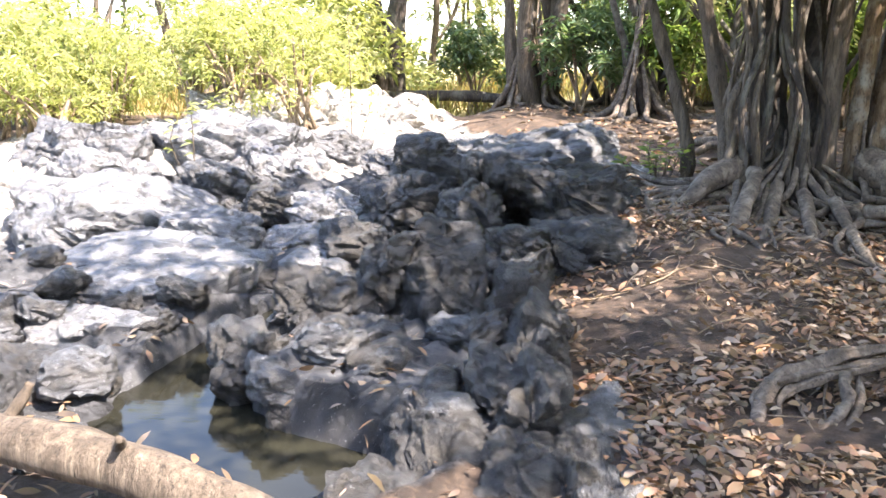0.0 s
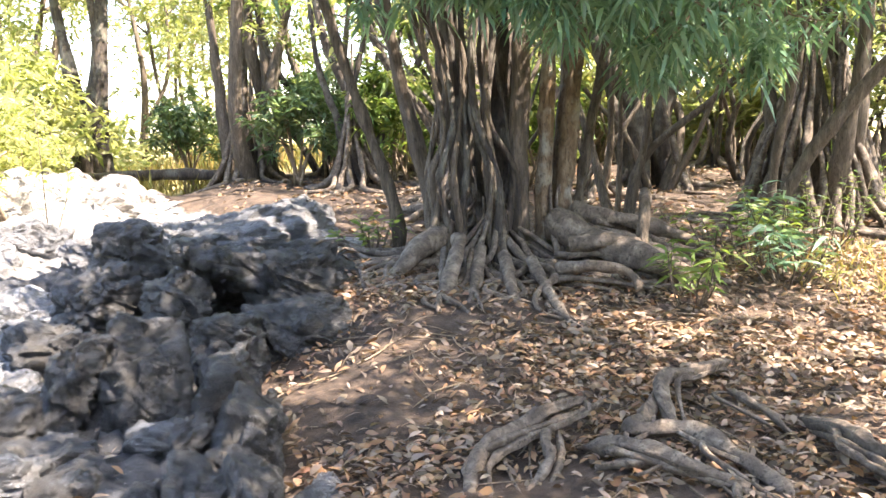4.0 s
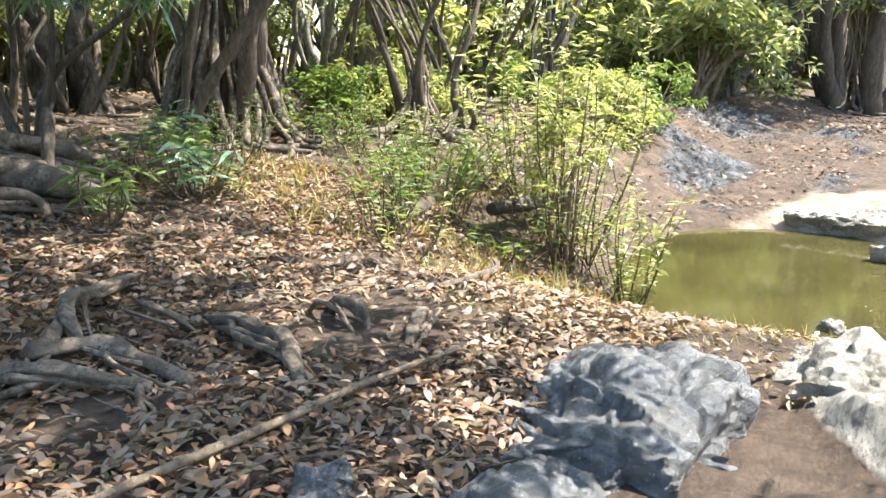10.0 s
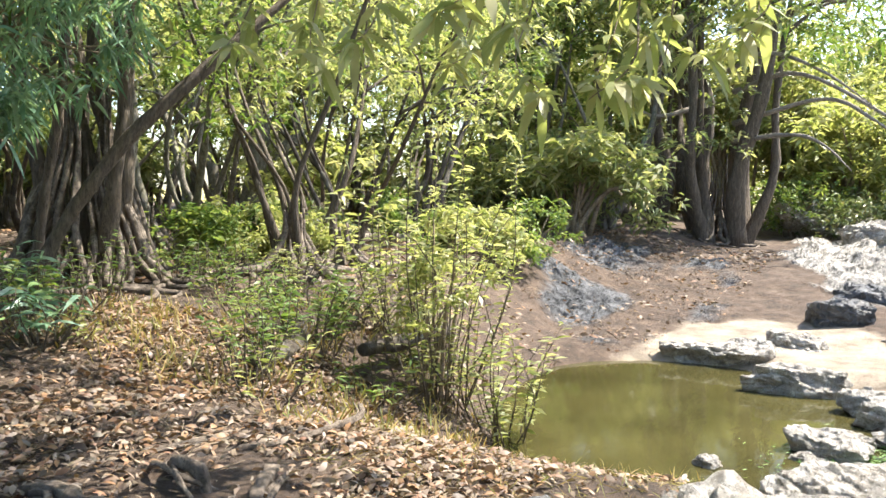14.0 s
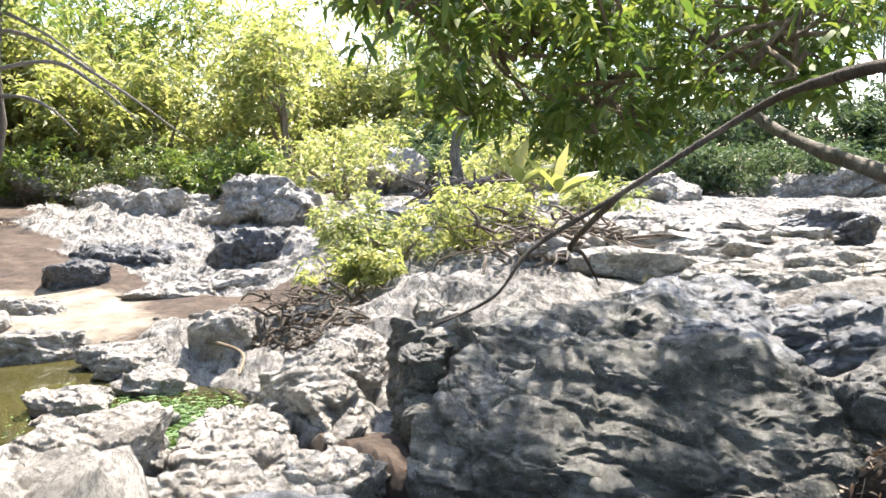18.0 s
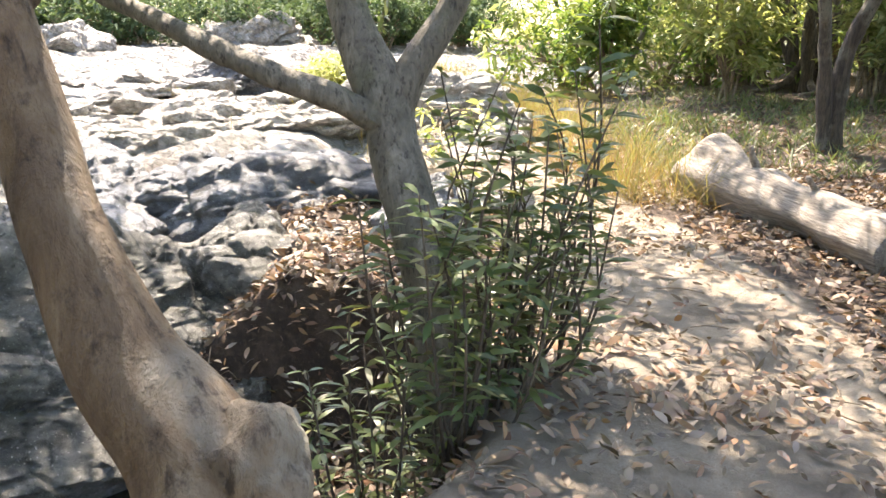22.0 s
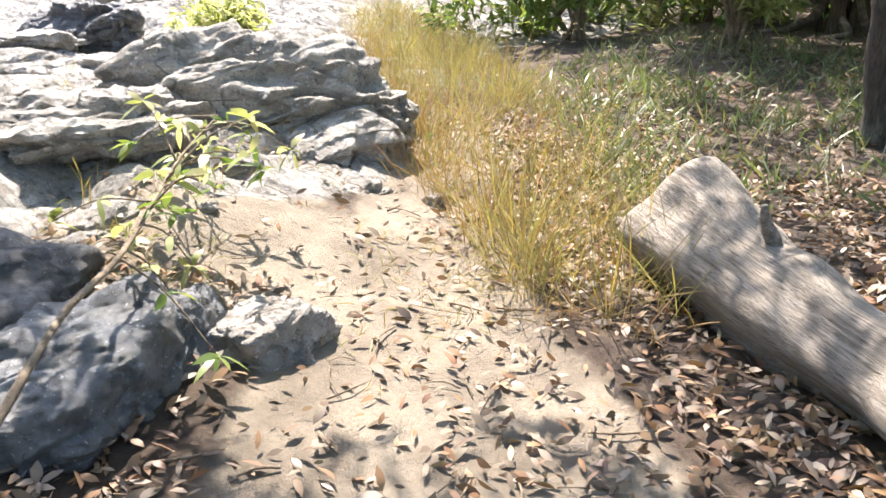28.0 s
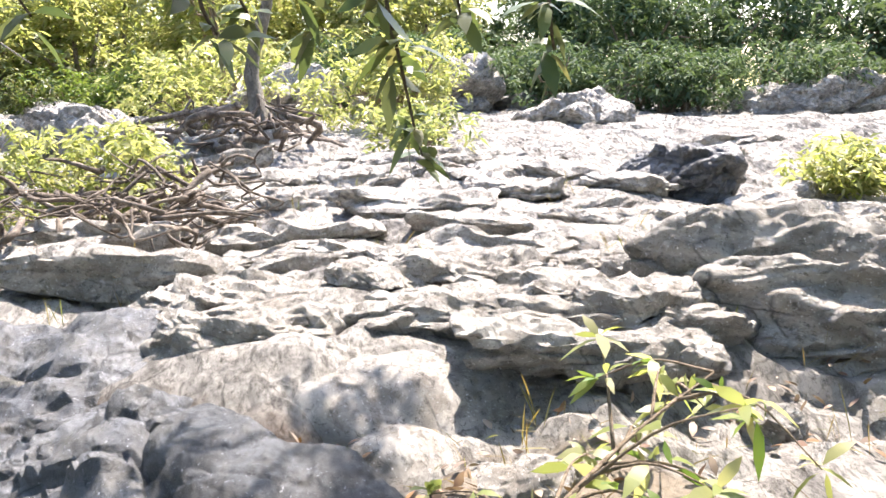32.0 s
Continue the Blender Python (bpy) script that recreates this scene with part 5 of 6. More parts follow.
rw = random.Random(31)
grown = 0
while grown < 46:
    a, r = radians(rw.uniform(2, 72)), 9.5 + 14 * rw.random() ** 1.2
    x, y = 2 + r * math.sin(a), -1.5 + r * math.cos(a)
    if y < 6.4 + 0.07 * max(0, x - 8) ** 1.5 or math.hypot(x - 7.2, y - 7.95) < 1.8 or math.hypot(x - 3.15, y - 7.25) < 2.2 or (x < 3.2 and y < 24):
        continue
    grown += 1
    wild_tree(x, y, rw.uniform(3.2, 5.8) * (0.85 + r / 60), 8600 + 17 * grown, rw.choice([BARK, BARK_DARK, BARK, BARK_GREY]), rw.choice([1, 2, 3, 4]), rw.uniform(0.035, 0.075), rw.choice([LEAF_GREEN, LEAF_FAR, LEAF_LIGHT]),
              rw.uniform(1.0, 1.5), rw.uniform(0.36, 0.5), 150, 7, 0.10 + 0.004 * r, 0.55, "slender crooked tree of the dappled wood", rw.choice([0, 0, 5, 6]), 0.3, skirt=0.4)
rw = random.Random(47)
for k in range(22):
    a, r = radians(rw.uniform(8, 74)), rw.uniform(22, 30)
    x, y = 2 + r * math.sin(a), -1.5 + r * math.cos(a)
    wild_tree(x, y, rw.uniform(6.5, 9.5), 9700 + 13 * k, rw.choice([BARK, BARK_GREY]), rw.choice([1, 2]), 0.09, rw.choice([LEAF_FAR, LEAF_LIGHT, LEAF_FAR]), 2.4, 0.35, 330, 7, 0.24, 0.4, "tall leafy tree closing the wood", 0, 0.32)

west = thing("tree", (-3.3, 2.4, hz(-3.3, 2.4)), "grey-barked tree leaning over the northern rocks, its unseen crown added for shade", "tree")
stem(west, [(-3.4, 2.3, -0.2), (-3.1, 2.6, 0.6), (-2.5, 3.0, 1.6), (-1.75, 3.4, 2.5), (-0.9, 3.4, 3.8), (-0.4, 3.0, 5.0)], [0.2, 0.16, 0.14, 0.12, 0.09, 0.04], BARK_GREY, 61, 14, 0.12, 0.05, "trunk", 40, 0.15)
# crown out of view, placed only to shade the bank and the northern rocks
crown(west, [(3.2, 1.6, 5.2, 1.3), (4.2, 1.0, 5.4, 1.1), (1.8, 2.4, 5.0, 1.2), (3.6, 3.0, 5.4, 1.4), (2.2, 4.0, 5.4, 1.2), (4.2, 4.2, 5.8, 1.2), (3.2, 5.8, 5.8, 1.2), (4.6, 2.2, 5.4, 0.9), (5.0, 1.4, 5.2, 1.1), (5.3, 2.6, 5.4, 1.2), (5.5, 3.8, 5.6, 1.2), (5.0, 0.5, 5.0, 0.9), (5.6, 1.8, 5.6, 0.8), (0.3, 4.0, 5.2, 1.1), (1.2, 5.0, 5.4, 0.9)], 2150, 9, 0.17, 0.28, LEAF_GREEN, 62, False, 0.4)

# ---- the two trees beside the path ----
t1 = thing("tree", (1.1, -1.53, hz(1.1, -1.53)), "crooked tan-barked tree with a swollen knot beside the path", "tree")
stem(t1, [(1.08, -1.5, -0.3), (1.105, -1.53, 0.1), (1.165, -1.545, 0.443), (1.222, -1.61, 0.789), (1.268, -1.655, 0.982), (1.284, -1.686, 1.10), (1.353, -1.671, 1.185), (1.40, -1.663, 1.282), (1.462, -1.663, 1.42), (1.64, -1.6, 1.9), (2.2, -1.45, 2.7), (3.0, -1.0, 3.4)],
     [0.075, 0.062, 0.054, 0.05, 0.05, 0.054, 0.038, 0.033, 0.031, 0.034, 0.034, 0.03], BARK_TAN, 5, 20, 0.12, 0.03, "trunk", 90, 0.35)
d, f = ball(4)
v = d * np.array([0.05, 0.055, 0.06]) * (1 + 0.22 * fbm(d * 2.2, 3, 9)[:, None]) + np.array([1.258, -1.705, 1.10])
part("knot", mesh("knot", v - np.array(t1.location), f, BARK_TAN), t1, "swollen pale grey knot")
stem(t1, [(1.45, -1.68, 1.46), (1.9, -1.72, 1.62), (2.2, -1.75, 1.62), (2.48, -1.8, 1.57), (2.6, -1.5, 1.36), (2.68, -1.3, 1.22), (2.69, -1.2, 1.1), (2.74, -1.05, 1.02)], [0.02, 0.017, 0.013, 0.010, 0.007, 0.006, 0.004, 0.003], BARK, 6, 9, 0.12, 0, "branch", 40)
stem(t1, [(2.6, -1.5, 1.36), (2.75, -1.45, 1.22), (2.95, -1.6, 1.17), (3.1, -1.75, 1.05)], [0.01, 0.008, 0.006, 0.003], BARK, 7, 7, 0.12, 0, "branch", 16)
stem(t1, [(2.3, -1.5, 2.7), (3.2, -0.6, 2.9), (4.2, 0.6, 3.0), (5.2, 1.6, 3.2)], [0.04, 0.03, 0.02, 0.008], BARK, 8, 8, 0.12, 0, "branch", 24)
stem(t1, [(2.3, -1.5, 2.7), (3.4, -1.9, 3.0), (4.6, -2.0, 3.1), (5.8, -2.3, 3.0)], [0.04, 0.03, 0.02, 0.008], BARK, 9, 8, 0.12, 0, "branch", 24)
crown(t1, [(4.35, -1.45, 2.2, 0.5), (4.5, -2.1, 2.0, 0.55), (4.5, -2.6, 1.75, 0.5), (4.0, -2.2, 2.4, 0.66), (4.65, -2.5, 2.3, 0.66), (4.4, -3.2, 2.05, 0.6), (3.8, -3.0, 2.0, 0.42), (4.2, -3.7, 2.5, 0.55), (4.7, -1.5, 2.6, 0.55), (4.9, -2.0, 1.75, 0.3)], 900, 9, 0.11, 0.27, LEAF_GREEN, 21, True, 0.45, lift=0.0, twigs=150)
# the last three balls were added overhead to shade the leaf litter
crown(t1, [(3.4, 0.6, 3.1, 0.9), (4.6, 1.2, 3.2, 1.0), (5.4, 2.2, 3.3, 1.1), (4.2, -0.2, 3.6, 1.0), (5.6, 3.3, 4.0, 1.2), (6.4, 4.6, 4.4, 1.4), (4.8, 4.2, 4.4, 1.0)], 480, 9, 0.15, 0.3, LEAF_LIGHT, 22, True, 0.4, lift=0.0, twigs=60)

t2 = thing("tree", (2.5, -3.95, hz(2.5, -3.95)), "forked grey-barked tree beside the path", "tree")
stem(t2, [(2.42, -3.92, -0.35), (2.47, -3.92, 0.05), (2.56, -3.93, 0.32), (2.69, -3.94, 0.66), (2.81, -3.96, 0.93), (2.88, -3.98, 1.14), (3.05, -3.98, 1.46), (3.2, -4.0, 1.85), (3.5, -3.9, 2.8), (4.0, -3.9, 3.8)],
     [0.16, 0.13, 0.115, 0.105, 0.105, 0.115, 0.085, 0.075, 0.06, 0.03], BARK_GREY, 15, 18, 0.10, 0.04, "trunk", 64, 0.15)
stem(t2, [(2.84, -3.98, 1.06), (2.79, -4.05, 1.24), (2.72, -4.14, 1.42), (2.62, -4.3, 1.75), (2.5, -4.8, 2.6), (2.8, -5.4, 3.3)], [0.075, 0.068, 0.06, 0.055, 0.045, 0.02], BARK_GREY, 16, 14, 0.1, 0, "fork", 40)
stem(t2, [(2.85, -3.92, 1.06), (3.0, -3.75, 1.16), (3.26, -3.62, 1.26), (3.7, -3.6, 1.4), (4.4, -3.6, 1.62), (5.4, -3.7, 2.1)], [0.06, 0.055, 0.048, 0.042, 0.03, 0.012], BARK_GREY, 17, 12, 0.12, 0, "limb", 36)
# crown out of view, laid out so that it shades the path and log
crown(t2, [(2.4, -3.2, 3.9, 0.9), (3.4, -3.9, 4.0, 1.0), (2.7, -4.9, 3.9, 1.1), (4.0, -5.2, 4.0, 1.0), (3.1, -6.2, 4.1, 1.1), (4.5, -6.6, 4.2, 1.0), (3.6, -7.5, 4.2, 1.0), (3.4, -8.7, 4.3, 0.9), (4.3, -9.3, 4.4, 0.7), (2.2, -6.9, 4.3, 1.0), (1.6, -5.0, 4.2, 0.9), (2.4, -8.0, 4.4, 0.9), (6.9, -7.3, 4.0, 0.8), (5.4, -6.9, 4.1, 0.8), (4.6, -7.7, 4.2, 0.8), (5.2, -5.9, 4.2, 0.8)], 1750, 9, 0.14, 0.24, LEAF_DARK, 23, True, 0.45, lift=0.0, twigs=60)
# second unseen crown, added to dapple the rock face with shade
crown(t2, [(6.4, -3.6, 3.6, 0.9), (7.4, -4.6, 4.0, 1.0), (6.6, -5.4, 3.9, 0.9), (8.2, -5.6, 4.4, 0.9), (5.6, -4.6, 3.6, 0.8), (7.2, -3.2, 4.0, 0.8), (5.4, -3.4, 3.3, 0.7)], 800, 8, 0.15, 0.26, LEAF_DARK, 24, False, 0.4)
# the twigs that hang into view over the creek bed
stem(t2, [(2.8, -5.4, 3.3), (3.6, -5.9, 2.7), (4.1, -6.1, 2.4), (4.3, -6.2, 2.2)], [0.02, 0.015, 0.01, 0.004], BARK, 18, 7, 0.1, 0, "branch", 24)


def spray(parent, pts, n, each, length, mat, seed, width=0.26, droop=0.5, lift=-0.2, name="leaf_whorl"):
    """Bunches of leaves along a hanging twig."""
    rg = np.random.default_rng(seed)
    line = smooth_line(pts, max(n, 2))
    for q in line + rg.normal(size=line.shape) * 0.02:
        v, f = tufts(q[None], rg, each, length, width, True, droop, lift, 0.2)
        part(name, mesh(name, v - np.array(parent.location), f, mat), parent)
    w, g = tube(pts, np.linspace(0.006, 0.002, len(pts)), 5, seed, 0.05)
    part("twig", mesh("twig", w - np.array(parent.location), g, TWIG), parent)


for k, (x, y, z) in enumerate(((4.85, -6.47, 1.37), (4.83, -5.57, 1.72), (4.71, -6.04, 1.72), (4.66, -6.18, 1.67), (4.62, -6.36, 1.65), (4.58, -6.5, 1.7), (4.52, -6.7, 1.63), (4.4, -5.97, 1.66), (3.42, -7.35, 1.5), (4.55, -5.75, 1.78), (4.9, -5.3, 1.76), (4.8, -6.3, 1.74))):
    rgs = random.Random(90 + k)
    tip = np.array([x, y, z])
    o = tip + [-0.35, 0.2, 0.5 + 0.3 * rgs.random()]
    line = [o, (o + tip) / 2 + [rgs.uniform(-0.08, 0.08), rgs.uniform(-0.08, 0.08), 0.06], tip + [-0.05, 0.03, 0.07], tip]
    rgl = np.random.default_rng(90 + k)
    for q in (tip, tip + [-0.06, 0.05, 0.09], tip + [-0.16, 0.09, 0.22]):
        v, f = tufts(np.array([q]), rgl, 9, 0.095, 0.38, True, 0.3, -0.1, 0.4)
        # the darker olive leaf puts shade into the colour of these hanging whorls
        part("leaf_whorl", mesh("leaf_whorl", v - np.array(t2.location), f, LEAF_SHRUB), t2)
    stem(t2, line, [0.006, 0.005, 0.004, 0.003], BARK, 190 + k, 6, 0.1, 0, "twig", 12)
for x, y, z in ((2.85, -1.34, 1.38), (2.7, -1.38, 1.36)):
    v, f = tufts(np.array([(x, y, z)]), np.random.default_rng(110), 6, 0.13, 0.3, True, 0.05, 0.7, 0.05)
    part("leaf_whorl", mesh("leaf_whorl", v - np.array(t1.location), f, LEAF_LIGHT), t1)
for k, (x, y, z) in enumerate(((3.3, 1.5, 2.15), (3.7, 1.1, 2.05), (4.2, 1.4, 2.25), (4.4, 0.7, 2.1), (3.9, 0.2, 2.2), (4.8, 1.9, 2.3), (3.4, 2.2, 2.25), (4.9, 0.4, 2.3), (3.0, 0.9, 2.2), (5.2, 1.2, 2.3), (4.0, 2.3, 2.35), (3.6, 0.6, 2.0))):
    rgs = random.Random(130 + k)
    spray(t1, [(x + rgs.uniform(0.3, 0.7), y + rgs.uniform(-0.4, 0.4), z + 0.9), (x + 0.2, y, z + 0.35), (x, y, z), (x - 0.15, y + rgs.uniform(-0.2, 0.2), z - 0.15)], 8, 7, 0.14, LEAF_LIGHT, 130 + k, 0.3)


def shrub(x, y, tall, wide, stems, seed, leaf, length, label, width=0.22, each=2, category="shrub", droop=0.25, lean=0.0, group="", sparse=1.0):
    """Upright thin stems with leaves all the way up."""
    rg = np.random.default_rng(seed)
    z = hz(x, y)
    t = thing("shrub", (x, y, z), label, category, group)
    sticks, base, way = [], [], []
    for k in range(stems):
        a, r = rg.uniform(0, 2 * math.pi), wide * math.sqrt(rg.uniform(0, 1))
        h = tall * rg.uniform(0.55, 1.0)
        p0 = np.array([0.35 * r * math.cos(a), 0.35 * r * math.sin(a), -0.04])
        p2 = np.array([r * math.cos(a) + lean, r * math.sin(a), h])
        p1 = (p0 + p2) / 2 + rg.normal(size=3) * 0.09 * tall
        sticks.append(tube([p0, p1, p2], [0.008, 0.006, 0.003], 5, seed, 0.1, 7))
        m = int(max(4, h / 0.075 * sparse))
        line = smooth_line([p0, p1, p2], m + 4)[4:]
        for q in line:
            for _ in range(each):
                b = rg.uniform(0, 2 * math.pi)
                base.append(q)
                way.append((math.cos(b), math.sin(b), rg.uniform(0.0, 0.8)))
    n = len(base)
    L = length * rg.uniform(0.6, 1.15, n)
    v, f = leaves(np.array(base), np.array(way), L, L * width, rg, True, droop)
    part("foliage", mesh("foliage", v, f, leaf), t)
    for v, f in sticks:
        part("stem", mesh("stem", v, f, BARK), t)
    return t


def bush(x, y, r, tall, n, seed, leaf, length, label, group="", width=0.3):
    rg = random.Random(seed)
    z = hz(x, y)
    t = thing("bush", (x, y, z), label, "bush", group)
    blobs = [(x + rg.uniform(-0.6, 0.6) * r, y + rg.uniform(-0.6, 0.6) * r, z + tall * rg.uniform(0.35, 0.75), r * rg.uniform(0.4, 0.65)) for _ in range(7)]
    parts = [tube([(x - t.location.x + rg.uniform(-0.2, 0.2) * r, y - t.location.y + rg.uniform(-0.2, 0.2) * r, -0.1), ((b[0] - x) * 0.5, (b[1] - y) * 0.5, tall * 0.35), (b[0] - x, b[1] - y, b[2] - z)], [0.03 * r, 0.02 * r, 0.008 * r], 6, seed, 0.1, 8) for b in blobs]
    for v, f in parts:
        part("stem", mesh("stem", v, f, TWIG), t)
    crown(t, blobs, n, 8, length, width, leaf, seed, False, 0.35, "foliage")
    return t


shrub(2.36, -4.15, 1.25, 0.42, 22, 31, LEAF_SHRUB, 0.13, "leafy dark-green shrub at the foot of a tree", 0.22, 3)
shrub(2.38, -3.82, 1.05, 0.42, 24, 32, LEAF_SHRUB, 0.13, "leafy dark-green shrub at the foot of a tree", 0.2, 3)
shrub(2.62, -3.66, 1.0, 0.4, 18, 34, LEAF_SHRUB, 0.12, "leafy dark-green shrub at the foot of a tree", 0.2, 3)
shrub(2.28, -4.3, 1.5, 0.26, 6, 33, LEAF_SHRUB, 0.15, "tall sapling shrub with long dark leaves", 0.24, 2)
wild_tree(3.8, -17.2, 6.5, 624, BARK, 9, 0.07, LEAF_GREEN, 1.8, 0.4, 700, 8, 0.17, 0.3, "clump of many slender stems behind the log", 5, group="")
wild_tree(1.6, -15.4, 6.0, 625, BARK, 7, 0.07, LEAF_GREEN, 1.8, 0.4, 700, 8, 0.17, 0.3, "clump of many slender stems behind the log", 5, group="")
wild_tree(2.5, -11.6, 5.5, 621, BARK_DARK, 2, 0.09, LEAF_GREEN, 0.9, 0.6, 90, 7, 0.18, 0.1, "dark-barked tree on the slope behind the log", 0, group="")
# tree added for its shade on the slope
slope_shade_tree = wild_tree(0.4, -12.4, 6.0, 622, BARK_DARK, 3, 0.12, LEAF_GREEN, 2.0, 0.5, 700, 8, 0.2, 0.2, "dark-barked tree on the slope behind the log", 6, group="")
# unseen balls of foliage, hung far from the trunk to shade the slope
crown(slope_shade_tree, [(4.0, -11.0, 4.2, 0.9), (3.0, -10.5, 4.2, 0.9), (4.5, -12.4, 4.3, 0.9), (3.4, -13.2, 4.4, 1.0), (5.5, -14.0, 4.6, 1.0), (4.6, -15.0, 4.6, 1.0), (2.3, -12.0, 4.3, 1.0), (6.4, -15.4, 4.8, 1.0)], 900, 9, 0.16, 0.28, LEAF_GREEN, 627, False, 0.4)
# another tree added to shade the slope
wild_tree(-1.6, -10.6, 6.0, 623, BARK, 3, 0.12, LEAF_GREEN, 2.0, 0.5, 600, 8, 0.2, 0.2, "dark-barked tree on the slope behind the log", 6, group="")
# bushes by the pool
bush(7.45, 3.5, 0.75, 2.3, 200, 351, LEAF_LIGHT, 0.1, "airy bright-green bush on thin stems by the pool")
shrub(7.3, 3.4, 2.4, 0.85, 24, 35, LEAF_LIGHT, 0.12, "airy bright-green bush on thin stems by the pool", 0.24, 2)
shrub(7.7, 2.9, 1.3, 0.6, 18, 36, LEAF_LIGHT, 0.15, "airy bright-green bush on thin stems by the pool", 0.24, 2)
shrub(8.2, 4.3, 1.6, 0.8, 20, 37, LEAF_LIGHT, 0.15, "airy bright-green bush on thin stems by the pool", 0.24, 2)
shrub(6.7, 4.4, 0.8, 0.7, 24, 38, LEAF_GREEN, 0.13, "green undergrowth on the bank", 0.2, 3)
shrub(4.9, 5.6, 0.5, 0.3, 8, 39, LEAF_TEAL, 0.3, "blue-green plant with long strap leaves", 0.13, 2, "plant", 0.5)
shrub(5.5, 6.6, 0.6, 0.3, 9, 40, LEAF_TEAL, 0.3, "blue-green plant with long strap leaves", 0.13, 2, "plant", 0.5)
shrub(2.0, 7.9, 0.35, 0.4, 16, 41, LEAF_GREEN, 0.12, "low green weeds on the bank", 0.25, 2, "weeds")
shrub(3.9, 5.5, 0.5, 0.3, 10, 42, LEAF_GREEN, 0.25, "small plant with strap leaves", 0.14, 2, "plant", 0.5)
for k in range(26):
    rg = random.Random(640 + k)
    shrub(rg.uniform(4.8, 9.5), rg.uniform(3.6, 8.0), rg.uniform(0.25, 0.8), rg.uniform(0.3, 0.6), rg.randint(8, 16), 650 + k, rg.choice([LEAF_GREEN, LEAF_LIGHT, LEAF_GREEN]), rg.uniform(0.08, 0.16), "low green undergrowth on the bank", 0.2, 2, "weeds", 0.3, 0, "undergrowth on the bank")
for k in range(22):
    rg = random.Random(1200 + k)
    bush(rg.uniform(8.5, 15.5), rg.uniform(5.5, 11.0), rg.uniform(0.4, 0.9), rg.uniform(0.5, 1.3), 150, 1230 + k, rg.choice([LEAF_LIGHT, LEAF_SHRUB, LEAF_GREEN]), 0.13, "bright low bush in the dappled wood", "low bushes in the wood")
for k, (x, y, h) in enumerate(((2.5, 15.9, 2.2), (4.3, 15.0, 2.5), (0.7, 19.6, 2.6), (6.3, 13.6, 2.3), (3.4, 17.0, 3.2), (5.6, 16.4, 3.0))):
    bush(x, y, 1.0, h, 260, 1260 + k, LEAF_GREEN if k % 2 else LEAF_DARK, 0.2, "dark-green understorey below the fig trees", "understorey below the figs")
# saplings in the northern bed
for x, y, h, s in ((-2.72, 9.2, 1.75, 43), (-1.27, 11.9, 2.1, 44), (-2.3, 12.4, 1.5, 45)):
    shrub(x, y, h, 0.12, 2, s, LEAF_LIGHT, 0.16, "thin sapling with a few bright leaves", 0.3, 2, "sapling", 0.3, 0, "", 0.6)
# fallen leafy branch beside the path
fallen = thing("leafy_branch", (3.75, -5.75, 0.5), "fallen branch with sparse bright leaf whorls, lying over a boulder", "branch")
stem(fallen, [(3.5, -5.45, 0.42), (3.8, -5.85, 0.5), (4.02, -6.2, 0.52), (4.35, -6.6, 0.55), (4.6, -6.95, 0.62), (4.75, -7.3, 0.72)], [0.013, 0.012, 0.011, 0.009, 0.006, 0.003], TWIG, 91, 8, 0.1, 0, "limb", 36)
for k in range(22):
    rgs = random.Random(640 + k)
    o = smooth_line([(4.02, -6.2, 0.52), (4.35, -6.6, 0.55), (4.6, -6.95, 0.62), (4.75, -7.3, 0.72)], 22)[k]
    a, L = rgs.uniform(-2.9, 0.6), rgs.uniform(0.2, 0.5)
    q = o + np.array([math.cos(a) * L, math.sin(a) * L, rgs.uniform(-0.35, 0.28)])
    m = (o + q) / 2 + [0, 0, 0.05]
    stem(fallen, [o, m, q], [0.006, 0.004, 0.002], TWIG, 92 + k, 5, 0.1, 0, "twig", 8)
    for c, n in ((q, 7), (m, 3)):
        rgl = np.random.default_rng(660 + k)
        v, f = tufts(np.array([c]), rgl, n, 0.115, 0.3, True, 0.3, 0.25, 0.15)
        part("leaf_whorl", mesh("leaf_whorl", v - np.array(fallen.location), f, LEAF_LIGHT if k % 3 else LEAF_GREEN), fallen)


bush(10.6, -2.9, 0.55, 0.6, 180, 701, LEAF_LIGHT, 0.13, "yellow-green bush growing from a tangle of roots")
bush(11.5, -3.6, 1.0, 0.85, 300, 702, LEAF_FAR, 0.13, "yellow-green bush growing from a tangle of roots")
bush(11.6, -4.7, 1.1, 0.9, 380, 703, LEAF_LIGHT, 0.12, "yellow-green bush above a tangle of bare roots")
bush(14.8, -8.8, 1.0, 0.7, 260, 704, LEAF_FAR, 0.16, "yellow-green bush on the rock bed")
bush(10.9, -12.9, 0.7, 0.7, 260, 705, LEAF_LIGHT, 0.16, "yellow-green bush on the rock bed")
bush(20, -9.5, 2.2, 2.0, 420, 706, LEAF_LIGHT, 0.2, "yellow-green bush on the rock bed")
bush(23, -5.5, 2.2, 2.4, 420, 707, LEAF_LIGHT, 0.2, "yellow-green bush on the rock bed")
# lighter leaf colour carries the backlight that the dense foliage stops
for k in range(40):
    rg = random.Random(740 + k)
    a, r = radians(rg.uniform(66, 112)), rg.uniform(32, 48)
    bush(2 + r * math.sin(a), r * math.cos(a), rg.uniform(2.4, 3.6), rg.uniform(5, 10), 380, 760 + k, LEAF_LIGHT, 0.4, "tall yellow-green thicket beyond the creek", "far thicket")
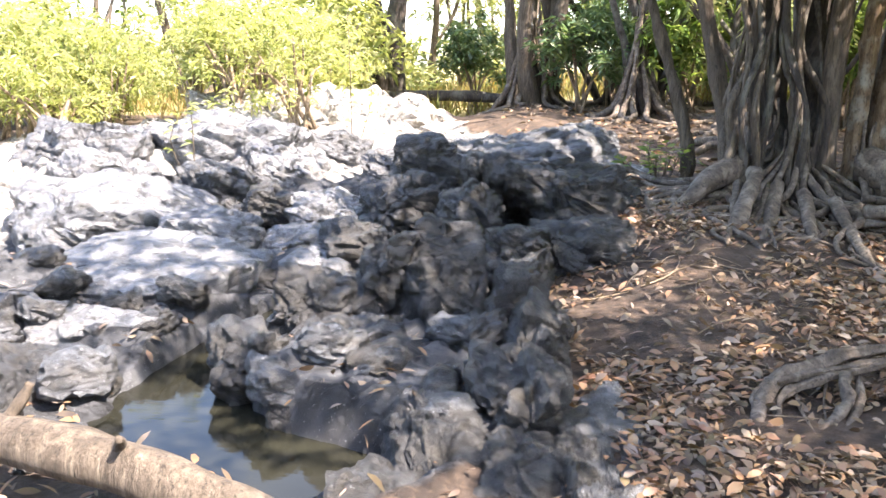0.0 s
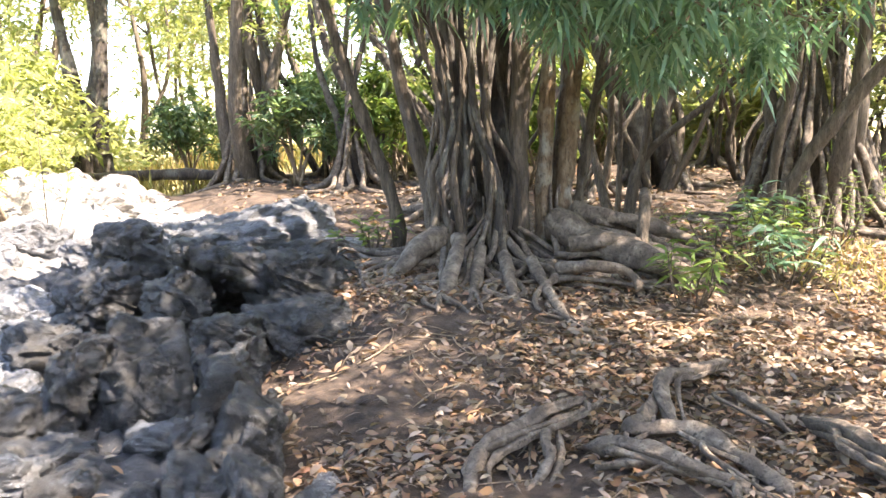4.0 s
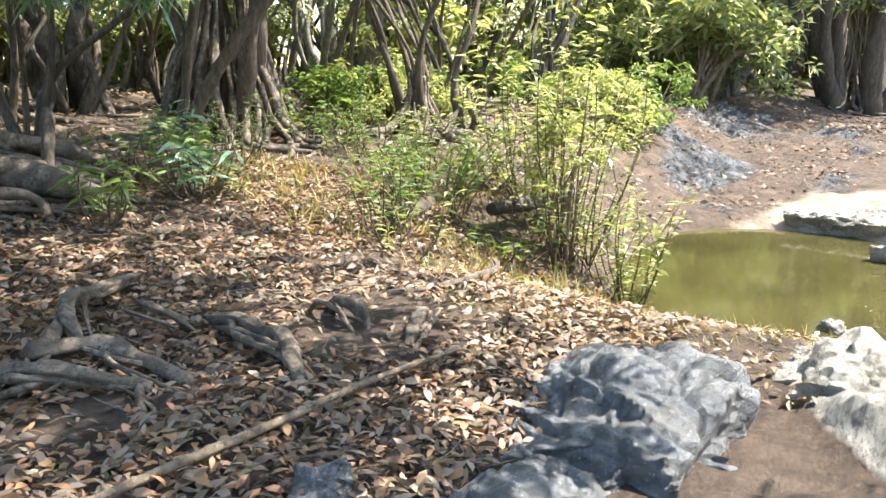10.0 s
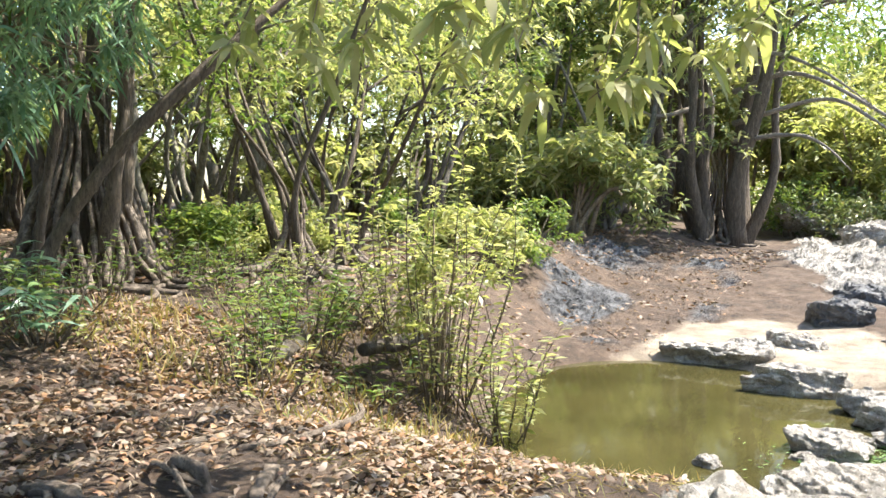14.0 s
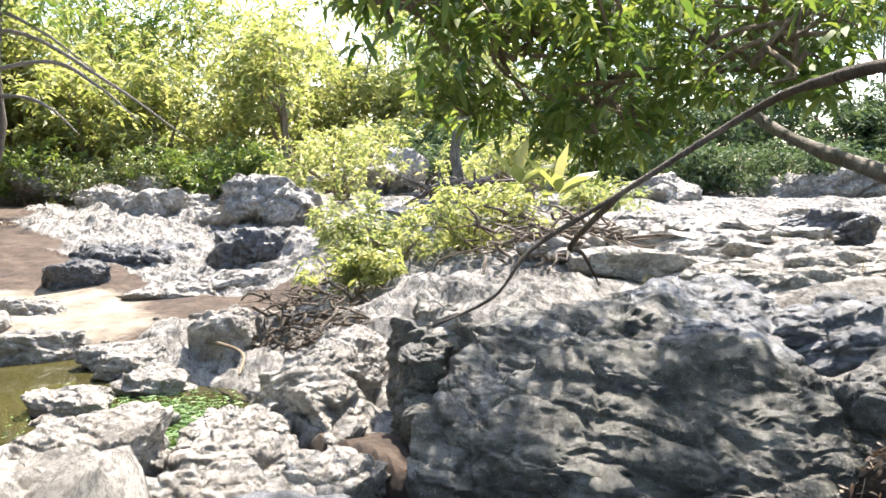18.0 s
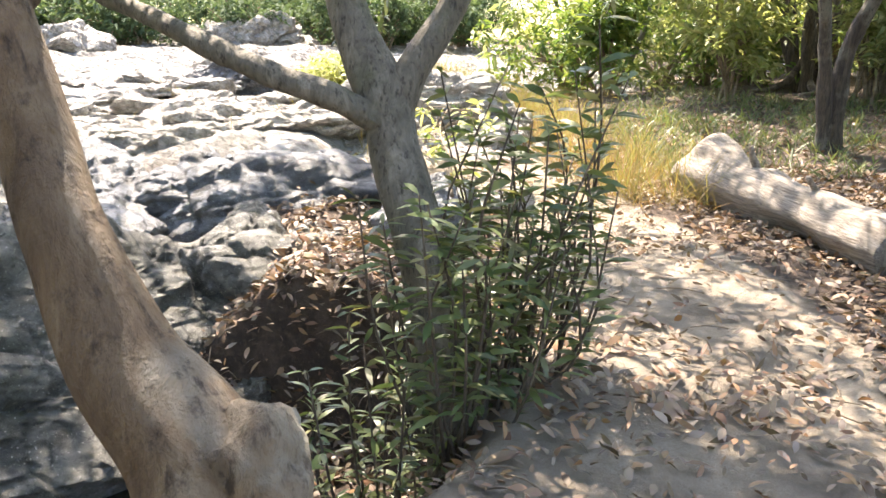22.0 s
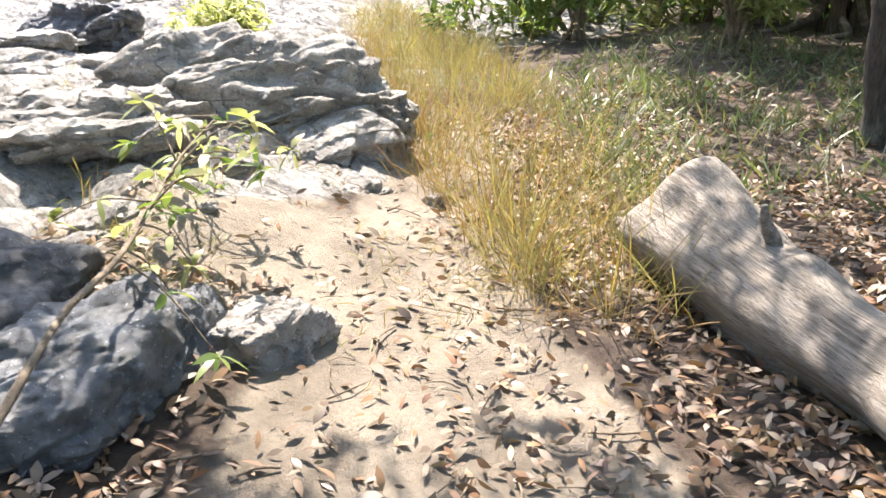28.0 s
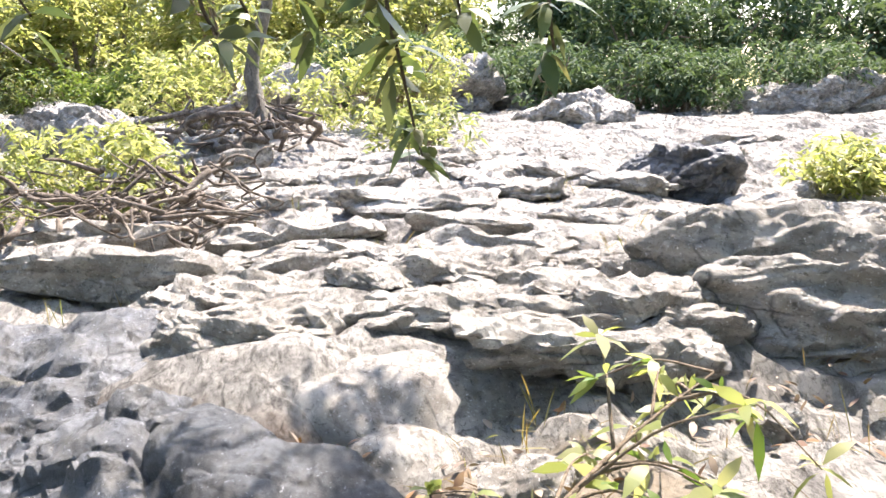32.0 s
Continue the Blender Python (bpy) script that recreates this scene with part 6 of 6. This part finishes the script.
for k in range(18):
    rg = random.Random(1300 + k)
    a, r = radians(rg.uniform(80, 112)), rg.uniform(28, 33)
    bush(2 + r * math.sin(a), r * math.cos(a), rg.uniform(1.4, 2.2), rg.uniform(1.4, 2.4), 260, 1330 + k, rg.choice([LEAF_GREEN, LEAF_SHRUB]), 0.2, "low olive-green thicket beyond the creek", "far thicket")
for k in range(26):
    rg = random.Random(1400 + k)
    a, r = radians(rg.uniform(104, 152)), rg.uniform(26, 31)
    bush(2 + r * math.sin(a), -2 + r * math.cos(a), rg.uniform(1.6, 2.2), rg.uniform(1.6, 2.6), 300, 1440 + k, LEAF_THICKET, 0.22, "dark-green thicket beyond the creek bed", "far thicket")
for k in range(26):
    rg = random.Random(820 + k)
    a, r = radians(rg.uniform(105, 165)), rg.uniform(30, 46)
    bush(2 + r * math.sin(a), -2 + r * math.cos(a), rg.uniform(2, 3.4), rg.uniform(2.5, 6), 360, 840 + k, LEAF_THICKET, 0.36, "tall green thicket beyond the creek bed", "far thicket")
for k in range(64):
    rg = random.Random(880 + k)
    a, r = radians(rg.uniform(-35, 70)), rg.uniform(18, 36)
    if 0 < math.degrees(a) < 12 and r < 30:
        continue
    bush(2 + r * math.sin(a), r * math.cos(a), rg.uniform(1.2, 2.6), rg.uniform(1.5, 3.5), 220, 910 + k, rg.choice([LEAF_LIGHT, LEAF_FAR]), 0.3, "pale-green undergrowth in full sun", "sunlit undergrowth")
for k in range(30):
    rg = random.Random(1100 + k)
    a, r = radians(rg.uniform(157, 200)), rg.uniform(13, 26)
    bush(2 + r * math.sin(a), -2 + r * math.cos(a), rg.uniform(0.9, 2.0), rg.uniform(1.2, 3.2), 280, 1140 + k, rg.choice([LEAF_GREEN, LEAF_FAR, LEAF_LIGHT]), 0.2, "green undergrowth below the southern trees", "southern undergrowth")
for k in range(14):
    rg = random.Random(960 + k)
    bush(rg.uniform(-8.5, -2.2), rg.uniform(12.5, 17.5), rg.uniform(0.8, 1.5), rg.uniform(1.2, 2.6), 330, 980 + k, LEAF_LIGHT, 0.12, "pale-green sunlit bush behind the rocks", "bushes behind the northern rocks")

# ---- logs, sticks, root tangles ----


def log(name, pts, rad, mat, label, seed, sides=16, rough=0.1, flute=0.05, rings=40, category="log"):
    v, f = tube(pts, rad, sides, seed, rough, rings, flute, 0.2)
    o = np.array(pts[0])
    ob = new(name, mesh(name, v - o, f, mat))
    ob.location = o
    return tagged(ob, label, category)


log("fallen_log", [(2.85, -8.45, 0.2), (2.4, -8.0, 0.2), (1.9, -7.5, 0.17), (1.5, -7.1, 0.14), (1.2, -6.85, 0.12)], [0.28, 0.26, 0.22, 0.2, 0.18], DEADWOOD, "thick bleached grey log lying beside the path", 71, 40, 0.2, 0.08, 90)
log("log_stub", [(1.3, -7.02, 0.1), (1.2, -7.2, 0.22), (1.1, -7.36, 0.42), (1.08, -7.42, 0.62)], [0.12, 0.09, 0.065, 0.05], DEADWOOD, "upright broken branch stub beside the log", 72, 14, category="branch")
log("fallen_branch", [(-2.6, 3.2, 0.15), (-1.58, 2.8, 0.18), (-1.2, 2.66, 0.17), (-0.85, 2.55, 0.12), (-0.4, 2.44, 0.02)], [0.11, 0.095, 0.09, 0.08, 0.06], BARK, "bare brown fallen branch across the puddle", 73)
for ob in [o for o in bpy.data.objects if o.name in ("fallen_log", "fallen_branch")]:
    big = ob.name == "fallen_log"
    end = np.array((0.02, -0.02, 0.02)) if big else np.array((2.2, -0.76, -0.11))
    d, f = ball(3)
    v = d * (np.array((0.07, 0.17, 0.16)) if big else np.array((0.06, 0.07, 0.06))) * (1 + 0.3 * fbm(d * 2.5, 3, 5)[:, None])
    if big:
        v = v @ np.array(Euler((0, 0, radians(45))).to_matrix()).T
    part("broken_end", mesh("broken_end", v + end, f, DEADWOOD if big else BARK), ob, "splintered broken end")
    for k, (p, q) in enumerate((((-0.5, 0.5, 0.18), (-0.46, 0.58, 0.36)), ((-1.05, 0.98, 0.12), (-0.98, 1.12, 0.26))) if big else (((1.02, -0.4, 0.06), (1.1, -0.3, 0.2)), ((1.5, -0.58, 0.05), (1.56, -0.68, 0.16)))):
        v, f = tube([p, (np.array(p) + q) / 2 + 0.01, q], [0.03, 0.024, 0.014] if big else [0.03, 0.024, 0.016], 9, 60 + k, 0.2, 10)
        part("stub", mesh("stub", v, f, DEADWOOD if big else BARK), ob, "snapped side branch")
log("stick", [(1.15, 2.2, 0.06), (1.7, 2.16, 0.1), (2.4, 2.12, 0.1), (3.0, 2.1, 0.1), (3.6, 2.05, 0.08)], [0.018, 0.02, 0.019, 0.016, 0.01], TWIG, "long thin dry stick lying on leaf litter", 74, 8, 0.08, 0)
log("stump_post", [(3.95, 6.25, 0.25), (3.98, 6.3, 0.6), (4.05, 6.38, 0.9), (4.12, 6.5, 1.02)], [0.075, 0.055, 0.05, 0.04], BARK, "broken upright dead stem among roots", 75, 10, category="stump")
log("fallen_log", [(7.6, 5.2, 0.12), (6.6, 4.5, 0.12), (5.9, 4.35, 0.1)], [0.09, 0.09, 0.07], BARK_DARK, "dark rotting log in the undergrowth", 76, 10)
log("fallen_log", [(8.6, 4.0, 0.0), (7.6, 3.9, 0.05), (6.9, 3.95, 0.08)], [0.08, 0.08, 0.06], BARK_DARK, "dark rotting log in the undergrowth", 77, 10)
log("fallen_log", [(-1.5, 19.5, 0.8), (0.3, 18.3, 0.85), (1.6, 17.6, 0.8)], [0.12, 0.12, 0.1], BARK_DARK, "long fallen trunk at the edge of the clearing", 78, 10)
log("fallen_log", [(17.5, 9.2, 0.35), (15.8, 9.9, 0.45), (14.2, 10.2, 0.4)], [0.13, 0.12, 0.1], DEADWOOD, "pale dead trunk lying in the wood", 87, 10)
log("fallen_branch", [(13.0, 8.6, 0.2), (12.2, 9.6, 0.7), (11.6, 10.8, 1.3)], [0.07, 0.06, 0.04], DEADWOOD, "pale leaning dead branch in the wood", 88, 9)
log("stick", [(9.9, -0.9, -0.42), (9.0, -1.3, -0.42), (8.2, -1.2, -0.45)], [0.02, 0.018, 0.012], TWIG, "bleached stick across the creek stones", 79, 7, 0.08, 0)
log("slender_trunk", [(5.66, 6.97, 0.2), (5.8, 6.75, 0.9), (6.2, 6.2, 1.9), (6.9, 5.6, 2.8), (7.8, 5.0, 3.8)], [0.085, 0.07, 0.065, 0.055, 0.03], BARK, "slender leaning trunk on the bank", 80, 12, category="tree")
log("slender_trunk", [(6.3, 7.6, 0.3), (6.3, 7.5, 1.2), (6.4, 7.3, 2.4), (6.5, 7.2, 4.0)], [0.06, 0.05, 0.05, 0.03], BARK, "slender upright trunk on the bank", 81, 10, category="tree")


def tangle(x, y, r, tall, n, seed, label, mat=TWIG, fat=0.012):
    rg = np.random.default_rng(seed)
    z = hz(x, y)
    parts = []
    for _ in range(n):
        a, b = rg.uniform(0, 2 * math.pi, 2)
        p = np.array([r * math.cos(a) * rg.uniform(0.2, 1), r * math.sin(a) * rg.uniform(0.2, 1), rg.uniform(0, tall)])
        q = p + np.array([math.cos(b), math.sin(b), rg.uniform(-0.7, 0.3)]) * r * rg.uniform(0.4, 0.9)
        bent = [p + (q - p) * t + rg.normal(size=3) * [0.1, 0.1, 0.06] * r for t in (0, 0.25, 0.5, 0.75, 1)]
        thick = fat * rg.choice([0.4, 0.6, 1.0, 1.3])
        parts.append(tube(bent, [thick, thick, thick * 0.8, thick * 0.6, thick * 0.2], 5, seed, 0.2, 12))
    ob = thing("root_tangle", (x, y, z), label, "roots")
    for v, f in parts:
        part("root", mesh("root", v, f, mat), ob)
    return ob


tangle(9.75, -2.25, 0.7, 0.6, 110, 83, "brown nest-like tangle of washed-out roots", BARK, 0.014)
tangle(9.4, -4.9, 0.9, 0.4, 90, 84, "tangle of bare roots and driftwood", ROOT, 0.018)
tangle(10.6, -5.4, 0.9, 0.6, 50, 85, "tangle of bare roots and driftwood", ROOT, 0.024)
tangle(14.6, -6.2, 1.2, 0.5, 40, 86, "tangle of bare roots and driftwood", ROOT, 0.045)

# ---- leaf litter, grass ----


def litter(name, label, places, rng, length, mat, z_up=0.012, category="leaf litter"):
    x, y = places[:, 0], places[:, 1]
    n = len(x)
    a = rng.uniform(0, 2 * math.pi, n)
    base = np.stack([x, y, height(x, y) + z_up + rng.uniform(0, 0.02, n)], 1)
    way = np.stack([np.cos(a), np.sin(a), rng.normal(0.08, 0.42, n)], 1)
    L = length * rng.uniform(0.5, 1.25, n)
    v, f = leaves(base, way, L, L * rng.uniform(0.25, 0.45, n), rng, True, rng.uniform(-0.15, 0.25))
    return tagged(new(name, mesh(name, v, f, mat)), label, category, kind="stuff")


def scatter(n, x0, x1, y0, y1, rng, weight):
    p = np.stack([rng.uniform(x0, x1, n), rng.uniform(y0, y1, n)], 1)
    return p[rng.uniform(0, 1, n) < weight(p[:, 0], p[:, 1])]


rg = np.random.default_rng(4)
hollow = lambda x, y: 1 - 0.85 * np.maximum.reduce([blob(x, y, 1.6, 3.3, 0.45, 0.3), blob(x, y, 2.2, 2.85, 0.45, 0.22), blob(x, y, 3.9, 2.6, 0.7, 0.4), blob(x, y, 2.5, 5.6, 0.6, 0.3), blob(x, y, 1.2, 4.6, 0.4, 0.5)])
bare = lambda x, y: hollow(x, y) * (1 - rock_cover(x, y)) * (1 - 0.93 * sand_cover(x, y)) * (ground(x, y) > -0.5)
clumps = lambda x, y: np.clip(0.62 + 0.75 * vnoise(flat3(x, y, 1.1), 71), 0.12, 1)
litter("leaf_litter", "thick fall of tan and russet dry leaves on the bank", scatter(46000, 0.7, 6.8, 1.3, 7.5, rg, lambda x, y: bare(x, y) * clumps(x, y)), rg, 0.082, LITTER)
litter("leaf_litter", "dry russet leaves under the far trees", scatter(9000, 1.0, 16, 7.5, 17, rg, lambda x, y: 0.9 * bare(x, y) * clumps(x, y)), rg, 0.17, LITTER)
litter("leaf_litter", "grey and tan dry leaves at the sides of the path", scatter(40000, 0.2, 5.5, -10.5, -2.2, rg, lambda x, y: (1 - 0.9 * rock_cover(x, y)) * (1 - 0.8 * sand_cover(x, y)) * (1 - 0.3 * blob(x, y, 2.5, -3.4, 0.6, 0.7)) * clumps(x, y)), rg, 0.078, LITTER)
litter("leaf_litter", "grey and brown dry leaves at the foot of the shrub", scatter(2200, 1.2, 3.2, -5.6, -3.6, rg, lambda x, y: clumps(x, y) * blob(x, y, 2.0, -4.6, 0.7, 0.8, 0, 0.5) * (ground(x, y) > -0.2)), rg, 0.075, LITTER)
litter("leaf_litter", "dry leaves lodged on the dark rock face", scatter(1500, 3.4, 4.6, -4.9, -3.3, rg, lambda x, y: clumps(x, y) * 0.9), rg, 0.085, LITTER)
litter("leaf_litter", "dry leaves caught in the gully", scatter(5200, 2.5, 5.6, -5.2, -1.6, rg, lambda x, y: 0.8 * clumps(x, y) * (height(x, y) > -0.79)), rg, 0.085, LITTER)
litter("leaf_litter", "dry leaves lodged between the rocks", scatter(4500, -3.2, 1.3, 2.6, 8.5, rg, lambda x, y: 0.55 * clumps(x, y) * (ground(x, y) > -0.25)), rg, 0.09, LITTER)
litter("leaf_litter", "dry leaves on the slope behind the log", scatter(16000, -3.5, 5.5, -15, -7.0, rg, lambda x, y: (1 - sand_cover(x, y)) * clumps(x, y) * (y < -8.4 + 0.9 * (x - 3))), rg, 0.085, LITTER)


litter("leaf_litter", "bleached dry leaves and root scraps on the bank of the pool", scatter(7000, 3.9, 7.6, 0.1, 3.0, rg, lambda x, y: 0.9 * clumps(x, y) * (ground(x, y) > -0.74) * (1 - rock_cover(x, y))), rg, 0.07, LITTER)
litter("leaf_litter", "dry leaves gathered at the edges of the path", scatter(4200, 1.0, 4.2, -8.2, -5.6, rg, lambda x, y: clumps(x, y) * np.clip(blob(x, y, 2.7, -6.9, 0.7, 0.45, -30, 0.5) + blob(x, y, 3.5, -6.1, 0.35, 0.8, 0, 0.5) + blob(x, y, 4.3, -6.9, 0.4, 0.25, 0, 0.5), 0, 1)), rg, 0.07, LITTER)
litter("leaf_litter", "brown dry leaves on the far bank", scatter(9000, 7, 24, 2.2, 9, rg, lambda x, y: 0.85 * clumps(x, y) * (ground(x, y) > -0.74) * (1 - sand_cover(x, y))), rg, 0.13, LITTER)
litter("leaf_litter", "curled leaves and bark scraps strewn on the path", scatter(6500, 0.0, 4.6, -8.5, -0.8, rg, lambda x, y: 0.6 * sand_cover(x, y) * clumps(x, y) ** 2), rg, 0.055, LITTER)


def twigs(label, places, rng, length):
    parts, lines = [], []
    for x, y in places:
        a, L = rng.uniform(0, 2 * math.pi), length * rng.uniform(0.4, 1.3)
        lines.append([[x, y], [x + 0.5 * L * math.cos(a), y + 0.5 * L * math.sin(a)], [x + L * math.cos(a + 0.2), y + L * math.sin(a + 0.2)]])
    lines = np.array(lines)
    levels = height(lines[:, :, 0], lines[:, :, 1]).reshape(-1, 3) + 0.012
    for q, z in zip(lines, levels):
        r = rng.uniform(0.002, 0.006)
        parts.append(tube(np.column_stack([q, z + [0, 0.01, 0]]), [r, r, r * 0.5], 5, 3, 0.1, 5))
    v, f = joined(parts)
    return tagged(new("twigs", mesh("twigs", v, f, TWIG)), label, "twigs", kind="stuff")


twigs("thin dry twigs strewn on the leafy bank", scatter(420, 0.8, 6.5, 1.4, 6.5, rg, bare), rg, 0.3)
twigs("thin dry twigs strewn beside the path", scatter(420, 0.2, 4.8, -9, -1, rg, lambda x, y: 0.8 + 0 * x), rg, 0.22)


def grass(name, label, places, rng, tall, mat, each=7, width=0.010, lean=0.35, kind="stuff"):
    p = np.repeat(places, each, 0)
    n = len(p)
    x, y = p[:, 0] + rng.normal(0, 0.04, n), p[:, 1] + rng.normal(0, 0.04, n)
    base = np.stack([x, y, height(x, y) - 0.01], 1)
    way = np.stack([rng.normal(0, lean, n), rng.normal(0, lean, n), np.ones(n)], 1)
    L = tall * rng.uniform(0.35, 1.1, n)
    v, f = leaves(base, way, L, np.full(n, width) * rng.uniform(0.6, 1.4, n), rng, True, 0.25)
    return tagged(new(name, mesh(name, v, f, mat)), label, "grass", kind=kind)


GRASS_LINE = [(2.95, -7.7), (4.05, -9.1), (5.5, -10.8), (8.0, -13.6), (11.5, -17.6)]
strip = lambda x, y: along(x, y, GRASS_LINE, [0.32, 0.56, 0.66, 0.7, 0.8], 0.35)
ragged = lambda x, y: np.clip(strip(x, y) * (0.55 + 0.9 * vnoise(flat3(x, y, 2.3), 75)), 0.05 * strip(x, y), 1)
grass("dry_grass", "tall golden dry grass along the path", scatter(10500, 2.2, 13, -19, -7, rg, ragged), rg, 0.82, STRAW, 6, 0.0045, 0.42)
grass("dry_grass", "low straw-coloured tussocks along the path", scatter(8000, 2.2, 13, -19, -7, rg, strip), rg, 0.34, STRAW_RED, 6, 0.006, 0.7)
edge_line = lambda x, y: along(x, y, [(3.3, -7.7), (4.45, -8.7), (5.9, -10.1), (8.6, -12.8)], [0.14, 0.18, 0.25, 0.4], 0.4)
grass("dry_grass", "reddish dry stems at the edge of the grass", scatter(3600, 2.8, 9, -13.5, -7, rg, edge_line), rg, 0.62, STRAW_RED, 5, 0.005, 0.35)
seeds = scatter(1900, 2.2, 13, -19, -7, rg, ragged)
tips = np.column_stack([seeds, height(seeds[:, 0], seeds[:, 1]) + rg.uniform(0.2, 0.8, len(seeds))])
v, f = tufts(tips, rg, 10, 0.03, 0.3, False, 0.2, 0.6, spread=4.0)
tagged(new("seed_heads", mesh("seed_heads", v, f, STRAW)), "fluffy pale seed heads of the dry grass", "grass", kind="stuff")
grass("dry_grass", "short bleached straw at the head of the path", scatter(3000, 3.2, 5.4, -8.6, -6.4, rg, lambda x, y: 0.5 * clumps(x, y) ** 2), rg, 0.16, STRAW, 4, 0.004, 1.1)
grass("dry_grass", "thin dry grass in cracks of the rock bed", scatter(700, 5, 12, -10, -5, rg, lambda x, y: 0.25 * clumps(x, y)), rg, 0.3, STRAW, 4, 0.006)
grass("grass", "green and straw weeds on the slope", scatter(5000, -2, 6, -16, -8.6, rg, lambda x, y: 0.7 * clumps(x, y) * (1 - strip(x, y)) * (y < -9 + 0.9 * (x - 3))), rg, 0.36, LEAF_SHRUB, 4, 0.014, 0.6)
grass("grass", "straw-green grass on the bank of the pool", scatter(1300, 4.8, 8.6, 1.0, 6.5, rg, lambda x, y: 0.7 * clumps(x, y) * (ground(x, y) > -0.66) * ss((y - 0.9 * (8 - x) + 0.5) / 2)), rg, 0.3, STRAW, 4, 0.012, 0.5)
grass("dry_grass", "bleached straw and rootlets on the bank of the pool", scatter(1500, 4.2, 7.6, 0.2, 2.8, rg, lambda x, y: 0.8 * clumps(x, y) * (ground(x, y) > -0.76) * (1 - rock_cover(x, y))), rg, 0.16, STRAW, 4, 0.005, 1.2)
grass("dry_grass", "sunlit yellow grass of the clearing", scatter(5000, -12, 9, 18, 40, rg, lambda x, y: 0.9 + 0 * x), rg, 0.9, STRAW, 4, 0.03, 0.3)
rg2 = np.random.default_rng(9)
p = np.stack([8.15 + rg2.normal(0, 0.42, 4200), -0.45 + rg2.normal(0, 0.38, 4200)], 1)
v, f = leaves(np.column_stack([p, np.full(len(p), -0.79) + rg2.uniform(0, 0.015, len(p))]), np.column_stack([rg2.normal(size=(len(p), 2)), np.zeros(len(p))]), rg2.uniform(0.03, 0.09, len(p)), rg2.uniform(0.008, 0.02, len(p)), rg2, False, 0.0)
tagged(new("algae", mesh("algae", v, f, ALGAE)), "bright green algae floating in the shallows", "algae", kind="stuff")


def dead_leaf(x, y, length, turn, seed):
    rg = np.random.default_rng(seed)
    z = hz(x, y) + 0.02
    n = 9
    t = np.linspace(0, 1, n)
    w = 0.19 * length * np.sin(math.pi * np.clip(t, 0.02, 0.98)) ** 0.8
    rows = []
    for s in (-1, -0.5, 0, 0.5, 1):
        rows.append(np.stack([t * length, s * w, 0.04 * length * np.abs(s) + 0.03 * length * np.sin(3 * t + seed)], 1))
    v = np.vstack(rows)
    q = np.array([(r * n + i, r * n + i + 1, (r + 1) * n + i + 1, (r + 1) * n + i) for r in range(4) for i in range(n - 1)])
    ob = new("dead_leaf", mesh("dead_leaf", v, q, LITTER))
    ob.location, ob.rotation_euler = (x, y, z), (0, 0, radians(turn))
    return tagged(ob, "large curled grey-brown dead leaf lying on the ground", "leaf", "large fallen leaves")


for k, (x, y, s, a) in enumerate(((2.27, -5.25, 0.24, 150), (1.77, -4.36, 0.26, 120), (2.05, -4.75, 0.16, 40), (2.6, -5.1, 0.15, 100), (1.4, -4.9, 0.18, 160), (2.3, -6.0, 0.15, 20), (2.0, -3.6, 0.16, 70), (1.6, -5.6, 0.15, 130),
                                  (2.6, 2.4, 0.17, 20), (2.9, 2.6, 0.16, 140), (1.6, 2.5, 0.18, 60), (3.3, 2.3, 0.15, 100), (1.9, 2.05, 0.17, 10))):
    dead_leaf(x, y, s, a, k)
